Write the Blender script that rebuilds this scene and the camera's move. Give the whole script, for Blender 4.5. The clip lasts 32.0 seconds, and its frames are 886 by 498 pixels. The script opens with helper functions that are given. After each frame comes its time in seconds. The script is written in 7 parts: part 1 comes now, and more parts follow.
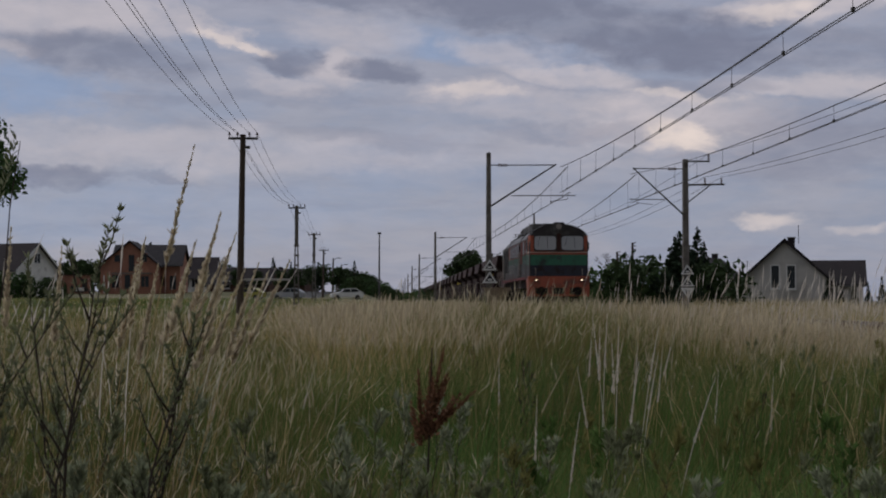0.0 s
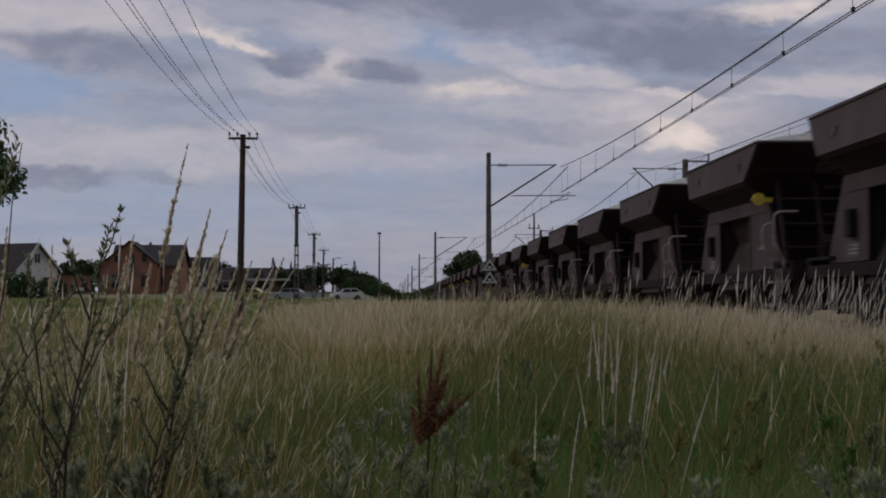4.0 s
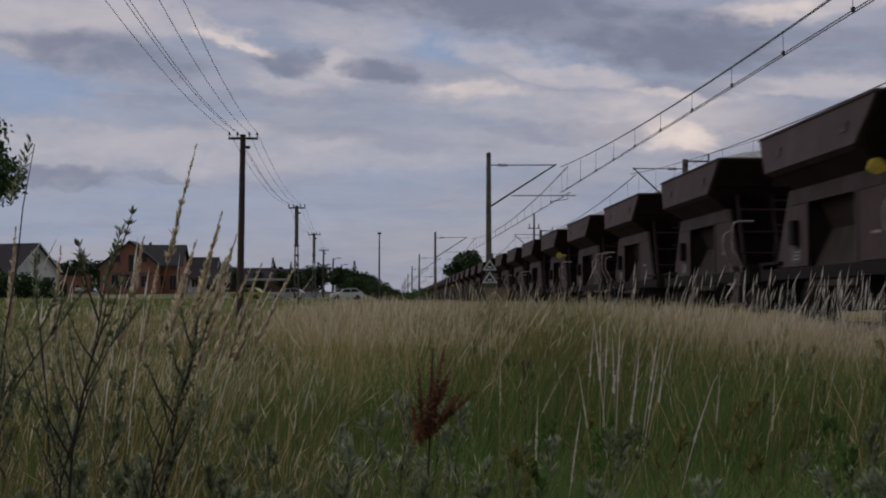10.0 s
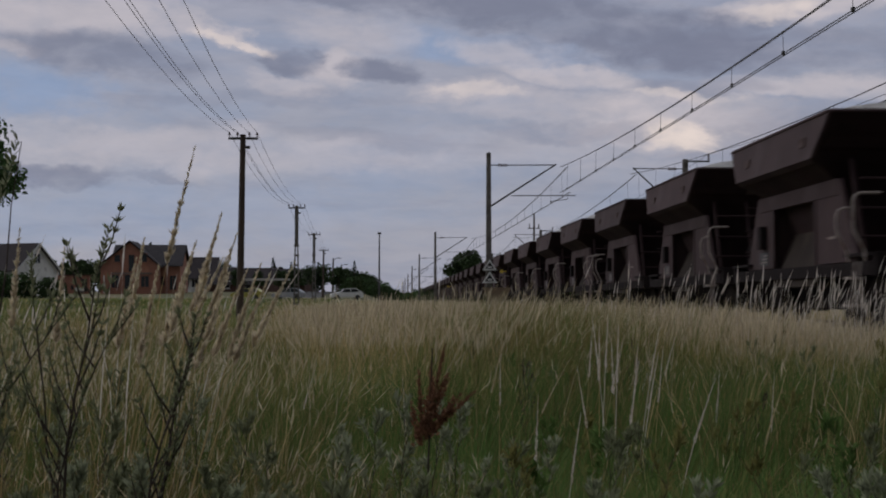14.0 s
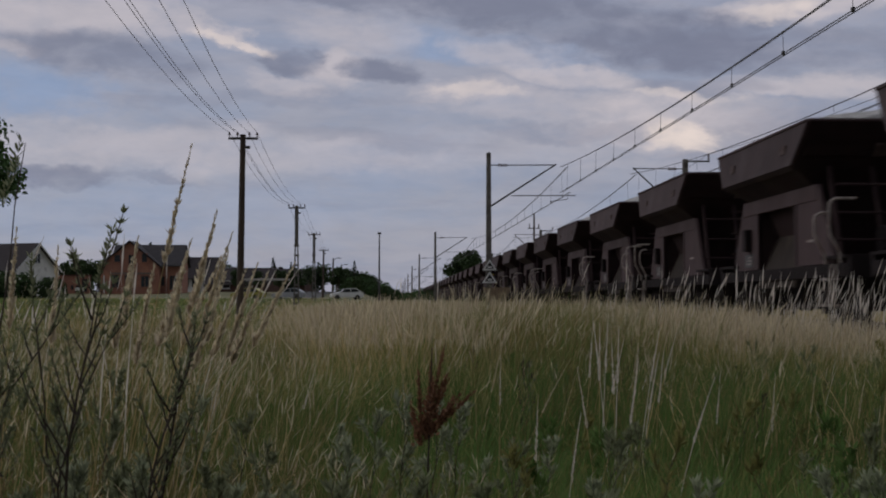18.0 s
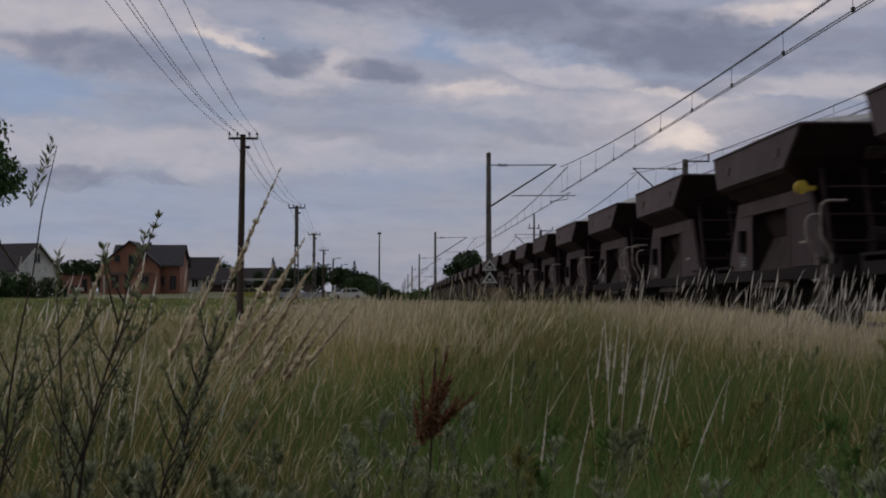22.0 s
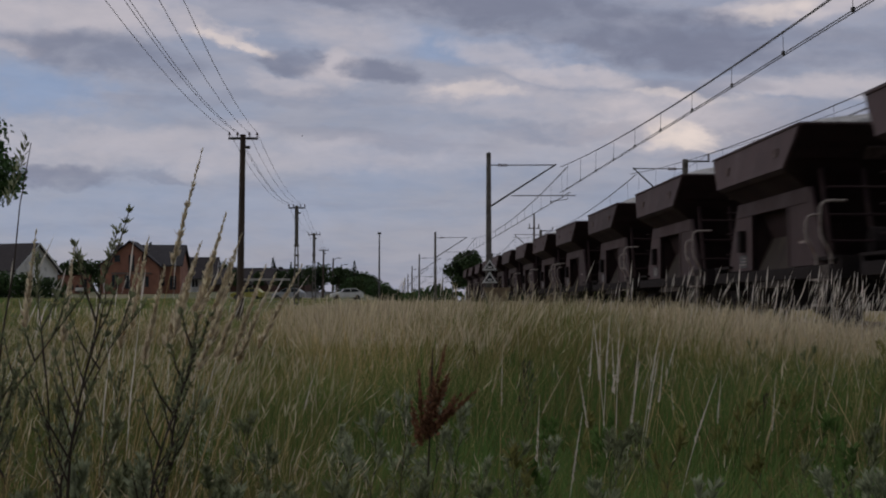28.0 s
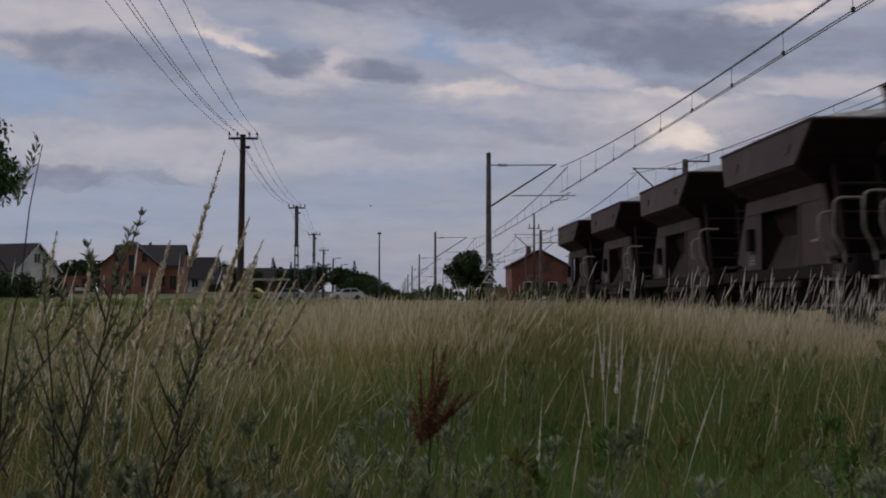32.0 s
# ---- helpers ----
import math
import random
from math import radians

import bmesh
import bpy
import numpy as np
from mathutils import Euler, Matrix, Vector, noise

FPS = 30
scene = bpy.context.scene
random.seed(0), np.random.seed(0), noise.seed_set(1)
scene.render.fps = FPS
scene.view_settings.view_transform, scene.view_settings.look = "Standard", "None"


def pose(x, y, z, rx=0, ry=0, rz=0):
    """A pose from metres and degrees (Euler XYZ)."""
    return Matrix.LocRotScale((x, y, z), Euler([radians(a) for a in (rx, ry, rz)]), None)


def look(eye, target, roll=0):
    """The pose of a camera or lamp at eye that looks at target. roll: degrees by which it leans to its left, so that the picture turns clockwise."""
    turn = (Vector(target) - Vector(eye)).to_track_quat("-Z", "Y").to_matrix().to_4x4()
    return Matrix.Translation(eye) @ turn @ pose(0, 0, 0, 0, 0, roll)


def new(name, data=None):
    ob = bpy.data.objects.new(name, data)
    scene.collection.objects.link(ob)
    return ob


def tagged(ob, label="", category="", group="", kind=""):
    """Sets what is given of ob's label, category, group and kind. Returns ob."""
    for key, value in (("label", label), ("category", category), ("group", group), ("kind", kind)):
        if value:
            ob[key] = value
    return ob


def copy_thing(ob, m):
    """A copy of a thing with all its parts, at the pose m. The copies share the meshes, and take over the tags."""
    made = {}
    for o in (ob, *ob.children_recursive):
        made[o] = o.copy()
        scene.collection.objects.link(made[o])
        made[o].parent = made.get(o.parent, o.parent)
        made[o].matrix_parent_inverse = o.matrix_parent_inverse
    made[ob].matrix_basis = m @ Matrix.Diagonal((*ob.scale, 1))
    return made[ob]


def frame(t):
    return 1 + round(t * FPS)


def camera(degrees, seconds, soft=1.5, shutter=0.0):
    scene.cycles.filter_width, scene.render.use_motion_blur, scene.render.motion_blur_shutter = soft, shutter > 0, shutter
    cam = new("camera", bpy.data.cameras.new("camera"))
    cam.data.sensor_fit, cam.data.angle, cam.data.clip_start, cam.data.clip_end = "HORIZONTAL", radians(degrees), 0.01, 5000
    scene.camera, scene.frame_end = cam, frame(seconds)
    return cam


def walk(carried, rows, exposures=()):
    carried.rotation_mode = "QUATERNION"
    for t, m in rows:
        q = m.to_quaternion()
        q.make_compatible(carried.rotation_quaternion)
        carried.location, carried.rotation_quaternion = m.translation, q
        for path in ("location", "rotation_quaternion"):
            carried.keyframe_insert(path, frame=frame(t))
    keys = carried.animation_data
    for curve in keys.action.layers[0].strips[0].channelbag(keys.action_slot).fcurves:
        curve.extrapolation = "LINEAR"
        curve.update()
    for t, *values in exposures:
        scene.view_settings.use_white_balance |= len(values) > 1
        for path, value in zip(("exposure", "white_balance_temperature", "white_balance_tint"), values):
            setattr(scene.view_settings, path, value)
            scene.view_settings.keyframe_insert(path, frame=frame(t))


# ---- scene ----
cam = camera(33.56, 32.0, soft=2.0, shutter=0.4)
EYE = (0.0, 0.0, 1.1)
AIM = (0.0342, 0.9988, 1.1361)
walk(cam, [(0.0, look(EYE, AIM)), (32.0, look(EYE, AIM))])

# ---- sky and light ----
SUN_AZ, SUN_EL = -62.0, 24.0   # degrees from the track's direction, and above the horizon
world = bpy.data.worlds.new("evening_sky")
scene.world = world
world.use_nodes = True
W = world.node_tree.nodes
WL = world.node_tree.links
W.clear()


def wmath(op, a, b=None, c=None, clamp=False):
    n = W.new("ShaderNodeMath")
    n.operation, n.use_clamp = op, clamp
    for i, v in enumerate((a, b, c)):
        if v is None:
            continue
        if isinstance(v, (int, float)):
            n.inputs[i].default_value = v
        else:
            WL.new(v, n.inputs[i])
    return n.outputs[0]


def wmix(fac, a, b):
    n = W.new("ShaderNodeMix")
    n.data_type = "RGBA"
    for i, v in ((0, fac), (6, a), (7, b)):
        if isinstance(v, (int, float)):
            n.inputs[i].default_value = v
        elif isinstance(v, tuple):
            n.inputs[i].default_value = (*v, 1)
        else:
            WL.new(v, n.inputs[i])
    return n.outputs[2]


def wnoise(vec, scale, detail=4.0, rough=0.55, distort=0.0):
    n = W.new("ShaderNodeTexNoise")
    n.inputs["Scale"].default_value = scale
    n.inputs["Detail"].default_value = detail
    n.inputs["Roughness"].default_value = rough
    n.inputs["Distortion"].default_value = distort
    WL.new(vec, n.inputs["Vector"])
    return n.outputs["Fac"]


def wramp(v, lo, hi):
    n = W.new("ShaderNodeMapRange")
    n.interpolation_type = "SMOOTHSTEP"
    WL.new(v, n.inputs[0])
    n.inputs[1].default_value, n.inputs[2].default_value = lo, hi
    return n.outputs[0]


def build_sky():
    coord = W.new("ShaderNodeTexCoord")
    sep = W.new("ShaderNodeSeparateXYZ")
    WL.new(coord.outputs["Generated"], sep.inputs[0])
    dx, dy, dz = sep.outputs
    az = wmath("MULTIPLY", wmath("ARCTAN2", dx, dy), 10.0)      # tenths of a radian
    el = wmath("MULTIPLY", wmath("ARCSINE", dz), 10.0)

    def plane(sx, sy, off):
        n = W.new("ShaderNodeCombineXYZ")
        WL.new(wmath("MULTIPLY", az, sx), n.inputs[0])
        WL.new(wmath("MULTIPLY", el, sy), n.inputs[1])
        n.inputs[2].default_value = off
        return n.outputs[0]

    wob = wmath("SUBTRACT", wnoise(plane(1.0, 1.8, 3.0), 2.2, 5.0, 0.55), 0.5)
    wob2 = wmath("SUBTRACT", wnoise(plane(1.0, 1.8, 8.0), 2.2, 5.0, 0.55), 0.5)
    az2 = wmath("MULTIPLY_ADD", wob, 0.62, az)
    el2 = wmath("MULTIPLY_ADD", wob2, 0.30, el)

    torn = wmath("SUBTRACT", wnoise(plane(1.0, 2.3, 44.0), 4.2, 7.0, 0.62, 0.4), 0.5)
    ragged = wramp(wnoise(plane(1.0, 1.7, 14.0), 3.0, 4.0, 0.5, 0.2), 0.28, 0.55)

    def blob(a, e, ra, re, tilt=0.0, soft=1.0):
        da = wmath("SUBTRACT", az2, a)
        de = wmath("MULTIPLY_ADD", da, -tilt, wmath("SUBTRACT", el2, e))
        q = wmath("ADD", wmath("POWER", wmath("ABSOLUTE", wmath("DIVIDE", da, ra)), 2.0),
                  wmath("POWER", wmath("ABSOLUTE", wmath("DIVIDE", de, re)), 2.0))
        q = wmath("MULTIPLY_ADD", torn, 2.6 * soft, q)
        return wmath("MULTIPLY", wramp(q, 1.0 + 1.5 * soft, 1.0 - 1.0 * soft), wmath("MULTIPLY_ADD", ragged, 0.5, 0.5))

    def group(rows):
        total = None
        for row in rows:
            b = wmath("MULTIPLY", blob(*row[:6]), row[6])
            total = b if total is None else wmath("MAXIMUM", total, b)
        return total

    sky = W.new("ShaderNodeTexSky")
    sky.sky_type = "NISHITA"
    sky.sun_disc = False
    sky.sun_elevation = radians(SUN_EL)
    sky.sun_rotation = radians(SUN_AZ)
    nish = W.new("ShaderNodeMixRGB")
    nish.blend_type = "MULTIPLY"
    nish.inputs[0].default_value = 1.0
    nish.inputs[2].default_value = (0.085, 0.085, 0.085, 1)
    WL.new(sky.outputs[0], nish.inputs[1])
    # veil of thin cloud over the blue, thicker low down
    veil = wramp(wnoise(plane(0.8, 3.2, 1.0), 1.0, 6.0, 0.62, 0.3), 0.33, 0.62)
    col = wmix(wmath("MULTIPLY_ADD", veil, 0.65, 0.35), SKY_BLUE, SKY_VEIL)
    col = wmix(0.10, col, nish.outputs[0])
    streak = wramp(wnoise(plane(0.9, 6.5, 21.0), 1.1, 6.0, 0.6, 0.5), 0.5, 0.72)
    col = wmix(wmath("MULTIPLY", streak, 0.35), col, SKY_GREY)
    # the clouds themselves: bright layers, then dark ones
    col = wmix(group(BLUE_GAPS), col, SKY_GAP)
    col = wmix(group(BRIGHT_CLOUDS), col, SKY_WHITE)
    col = wmix(group(DARK_CLOUDS), col, SKY_DARK)
    col = wmix(group(GLOW_CLOUDS), col, SKY_WARM)
    # fine ripples of the cloud cover
    fine = wnoise(plane(1.0, 3.0, 30.0), 2.6, 8.0, 0.6, 0.4)
    ripple = W.new("ShaderNodeMixRGB")
    ripple.blend_type = "MULTIPLY"
    ripple.inputs[0].default_value = 1.0
    WL.new(col, ripple.inputs[1])
    grey = W.new("ShaderNodeCombineXYZ")
    for i in range(3):
        WL.new(wmath("MULTIPLY_ADD", fine, 0.30 - 0.04 * i, 0.86 + 0.02 * i), grey.inputs[i])
    WL.new(grey.outputs[0], ripple.inputs[2])
    col = ripple.outputs[0]
    # high overhead the cover is thinner and brighter
    high = wramp(el, 2.6, 8.0)
    over = wramp(wnoise(plane(0.5, 0.9, 5.0), 1.0, 4.0, 0.6), 0.35, 0.7)
    col = wmix(high, col, wmix(over, ZENITH_A, ZENITH_B))
    # sky behind, out of view, is set dark to dim sides facing it
    turn = wmath("ADD", wmath("MULTIPLY", dx, math.sin(radians(SUN_AZ * 0.5))), wmath("MULTIPLY", dy, math.cos(radians(SUN_AZ * 0.5))))
    col = wmix(wmath("MULTIPLY", wramp(turn, 0.15, -0.7), 0.9), col, BACK_SKY)
    low = wramp(el, -0.05, -1.0)
    col = wmix(low, col, (0.05, 0.05, 0.035))
    bg = W.new("ShaderNodeBackground")
    WL.new(col, bg.inputs[0])
    bg.inputs[1].default_value = 1.0
    out = W.new("ShaderNodeOutputWorld")
    WL.new(bg.outputs[0], out.inputs[0])


SKY_BLUE = (0.245, 0.29, 0.415)
SKY_VEIL = (0.335, 0.338, 0.418)
SKY_GREY = (0.245, 0.257, 0.335)
SKY_GAP = (0.255, 0.33, 0.49)
SKY_WHITE = (0.52, 0.48, 0.515)
SKY_DARK = (0.192, 0.208, 0.285)
SKY_WARM = (0.74, 0.64, 0.60)
BACK_SKY = (0.115, 0.12, 0.14)
ZENITH_A = (0.70, 0.72, 0.82)
ZENITH_B = (1.00, 1.00, 1.02)
# azimuth, elevation and their radii in tenths of a radian, tilt, softness, weight
BLUE_GAPS = [(-2.45, 1.38, 0.45, 0.16, 0, 1, 0.9), (0.30, 1.74, 0.35, 0.10, -0.2, 1, 0.8), (0.9, 1.66, 0.5, 0.10, -0.25, 1, 0.5),
             (-1.6, 0.62, 1.6, 0.20, 0, 1, 0.35), (0.0, 0.95, 0.5, 0.2, 0, 1, 0.3)]
BRIGHT_CLOUDS = [(1.92, 1.20, 0.62, 0.18, -0.06, 1, 0.95), (1.2, 1.30, 0.7, 0.12, -0.08, 1, 0.5), (-2.25, 1.88, 0.75, 0.13, 0, 0.9, 0.75), (-1.12, 1.80, 0.32, 0.055, -0.42, 0.9, 0.75), (-2.5, 1.63, 0.2, 0.035, -0.1, 0.9, 0.7),
                 (-0.40, 1.60, 0.16, 0.13, 0, 0.9, 0.8), (-0.68, 1.46, 0.26, 0.055, -0.1, 0.9, 0.6), (-0.25, 1.80, 0.4, 0.12, -0.1, 1, 0.5),
                 (0.75, 1.68, 0.30, 0.08, -0.2, 0.9, 0.6), (1.25, 1.52, 0.45, 0.065, -0.1, 0.9, 0.85), (0.65, 1.42, 0.40, 0.07, -0.05, 0.9, 0.7),
                 (1.55, 1.28, 0.5, 0.11, -0.1, 1, 0.55), (2.75, 1.93, 0.60, 0.085, 0.10, 0.9, 0.9), (2.85, 1.42, 0.65, 0.075, -0.05, 0.9, 0.75),
                 (-1.4, 1.02, 1.7, 0.13, 0, 1, 0.55), (0.8, 1.05, 0.8, 0.10, 0, 1, 0.3), (1.9, 0.92, 0.7, 0.05, 0, 1, 0.25)]
DARK_CLOUDS = [(0.95, 1.98, 1.0, 0.16, -0.14, 0.8, 0.95), (1.75, 1.78, 0.85, 0.18, -0.10, 0.8, 1.0), (2.95, 1.68, 0.60, 0.10, -0.06, 0.9, 0.55),
               (-0.3, 2.05, 0.9, 0.06, 0, 0.9, 0.7), (-1.95, 1.63, 0.55, 0.11, -0.06, 0.9, 0.75), (-0.68, 1.62, 0.20, 0.075, -0.15, 0.7, 0.85),
               (-0.05, 1.585, 0.24, 0.072, -0.08, 0.7, 0.9), (-2.2, 0.83, 0.36, 0.05, -0.02, 0.9, 0.75), (-1.6, 0.83, 0.25, 0.025, 0, 0.9, 0.4),
               (2.75, 1.05, 0.7, 0.22, 0, 1, 0.5), (-1.0, 1.37, 0.8, 0.05, 0, 1, 0.3), (1.3, 1.16, 0.6, 0.05, 0, 1, 0.35), (2.1, 1.45, 0.35, 0.05, 0, 1, 0.4), (-0.2, 1.12, 0.5, 0.05, -0.1, 1, 0.35)]
GLOW_CLOUDS = [(2.00, 1.12, 0.24, 0.085, -0.10, 0.9, 1.0), (1.88, 1.09, 0.16, 0.05, 0.1, 1, 0.7), (2.14, 1.07, 0.10, 0.035, -0.5, 0.8, 0.8), (2.5, 0.53, 0.20, 0.045, 0, 0.9, 0.6), (3.15, 0.46, 0.2, 0.035, 0, 0.9, 0.4), (2.6, 1.90, 0.16, 0.06, 0.2, 0.9, 0.6),
               (0.60, 1.43, 0.28, 0.035, -0.05, 0.9, 0.45), (-1.02, 1.75, 0.2, 0.03, -0.4, 0.9, 0.6), (1.95, 1.38, 0.3, 0.03, -0.1, 0.9, 0.4)]
build_sky()

sun = new("sun", bpy.data.lights.new("sun", "SUN"))
sun.data.energy, sun.data.angle, sun.data.color = 0.36, radians(18), (1.0, 0.94, 0.86)
a, e = radians(SUN_AZ), radians(SUN_EL)
sun.matrix_world = look((0, 0, 0), (-math.sin(a) * math.cos(e), -math.cos(a) * math.cos(e), -math.sin(e)))


# ---- materials ----
def mat(name, a, b=None, scale=6.0, rough=0.7, metal=0.0, bump=0.0, fine=60.0, stain=None, stain_scale=1.5,
        stretch=(1, 1, 1), island=0.0, rand=0.0, trans=0.0, spec=0.4):
    """A surface of two colours mixed by broad noise and fine grain, with stains of a third and some relief."""
    m = bpy.data.materials.new(name)
    m.use_nodes = True
    N, L = m.node_tree.nodes, m.node_tree.links
    bsdf = N["Principled BSDF"]
    b = b or tuple(c * 0.7 for c in a)
    coord = N.new("ShaderNodeTexCoord")
    mp = N.new("ShaderNodeMapping")
    mp.inputs["Scale"].default_value = stretch
    L.new(coord.outputs["Object"], mp.inputs[0])

    def noise_at(s, detail):
        n = N.new("ShaderNodeTexNoise")
        n.inputs["Scale"].default_value, n.inputs["Detail"].default_value = s, detail
        L.new(mp.outputs[0], n.inputs["Vector"])
        return n.outputs["Fac"]

    def mixed(f, x, y):
        n = N.new("ShaderNodeMix")
        n.data_type = "RGBA"
        for i, v in ((0, f), (6, x), (7, y)):
            if isinstance(v, (int, float)):
                n.inputs[i].default_value = v
            elif isinstance(v, tuple):
                n.inputs[i].default_value = (*v, 1)
            else:
                L.new(v, n.inputs[i])
        return n.outputs[2]

    def ramp(v, lo, hi):
        n = N.new("ShaderNodeMapRange")
        n.interpolation_type = "SMOOTHSTEP"
        L.new(v, n.inputs[0])
        n.inputs[1].default_value, n.inputs[2].default_value = lo, hi
        return n.outputs[0]

    col = mixed(ramp(noise_at(scale, 5.0), 0.3, 0.7), a, b)
    grain = noise_at(fine, 3.0)
    col = mixed(0.25, col, mixed(grain, tuple(c * 0.5 for c in a), tuple(min(1, c * 1.5) for c in a)))
    if stain:
        col = mixed(ramp(noise_at(stain_scale, 6.0), 0.5, 0.66), col, stain)
    if island:
        geo = N.new("ShaderNodeNewGeometry")
        col = mixed(island, col, mixed(geo.outputs["Random Per Island"], tuple(c * 0.45 for c in b), tuple(min(1, c * 1.7) for c in a)))
    if rand:
        info = N.new("ShaderNodeObjectInfo")
        col = mixed(rand, col, mixed(info.outputs["Random"], tuple(c * 0.5 for c in b), tuple(min(1, c * 1.6) for c in a)))
    L.new(col, bsdf.inputs["Base Color"])
    bsdf.inputs["Roughness"].default_value = rough
    bsdf.inputs["Metallic"].default_value = metal
    bsdf.inputs["Specular IOR Level"].default_value = 0.12 if (island or trans) else spec
    if trans:
        t = N.new("ShaderNodeBsdfTranslucent")
        L.new(col, t.inputs[0])
        mx = N.new("ShaderNodeMixShader")
        mx.inputs[0].default_value = trans
        L.new(bsdf.outputs[0], mx.inputs[1])
        L.new(t.outputs[0], mx.inputs[2])
        L.new(mx.outputs[0], N["Material Output"].inputs[0])
    if bump:
        bp = N.new("ShaderNodeBump")
        bp.inputs["Strength"].default_value, bp.inputs["Distance"].default_value = bump, 0.02
        L.new(grain, bp.inputs["Height"])
        L.new(bp.outputs[0], bsdf.inputs["Normal"])
    return m


def glow(name, color, strength):
    m = bpy.data.materials.new(name)
    m.use_nodes = True
    b = m.node_tree.nodes["Principled BSDF"]
    b.inputs["Base Color"].default_value = (*color, 1)
    b.inputs["Emission Color"].default_value = (*color, 1)
    b.inputs["Emission Strength"].default_value = strength
    return m


def glass(name, tint=(0.03, 0.035, 0.04), rough=0.22):
    m = bpy.data.materials.new(name)
    m.use_nodes = True
    b = m.node_tree.nodes["Principled BSDF"]
    b.inputs["Base Color"].default_value = (*tint, 1)
    b.inputs["Roughness"].default_value = rough
    b.inputs["IOR"].default_value = 1.5
    b.inputs["Specular IOR Level"].default_value = 0.35
    return m


M_GROUND = mat("meadow_soil", (0.075, 0.085, 0.03), (0.12, 0.105, 0.05), 0.35, 0.95, bump=0.6, fine=9, stain=(0.16, 0.135, 0.07), stain_scale=0.09)
M_BALLAST = mat("ballast", (0.20, 0.185, 0.165), (0.11, 0.10, 0.09), 9, 0.95, bump=1.0, fine=40, stain=(0.13, 0.10, 0.075))
M_STONE = mat("ballast_load", (0.34, 0.33, 0.32), (0.20, 0.195, 0.19), 7, 0.95, bump=1.0, fine=25)
M_SLEEPER = mat("concrete_sleeper", (0.36, 0.34, 0.31), (0.24, 0.23, 0.21), 8, 0.9, bump=0.3)
M_RAIL = mat("rusty_rail", (0.14, 0.075, 0.045), (0.08, 0.05, 0.035), 10, 0.7, 0.4)
M_RAILTOP = mat("polished_rail_head", (0.5, 0.49, 0.47), (0.4, 0.39, 0.38), 10, 0.25, 1.0)
M_CONCRETE = mat("mast_concrete", (0.17, 0.155, 0.14), (0.11, 0.10, 0.09), 3, 0.9, bump=0.3, stain=(0.08, 0.07, 0.06))
M_GALV = mat("weathered_steel", (0.10, 0.10, 0.10), (0.06, 0.055, 0.05), 8, 0.6, 0.5)
M_WIRE = mat("copper_wire_tarnished", (0.06, 0.055, 0.05), (0.04, 0.038, 0.035), 8, 0.6, 0.5)
M_INSUL = mat("brown_porcelain", (0.07, 0.035, 0.02), (0.05, 0.025, 0.015), 8, 0.2)
M_POLE = mat("tarred_pole_wood", (0.075, 0.052, 0.038), (0.04, 0.028, 0.022), 4, 0.85, bump=0.4, stretch=(1, 1, 0.15))
M_WHITE = mat("white_sign_enamel", (0.72, 0.72, 0.70), (0.6, 0.6, 0.58), 5, 0.5)
M_BLACK = mat("black_paint", (0.02, 0.02, 0.02), (0.012, 0.012, 0.012), 5, 0.5)
M_WAGON = mat("red_brown_wagon_paint", (0.062, 0.040, 0.041), (0.041, 0.027, 0.028), 1.6, 0.75, bump=0.15, fine=30, stain=(0.076, 0.056, 0.057), stain_scale=0.9, rand=0.3, spec=0.15)
# wagon paint darkened to carry the shade of ends, funnel and end bars
M_WAGON_SHADE = mat("sooty_wagon_paint", (0.036, 0.021, 0.022), (0.024, 0.016, 0.017), 2.0, 0.85, bump=0.15, fine=30, stain=(0.04, 0.027, 0.025), stain_scale=0.8, spec=0.1)
M_CHUTE = mat("dusty_chute_steel", (0.044, 0.035, 0.029), (0.027, 0.021, 0.019), 1.4, 0.85, bump=0.15, fine=30, stain=(0.056, 0.044, 0.034), stain_scale=0.9, spec=0.08)
M_WORN = mat("worn_pale_marking", (0.115, 0.085, 0.08), (0.055, 0.036, 0.034), 9, 0.8, stain=(0.05, 0.03, 0.03), stain_scale=5, spec=0.1)
M_FRAME = mat("grimy_underframe", (0.022, 0.017, 0.017), (0.015, 0.012, 0.012), 3, 0.95, 0.0, bump=0.2, spec=0.08)
M_TYRE = mat("wheel_steel", (0.045, 0.036, 0.032), (0.028, 0.022, 0.020), 5, 0.8, 0.0, spec=0.1)
M_GRAB = mat("cream_rail_paint", (0.30, 0.255, 0.225), (0.20, 0.165, 0.145), 9, 0.55, stain=(0.16, 0.11, 0.09), stain_scale=4)
M_YELLOW = mat("yellow_wheel_paint", (0.62, 0.45, 0.05), (0.42, 0.30, 0.05), 9, 0.55)
M_ORANGE = mat("orange_loco_paint", (0.36, 0.088, 0.045), (0.27, 0.066, 0.040), 2.5, 0.5, stain=(0.12, 0.05, 0.038), stain_scale=1.7, fine=25)
M_GREEN = mat("green_loco_paint", (0.034, 0.145, 0.088), (0.027, 0.11, 0.068), 2.5, 0.5, stain=(0.026, 0.040, 0.036), stain_scale=1.7, fine=25)
M_NAVY = mat("dark_loco_band", (0.034, 0.038, 0.055), (0.042, 0.040, 0.044), 2.5, 0.5, stain=(0.03, 0.022, 0.02), stain_scale=1.7, spec=0.15)
M_GREYSIDE = mat("faded_grey_loco_side", (0.080, 0.080, 0.084), (0.054, 0.052, 0.056), 2.0, 0.7, stain=(0.085, 0.062, 0.058), stain_scale=1.6, stretch=(1, 1, 0.3), spec=0.08)
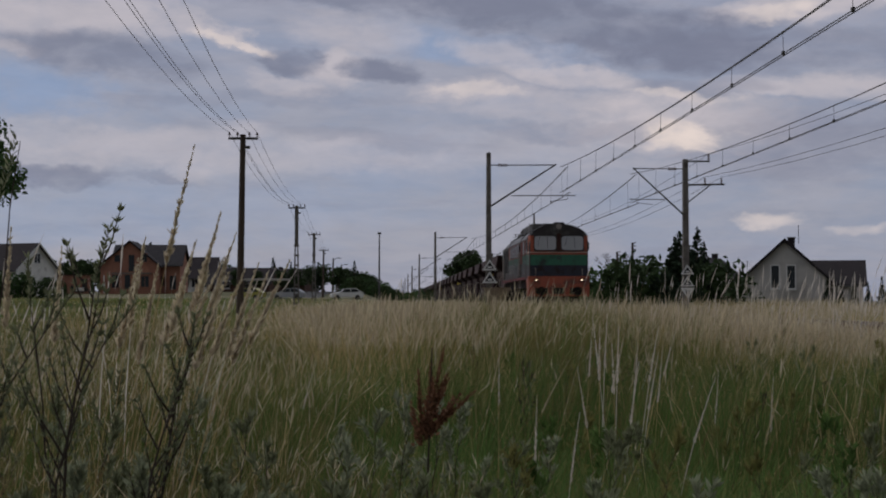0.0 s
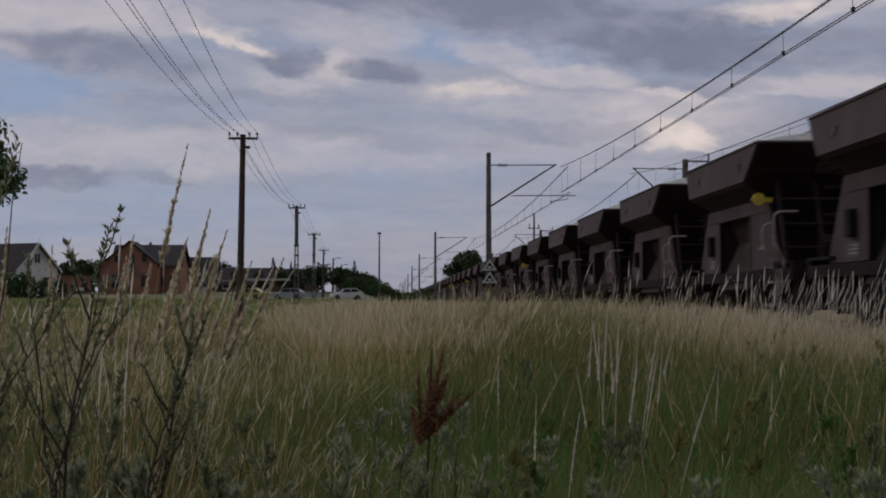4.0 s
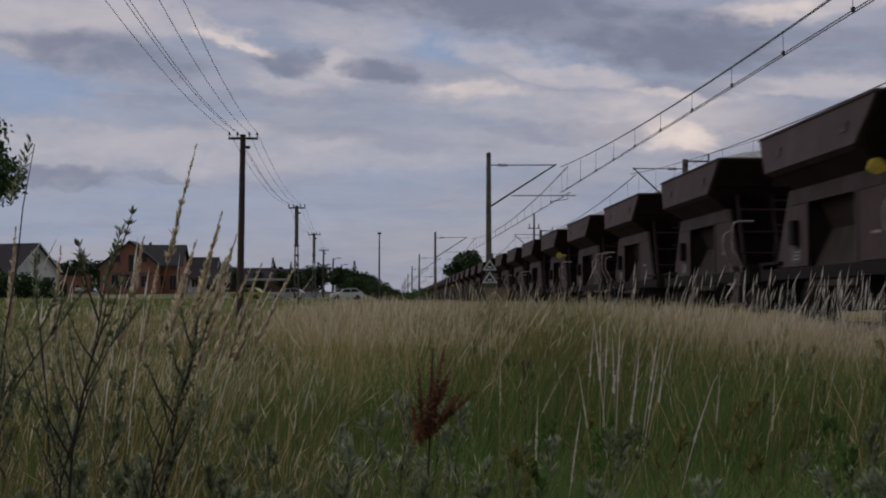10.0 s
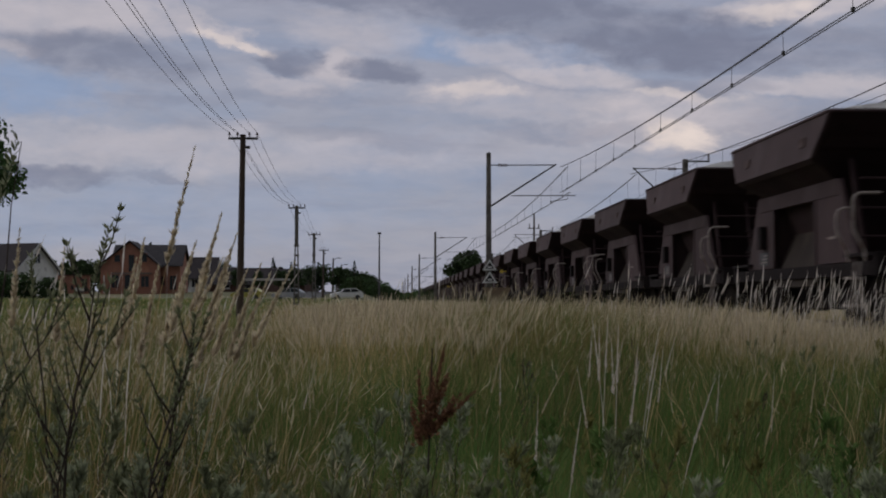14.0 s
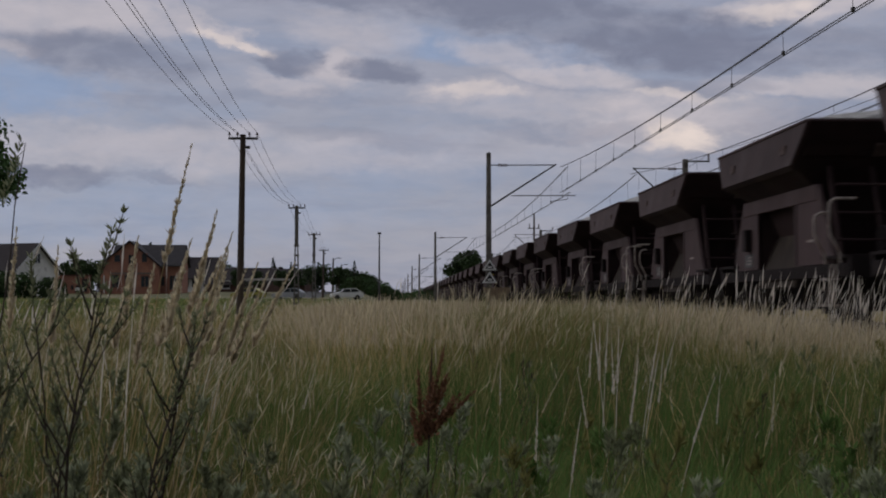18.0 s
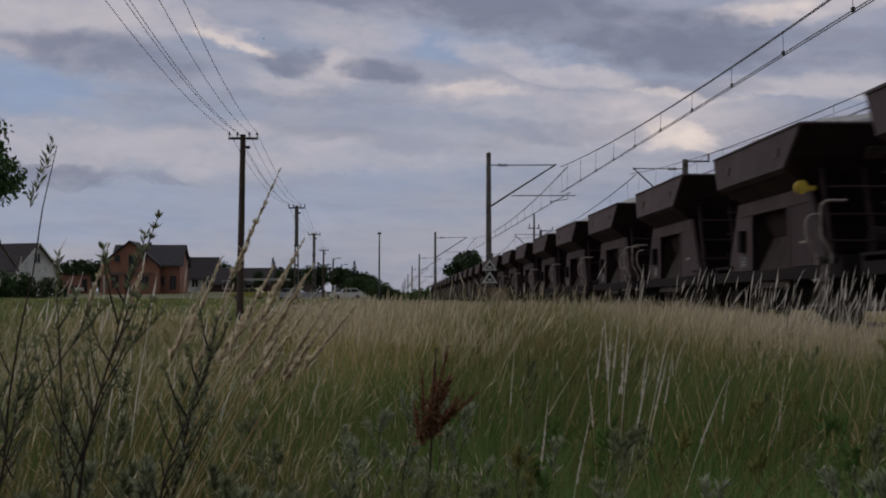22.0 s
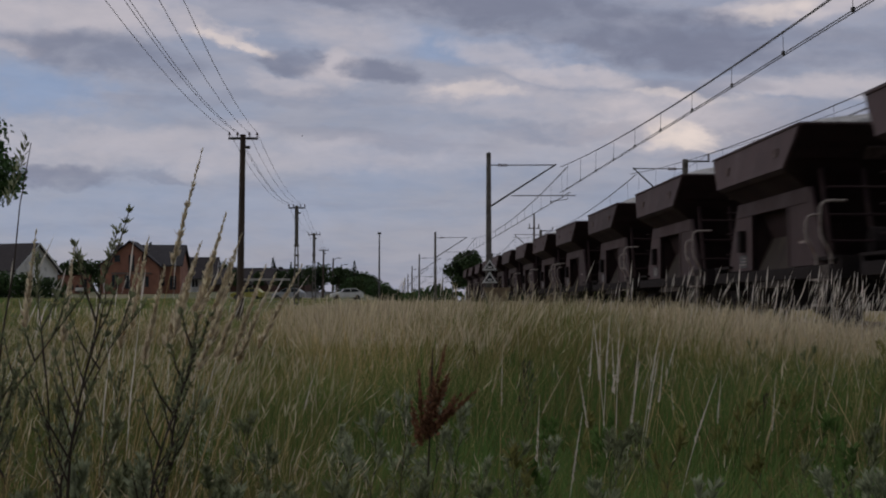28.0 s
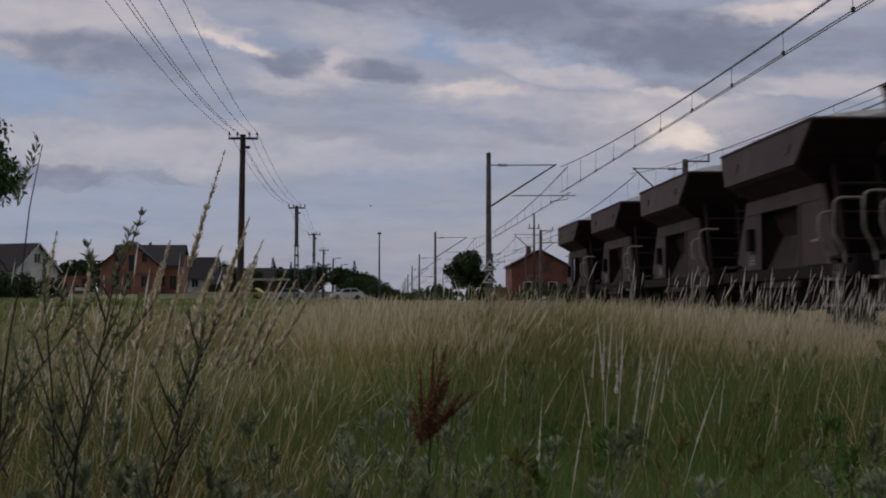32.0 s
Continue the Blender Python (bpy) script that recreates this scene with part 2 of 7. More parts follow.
M_FADEDRED = mat("faded_red_loco_side", (0.21, 0.095, 0.075), (0.15, 0.072, 0.060), 2.0, 0.7, stain=(0.12, 0.085, 0.075), stain_scale=1.6, stretch=(1, 1, 0.3), spec=0.08)
M_FADEDGREEN = mat("faded_green_loco_side", (0.060, 0.105, 0.088), (0.046, 0.075, 0.064), 2.0, 0.7, stain=(0.075, 0.078, 0.074), stain_scale=1.6, stretch=(1, 1, 0.3), spec=0.08)
M_SOOT = mat("sooty_red_paint", (0.060, 0.030, 0.026), (0.034, 0.022, 0.020), 3.0, 0.7, stain=(0.10, 0.04, 0.03), stain_scale=3, spec=0.1)
M_REDFRAME = mat("red_window_frame", (0.20, 0.062, 0.050), (0.14, 0.048, 0.042), 4.0, 0.6, stain=(0.10, 0.045, 0.04), stain_scale=3, spec=0.15)
M_SILL = mat("dark_red_sill", (0.15, 0.040, 0.044), (0.095, 0.034, 0.038), 2.0, 0.7, stain=(0.06, 0.035, 0.035), stain_scale=1.6, spec=0.1)
M_TAIL = mat("grey_green_loco_tail", (0.075, 0.090, 0.082), (0.055, 0.062, 0.060), 2.0, 0.7, stain=(0.09, 0.075, 0.07), stain_scale=1.6, stretch=(1, 1, 0.3), spec=0.1)
M_LETTER = mat("peeling_pale_paint", (0.20, 0.20, 0.20), (0.085, 0.085, 0.085), 5.0, 0.7, stain=(0.07, 0.06, 0.06), stain_scale=3.0, spec=0.1)
M_PIT = mat("unlit_doorway", (0.008, 0.008, 0.008), (0.005, 0.005, 0.005), 3, 0.95, spec=0.02)
# grey base colour stands in for sky reflected in the side windows
M_SIDEGLASS = mat("dusty_dark_window_glass", (0.062, 0.060, 0.064), (0.042, 0.040, 0.044), 3, 0.35, spec=0.25)
M_ROOF = mat("sooty_loco_roof", (0.046, 0.042, 0.042), (0.028, 0.025, 0.025), 1.5, 0.55, stain=(0.10, 0.095, 0.09), stain_scale=0.9, spec=0.2)
M_ROOFGREY = mat("grey_loco_roof", (0.095, 0.092, 0.090), (0.056, 0.054, 0.053), 1.5, 0.45, stain=(0.08, 0.075, 0.07), stain_scale=0.9)
M_CREAM = mat("cream_stripe", (0.62, 0.52, 0.44), (0.5, 0.4, 0.33), 5, 0.5)
M_GLASS = glass("window_glass")
# pale base colour stands in for reflected sky and light through the cab
M_CABGLASS = glass("cab_glass", (0.40, 0.41, 0.43), 0.15)
M_LAMP = glow("warm_headlamp", (1.0, 0.70, 0.46), 1.5)
M_LENS = glass("dull_headlamp_lens", (0.25, 0.22, 0.2), 0.2)
M_BRICK = mat("raw_red_brick", (0.31, 0.145, 0.10), (0.23, 0.108, 0.078), 1.2, 0.9, bump=0.5, fine=14, stain=(0.36, 0.17, 0.11), stain_scale=0.6)
M_OLDBRICK = mat("old_dark_brick", (0.24, 0.09, 0.062), (0.16, 0.065, 0.05), 1.2, 0.9, bump=0.5, fine=14, stain=(0.10, 0.055, 0.05), stain_scale=0.6)
M_PLASTER = mat("grey_render", (0.50, 0.475, 0.45), (0.43, 0.41, 0.39), 0.8, 0.9, bump=0.2, stain=(0.37, 0.35, 0.33), stain_scale=0.5)
M_WHITEWALL = mat("white_render", (0.80, 0.79, 0.76), (0.72, 0.71, 0.68), 0.8, 0.9, stain=(0.5, 0.49, 0.47), stain_scale=0.5)
M_TILE = mat("dark_roof_tiles", (0.036, 0.030, 0.032), (0.026, 0.022, 0.024), 1.5, 0.7, bump=0.6, fine=7, spec=0.06)
M_TILEGREY = mat("grey_roof_tiles", (0.05, 0.046, 0.05), (0.036, 0.034, 0.037), 1.5, 0.7, bump=0.6, fine=7, spec=0.06)
M_TILERED = mat("brown_roof_tiles", (0.11, 0.062, 0.05), (0.075, 0.045, 0.038), 1.5, 0.7, bump=0.6, fine=7, spec=0.06)
M_TRIM = mat("white_window_trim", (0.72, 0.72, 0.70), (0.64, 0.64, 0.62), 5, 0.5)
M_BARK = mat("tree_bark", (0.075, 0.055, 0.04), (0.045, 0.033, 0.025), 4, 0.9, bump=0.6)
M_LEAF = mat("dark_foliage", (0.045, 0.07, 0.028), (0.028, 0.046, 0.02), 0.8, 0.8, island=0.5, trans=0.15)
M_CONIFER = mat("conifer_needles", (0.026, 0.042, 0.024), (0.017, 0.028, 0.017), 0.8, 0.85, island=0.5)
M_HEDGE = mat("hedge_foliage", (0.055, 0.10, 0.035), (0.035, 0.065, 0.025), 0.8, 0.8, island=0.5, trans=0.15)
M_CARGREY = mat("silver_car_paint", (0.42, 0.43, 0.44), (0.38, 0.39, 0.40), 2, 0.3, 0.3)
M_CARWHITE = mat("white_car_paint", (0.8, 0.8, 0.79), (0.74, 0.74, 0.73), 2, 0.3)
M_CARYELLOW = mat("yellow_car_paint", (0.34, 0.31, 0.06), (0.29, 0.26, 0.05), 2, 0.35)
M_RUBBER = mat("tyre_rubber", (0.02, 0.02, 0.02), (0.015, 0.015, 0.015), 5, 0.9)
M_ASPHALT = mat("asphalt", (0.06, 0.058, 0.056), (0.045, 0.044, 0.043), 2, 0.9, bump=0.3)
G_GREEN = mat("green_grass", (0.115, 0.190, 0.052), (0.070, 0.118, 0.034), 1.5, 0.75, island=0.6, rand=0.34, trans=0.3)
G_OLIVE = mat("olive_grass", (0.225, 0.212, 0.074), (0.145, 0.136, 0.050), 1.5, 0.75, island=0.65, rand=0.35, trans=0.3)
G_BROWN = mat("dead_brown_grass", (0.22, 0.152, 0.078), (0.13, 0.088, 0.046), 1.5, 0.85, island=0.6, rand=0.35, trans=0.3)
G_STRAW = mat("dry_straw_grass", (0.56, 0.43, 0.225), (0.40, 0.305, 0.155), 1.5, 0.8, island=0.6, rand=0.2, trans=0.42)
G_HEAD = mat("dry_grass_plume", (0.70, 0.565, 0.41), (0.53, 0.42, 0.30), 1.5, 0.85, island=0.5, trans=0.45)
G_BLEACH = mat("bleached_grass_stem", (0.90, 0.81, 0.69), (0.74, 0.65, 0.54), 1.5, 0.8, island=0.3, trans=0.5)
G_DOCK = mat("rusty_dock_seed", (0.245, 0.125, 0.074), (0.155, 0.078, 0.048), 3, 0.85, island=0.6, trans=0.2)
G_STEM = mat("dark_weed_stem", (0.055, 0.038, 0.03), (0.035, 0.026, 0.02), 5, 0.8)
G_SAGE = mat("sage_weed_leaf", (0.215, 0.23, 0.135), (0.135, 0.15, 0.08), 3, 0.8, island=0.5, trans=0.35)
G_PALE = mat("pale_weed_leaf", (0.31, 0.335, 0.22), (0.20, 0.22, 0.14), 3, 0.8, island=0.45, trans=0.35)
M_BIRD = mat("dark_feathers", (0.03, 0.028, 0.028), (0.02, 0.018, 0.018), 6, 0.7)
M_CONTAINER = mat("tan_trough", (0.30, 0.24, 0.18), (0.24, 0.19, 0.14), 4, 0.8)


# ---- builders ----
def thing(name, x, y, z, label, category, group="", rz=0.0, kind=""):
    ob = new(name)
    ob.empty_display_size = 0.3
    ob.matrix_basis = pose(x, y, z, 0, 0, rz)
    return tagged(ob, label, category, group, kind)


def mesh_of(name, bm, material, smooth=False):
    me = bpy.data.meshes.new(name)
    bm.to_mesh(me)
    bm.free()
    for m in (material if isinstance(material, (list, tuple)) else [material]):
        me.materials.append(m)
    if smooth:
        me.polygons.foreach_set("use_smooth", [True] * len(me.polygons))
    return me


def part(name, bm, material, parent=None, label="", smooth=False, at=None):
    ob = new(name, mesh_of(name, bm, material, smooth))
    if parent:
        ob.parent = parent
    if at is not None:
        ob.matrix_basis = at if isinstance(at, Matrix) else Matrix.Translation(at)
    if label:
        ob["label"] = label
    return ob


def again(ob, at, parent=None, name=None):
    """Another piece on the same mesh."""
    o = new(name or ob.name.split(".")[0], ob.data)
    o.parent = parent or ob.parent
    o.matrix_basis = at if isinstance(at, Matrix) else Matrix.Translation(at)
    if "label" in ob:
        o["label"] = ob["label"]
    return o


def box(bm, x0, x1, y0, y1, z0, z1, bevel=0.0):
    b2 = bmesh.new()
    v = [b2.verts.new((x, y, z)) for z in (z0, z1) for x, y in ((x0, y0), (x1, y0), (x1, y1), (x0, y1))]
    for q in ((3, 2, 1, 0), (4, 5, 6, 7), (0, 1, 5, 4), (1, 2, 6, 5), (2, 3, 7, 6), (3, 0, 4, 7)):
        b2.faces.new([v[i] for i in q])
    if bevel:
        bmesh.ops.bevel(b2, geom=b2.edges[:], offset=bevel, segments=2, affect="EDGES", profile=0.7)
    join(bm, b2)
    return bm


def join(bm, other):
    me = bpy.data.meshes.new("tmp")
    other.to_mesh(me)
    other.free()
    bm.from_mesh(me)
    bpy.data.meshes.remove(me)


def rod(bm, p, q, r0, r1=None, n=8, caps=True):
    """A tapered round bar from p to q."""
    p, q = Vector(p), Vector(q)
    r1 = r0 if r1 is None else r1
    d = q - p
    if d.length < 1e-6:
        return bm
    t = d.to_track_quat("Z", "Y").to_matrix()
    rings = []
    for c, r in ((p, r0), (q, r1)):
        rings.append([bm.verts.new(c + t @ Vector((r * math.cos(i * math.tau / n), r * math.sin(i * math.tau / n), 0))) for i in range(n)])
    for i in range(n):
        bm.faces.new((rings[0][i], rings[0][(i + 1) % n], rings[1][(i + 1) % n], rings[1][i]))
    if caps:
        bm.faces.new(rings[0][::-1])
        bm.faces.new(rings[1])
    return bm


def tube(bm, pts, r, n=6):
    """A bent round bar through points, in one piece; r is one radius or one for each point."""
    pts = [Vector(p) for p in pts]
    rs = r if isinstance(r, (list, tuple)) else [r] * len(pts)
    side = None
    rings = []
    for i, p in enumerate(pts):
        d = (pts[min(i + 1, len(pts) - 1)] - pts[max(i - 1, 0)]).normalized()
        if side is None:
            side = d.orthogonal().normalized()
        side = (side - d * side.dot(d)).normalized()
        up = d.cross(side)
        rings.append([bm.verts.new(p + (side * math.cos(k * math.tau / n) + up * math.sin(k * math.tau / n)) * rs[i]) for k in range(n)])
    for a, b in zip(rings, rings[1:]):
        for k in range(n):
            bm.faces.new((a[k], a[(k + 1) % n], b[(k + 1) % n], b[k]))
    bm.faces.new(rings[0][::-1])
    bm.faces.new(rings[-1])
    return bm


def prism(bm, outline, axis, a, b):
    """An outline of (u, v) pairs drawn out along an axis from a to b."""
    def put(u, v, w):
        return {"x": (w, u, v), "y": (u, w, v), "z": (u, v, w)}[axis]
    lo = [bm.verts.new(put(u, v, a)) for u, v in outline]
    hi = [bm.verts.new(put(u, v, b)) for u, v in outline]
    n = len(outline)
    bm.faces.new(lo)
    bm.faces.new(hi[::-1])
    for i in range(n):
        bm.faces.new((lo[i], hi[i], hi[(i + 1) % n], lo[(i + 1) % n]))
    bmesh.ops.recalc_face_normals(bm, faces=bm.faces[:])
    return bm


def B():
    return bmesh.new()


# ---- the ground ----
RAIL = 0.57        # height of the rail heads
TRACK_A, TRACK_B = 8.15, 12.15


def step(v, lo, hi):
    t = min(1.0, max(0.0, (v - lo) / (hi - lo)))
    return t * t * (3 - 2 * t)


def ground_z(x, y):
    rise = 1.35 * step(y, 70, 195) + 1.45 * step(y, 190, 250)
    z = rise * step(-x, -3, 7) + 0.75 * step(y, 60, 135) * step(x, 17, 28)
    bed = step(x, 4.4, 6.0) * step(-x, -15.6, -14.2)
    return z * (1 - bed) + bed * 0.12 + 0.03 * math.sin(x * 0.9 + 1.3) * math.sin(y * 0.7) * (1 - bed)


def build_ground():
    def axis(fine_lo, fine_hi, st, reach):
        a = list(np.arange(fine_lo, fine_hi + 0.01, st))
        s = st
        while a[-1] < reach:
            s *= 1.35
            a.append(a[-1] + s)
        s = st
        while a[0] > -reach:
            s *= 1.35
            a.insert(0, a[0] - s)
        return a
    xs, ys = axis(-24, 24, 0.8, 2600), axis(-4, 60, 1.0, 2600)
    verts = [(x, y, ground_z(x, y)) for y in ys for x in xs]
    n = len(xs)
    faces = [(j * n + i, j * n + i + 1, (j + 1) * n + i + 1, (j + 1) * n + i) for j in range(len(ys) - 1) for i in range(n - 1)]
    me = bpy.data.meshes.new("ground")
    me.from_pydata(verts, [], faces)
    me.materials.append(M_GROUND)
    tagged(new("ground", me), "meadow of green and dry grass rising to houses", "ground", kind="structure")


build_ground()


def build_track(cx, name):
    track = thing(name, cx, 0, 0, "straight railway track with rusty rails on grey ballast", "railway track", "railway tracks", kind="structure")
    bed = prism(B(), [(-2.6, 0.0), (2.6, 0.0), (1.75, RAIL - 0.2), (-1.75, RAIL - 0.2)], "y", -600, 900)
    part("ballast_bed", bed, M_BALLAST, track)
    for s in (-1, 1):
        prof = [(-0.07, 0), (0.07, 0), (0.07, 0.012), (0.01, 0.04), (0.01, 0.115), (0.036, 0.125), (0.036, 0.155), (-0.036, 0.155), (-0.036, 0.125), (-0.01, 0.115), (-0.01, 0.04), (-0.07, 0.012)]
        part("rail", prism(B(), prof, "y", -600, 900), M_RAIL, track, "rusty steel rail", at=(s * 0.752, 0, RAIL - 0.16))
        part("rail_head", prism(B(), [(-0.03, 0), (0.03, 0), (0.026, 0.008), (-0.026, 0.008)], "y", -600, 900), M_RAILTOP, track, "polished running surface", at=(s * 0.752, 0, RAIL - 0.006))
    sl = prism(B(), [(-1.28, 0), (1.28, 0), (1.28, 0.14), (1.2, 0.18), (-1.2, 0.18), (-1.28, 0.14)], "y", -0.12, 0.12)
    first = part("sleeper", sl, M_SLEEPER, track, at=(0, 8, RAIL - 0.34))
    for i in range(1, 110):
        again(first, (0, 8 + i * 0.62, RAIL - 0.34))
    far = B()
    for i in range(110, 420):
        y = 8 + i * 0.62
        box(far, -1.28, 1.28, y - 0.12, y + 0.12, RAIL - 0.34, RAIL - 0.165)
    tagged(part("far_sleepers", far, M_SLEEPER, track), kind="stuff")
    return track


build_track(TRACK_A, "railway_track_1")
build_track(TRACK_B, "railway_track_2")


# ---- the locomotive: its front at y = 0, its tail towards +y, rails at z = 0 ----
def loco_section(w=1.475):
    """Half outline of the body across the track, from the sill up to the ridge: (x, z)."""
    return [(w, 1.66), (w, 3.42), (w - 0.02, 3.62), (w - 0.14, 3.86), (w - 0.40, 4.10), (w - 0.75, 4.27), (w - 1.1, 4.36), (0, 4.39)]


NOSE = -0.33        # the front stands this far ahead of the first cab window


def band_side(bm, s, z0, z1, y0, y1, t=0.012):
    x = s * 1.475
    box(bm, min(x, x + s * t), max(x, x + s * t), y0, y1, z0, z1)


def build_loco():
    loco = thing("locomotive", TRACK_A, 72.2, RAIL, "heavy diesel locomotive, orange, green and dark bands, lamps lit", "locomotive")
    # body shell with rounded roof and a slightly tapered nose
    bm = B()
    half = loco_section()
    full = [(-x, z) for x, z in half] + [(x, z) for x, z in half[-2::-1]]
    rings = []
    for y, k, dz in ((NOSE, 0.94, -0.12), (NOSE + 0.05, 0.965, -0.05), (NOSE + 0.2, 0.985, -0.01), (0.3, 1.0, 0.0), (1.0, 1.0, 0.0), (15.6, 1.0, 0.0), (16.2, 1.0, -0.22), (16.5, 0.985, -0.42), (16.62, 0.965, -0.52), (16.68, 0.94, -0.6)):
        ring = []
        for x, z in full:
            zz = z + dz * max(0.0, (z - 3.3) / 1.1)
            kx = 1.0 - (1.0 - k) * (0.45 + 0.55 * step(z, 3.2, 4.2))
            ring.append(bm.verts.new((x * kx, y, zz)))
        rings.append(ring)
    n = len(full)
    for a, b in zip(rings, rings[1:]):
        for i in range(n - 1):
            f = bm.faces.new((a[i], a[i + 1], b[i + 1], b[i]))
            z = (full[i][1] + full[i + 1][1]) / 2
            f.material_index = 0 if z < 3.5 else (1 if z < 4.2 else 2)
        bm.faces.new((a[n - 1], a[0], b[0], b[n - 1])).material_index = 0
    bm.faces.new(rings[0]).material_index = 2
    bm.faces.new(rings[-1][::-1]).material_index = 2
    bmesh.ops.recalc_face_normals(bm, faces=bm.faces[:])
    part("body", bm, [M_GREYSIDE, M_ROOFGREY, M_ROOF], loco, "faded grey body shell with sooty roof")
    shell = set(loco.children)
    # painted bands of the front, wrapped round the corners
    def front_band(name, z0, z1, m, label, proud=0.012, depth=0.5):
        w = 1.475
        pts = [(-w, depth), (-w * 0.985, 0.22), (-w * 0.965, 0.06), (-w * 0.93, 0.0), (w * 0.93, 0.0), (w * 0.965, 0.06), (w * 0.985, 0.22), (w, depth)]
        outer = [(x + math.copysign(proud, x), y - proud) for x, y in pts]
        inner = [(x - math.copysign(0.01, x), y + 0.02) for x, y in reversed(pts)]
        return part(name, prism(B(), outer + inner, "z", z0, z1), m, loco, label)
    front_band("front_panel", 2.86, 3.80, M_ORANGE, "orange window surround")
    front_band("green_band", 2.34, 2.86, M_GREEN, "dark green band")
    front_band("dark_band", 1.80, 2.34, M_NAVY, "almost black lower band")
    front_band("cream_stripe", 2.955, 2.985, M_CREAM, "thin cream stripe", proud=0.022)
    # the orange apron with its three openings
    ap = B()
    for x0, x1, z0, z1 in ((-1.5, 1.5, 1.24, 1.80), (-1.5, -1.16, 0.92, 1.24), (-0.54, -0.27, 0.92, 1.24), (0.27, 0.54, 0.92, 1.24), (1.16, 1.5, 0.92, 1.24), (-1.5, 1.5, 0.82, 0.92)):
        box(ap, x0, x1, -0.05, 0.10, z0, z1)
    for s in (-1, 1):
        prism(ap, [(0.10, 0.80), (0.10, 1.80), (1.3, 1.80), (0.9, 1.3), (0.7, 0.80)], "x", s * 1.47 - 0.03, s * 1.47 + 0.03)
    part("apron", ap, M_ORANGE, loco, "orange apron with dark buffer openings")
    part("apron_backing", box(B(), -1.4, 1.4, 0.25, 0.3, 0.82, 1.66), M_BLACK, loco)
    for s in (-1, 1):
        bf = B()
        rod(bf, (s * 0.88, 0.25, 1.06), (s * 0.88, -0.28, 1.06), 0.11, 0.10, 14)
        rod(bf, (s * 0.88, -0.26, 1.06), (s * 0.88, -0.33, 1.06), 0.23, 0.22, 18)
        part("buffer", bf, M_FRAME, loco, "black buffer")
        hl = part("headlamp", rod(B(), (s * 1.12, -0.02, 1.60), (s * 1.12, -0.10, 1.60), 0.105, 0.095, 18), M_FRAME, loco, "round headlamp housing")
        part("lamp_lens", rod(B(), (s * 1.12, -0.09, 1.60), (s * 1.12, -0.115, 1.60), 0.046, 0.044, 18), M_LAMP, hl, "glowing warm lamp")
        part("grab_rail", tube(B(), [(s * 1.15, -0.02, 1.83), (s * 1.15, -0.09, 1.85), (s * 1.15, -0.09, 2.16), (s * 1.15, -0.02, 2.18)], 0.02), M_GRAB, loco, "white upright grab rail")
        # windscreens
        fr = B()
        x0, x1 = (0.14, 1.20) if s > 0 else (-1.20, -0.14)
        z0, z1 = 3.09, 3.77
        for q in ((x0, x1, z0 - 0.035, z0), (x0, x1, z1, z1 + 0.035), (x0 - 0.035, x0, z0 - 0.035, z1 + 0.035), (x1, x1 + 0.035, z0 - 0.035, z1 + 0.035)):
            box(fr, q[0], q[1], -0.045, 0.03, q[2], q[3], 0.012)
        pn = B()
        prism(pn, [(x0, z0 + 0.06), (x0 + 0.06, z0), (x1 - 0.06, z0), (x1, z0 + 0.06), (x1, z1 - 0.06), (x1 - 0.06, z1), (x0 + 0.06, z1), (x0, z1 - 0.06)], "y", -0.03, 0.0)
        for cx, cz in ((x0, z0), (x1, z0), (x1, z1), (x0, z1)):      # rounded corners of the seal
            ux, uz = (1 if cx == x0 else -1), (1 if cz == z0 else -1)
            prism(fr, [(cx, cz), (cx + ux * 0.13, cz), (cx + ux * 0.06, cz + uz * 0.025), (cx + ux * 0.025, cz + uz * 0.06), (cx, cz + uz * 0.13)], "y", -0.044, 0.0)
        ws = part("windscreen", fr, M_BLACK, loco, "windscreen with black rubber seal")
        part("pane", pn, M_CABGLASS, ws)
        part("wiper", rod(B(), (x0 + 0.28, -0.05, z1 - 0.02), (x0 + 0.16, -0.05, z0 + 0.2), 0.01, 0.01, 6), M_BLACK, ws)
        part("wiper", rod(B(), ((x0 + x1) / 2 + 0.1, -0.05, z1 - 0.05), ((x0 + x1) / 2 + 0.12, -0.05, z0 + 0.12), 0.012, 0.012, 6), M_BLACK, ws)
        part("mirror", box(B(), s * 1.55 - 0.02, s * 1.55 + 0.02, 0.5, 0.62, 3.1, 3.5, 0.01), M_BLACK, loco)
    br = B()
    prism(br, [(-1.41, 3.80), (-1.28, 3.98), (-1.06, 4.14), (-0.7, 4.29), (-0.35, 4.35), (0, 4.37), (0.35, 4.35), (0.7, 4.29), (1.06, 4.14), (1.28, 3.98), (1.41, 3.80)], "y", -0.03, 0.5)
    part("brow", br, M_ROOF, loco, "sooty brow above the windscreens")
    part("centre_post", box(B(), -0.10, 0.10, -0.05, 0.0, 3.0, 3.9, 0.01), M_SOOT, loco, "sooty post between the windscreens")
    tl = B()
    prism(tl, [(-0.24, 4.02), (0.24, 4.02), (0.27, 4.08), (0.27, 4.39), (0.22, 4.45), (-0.22, 4.45), (-0.27, 4.39), (-0.27, 4.08)], "y", -0.12, 0.9)
    top = part("top_headlamp", tl, M_ROOF, loco, "unlit roof headlamp in a dark box")
    part("lamp_lens", rod(B(), (0, -0.10, 4.24), (0, -0.14, 4.24), 0.14, 0.13, 20), M_LENS, top)
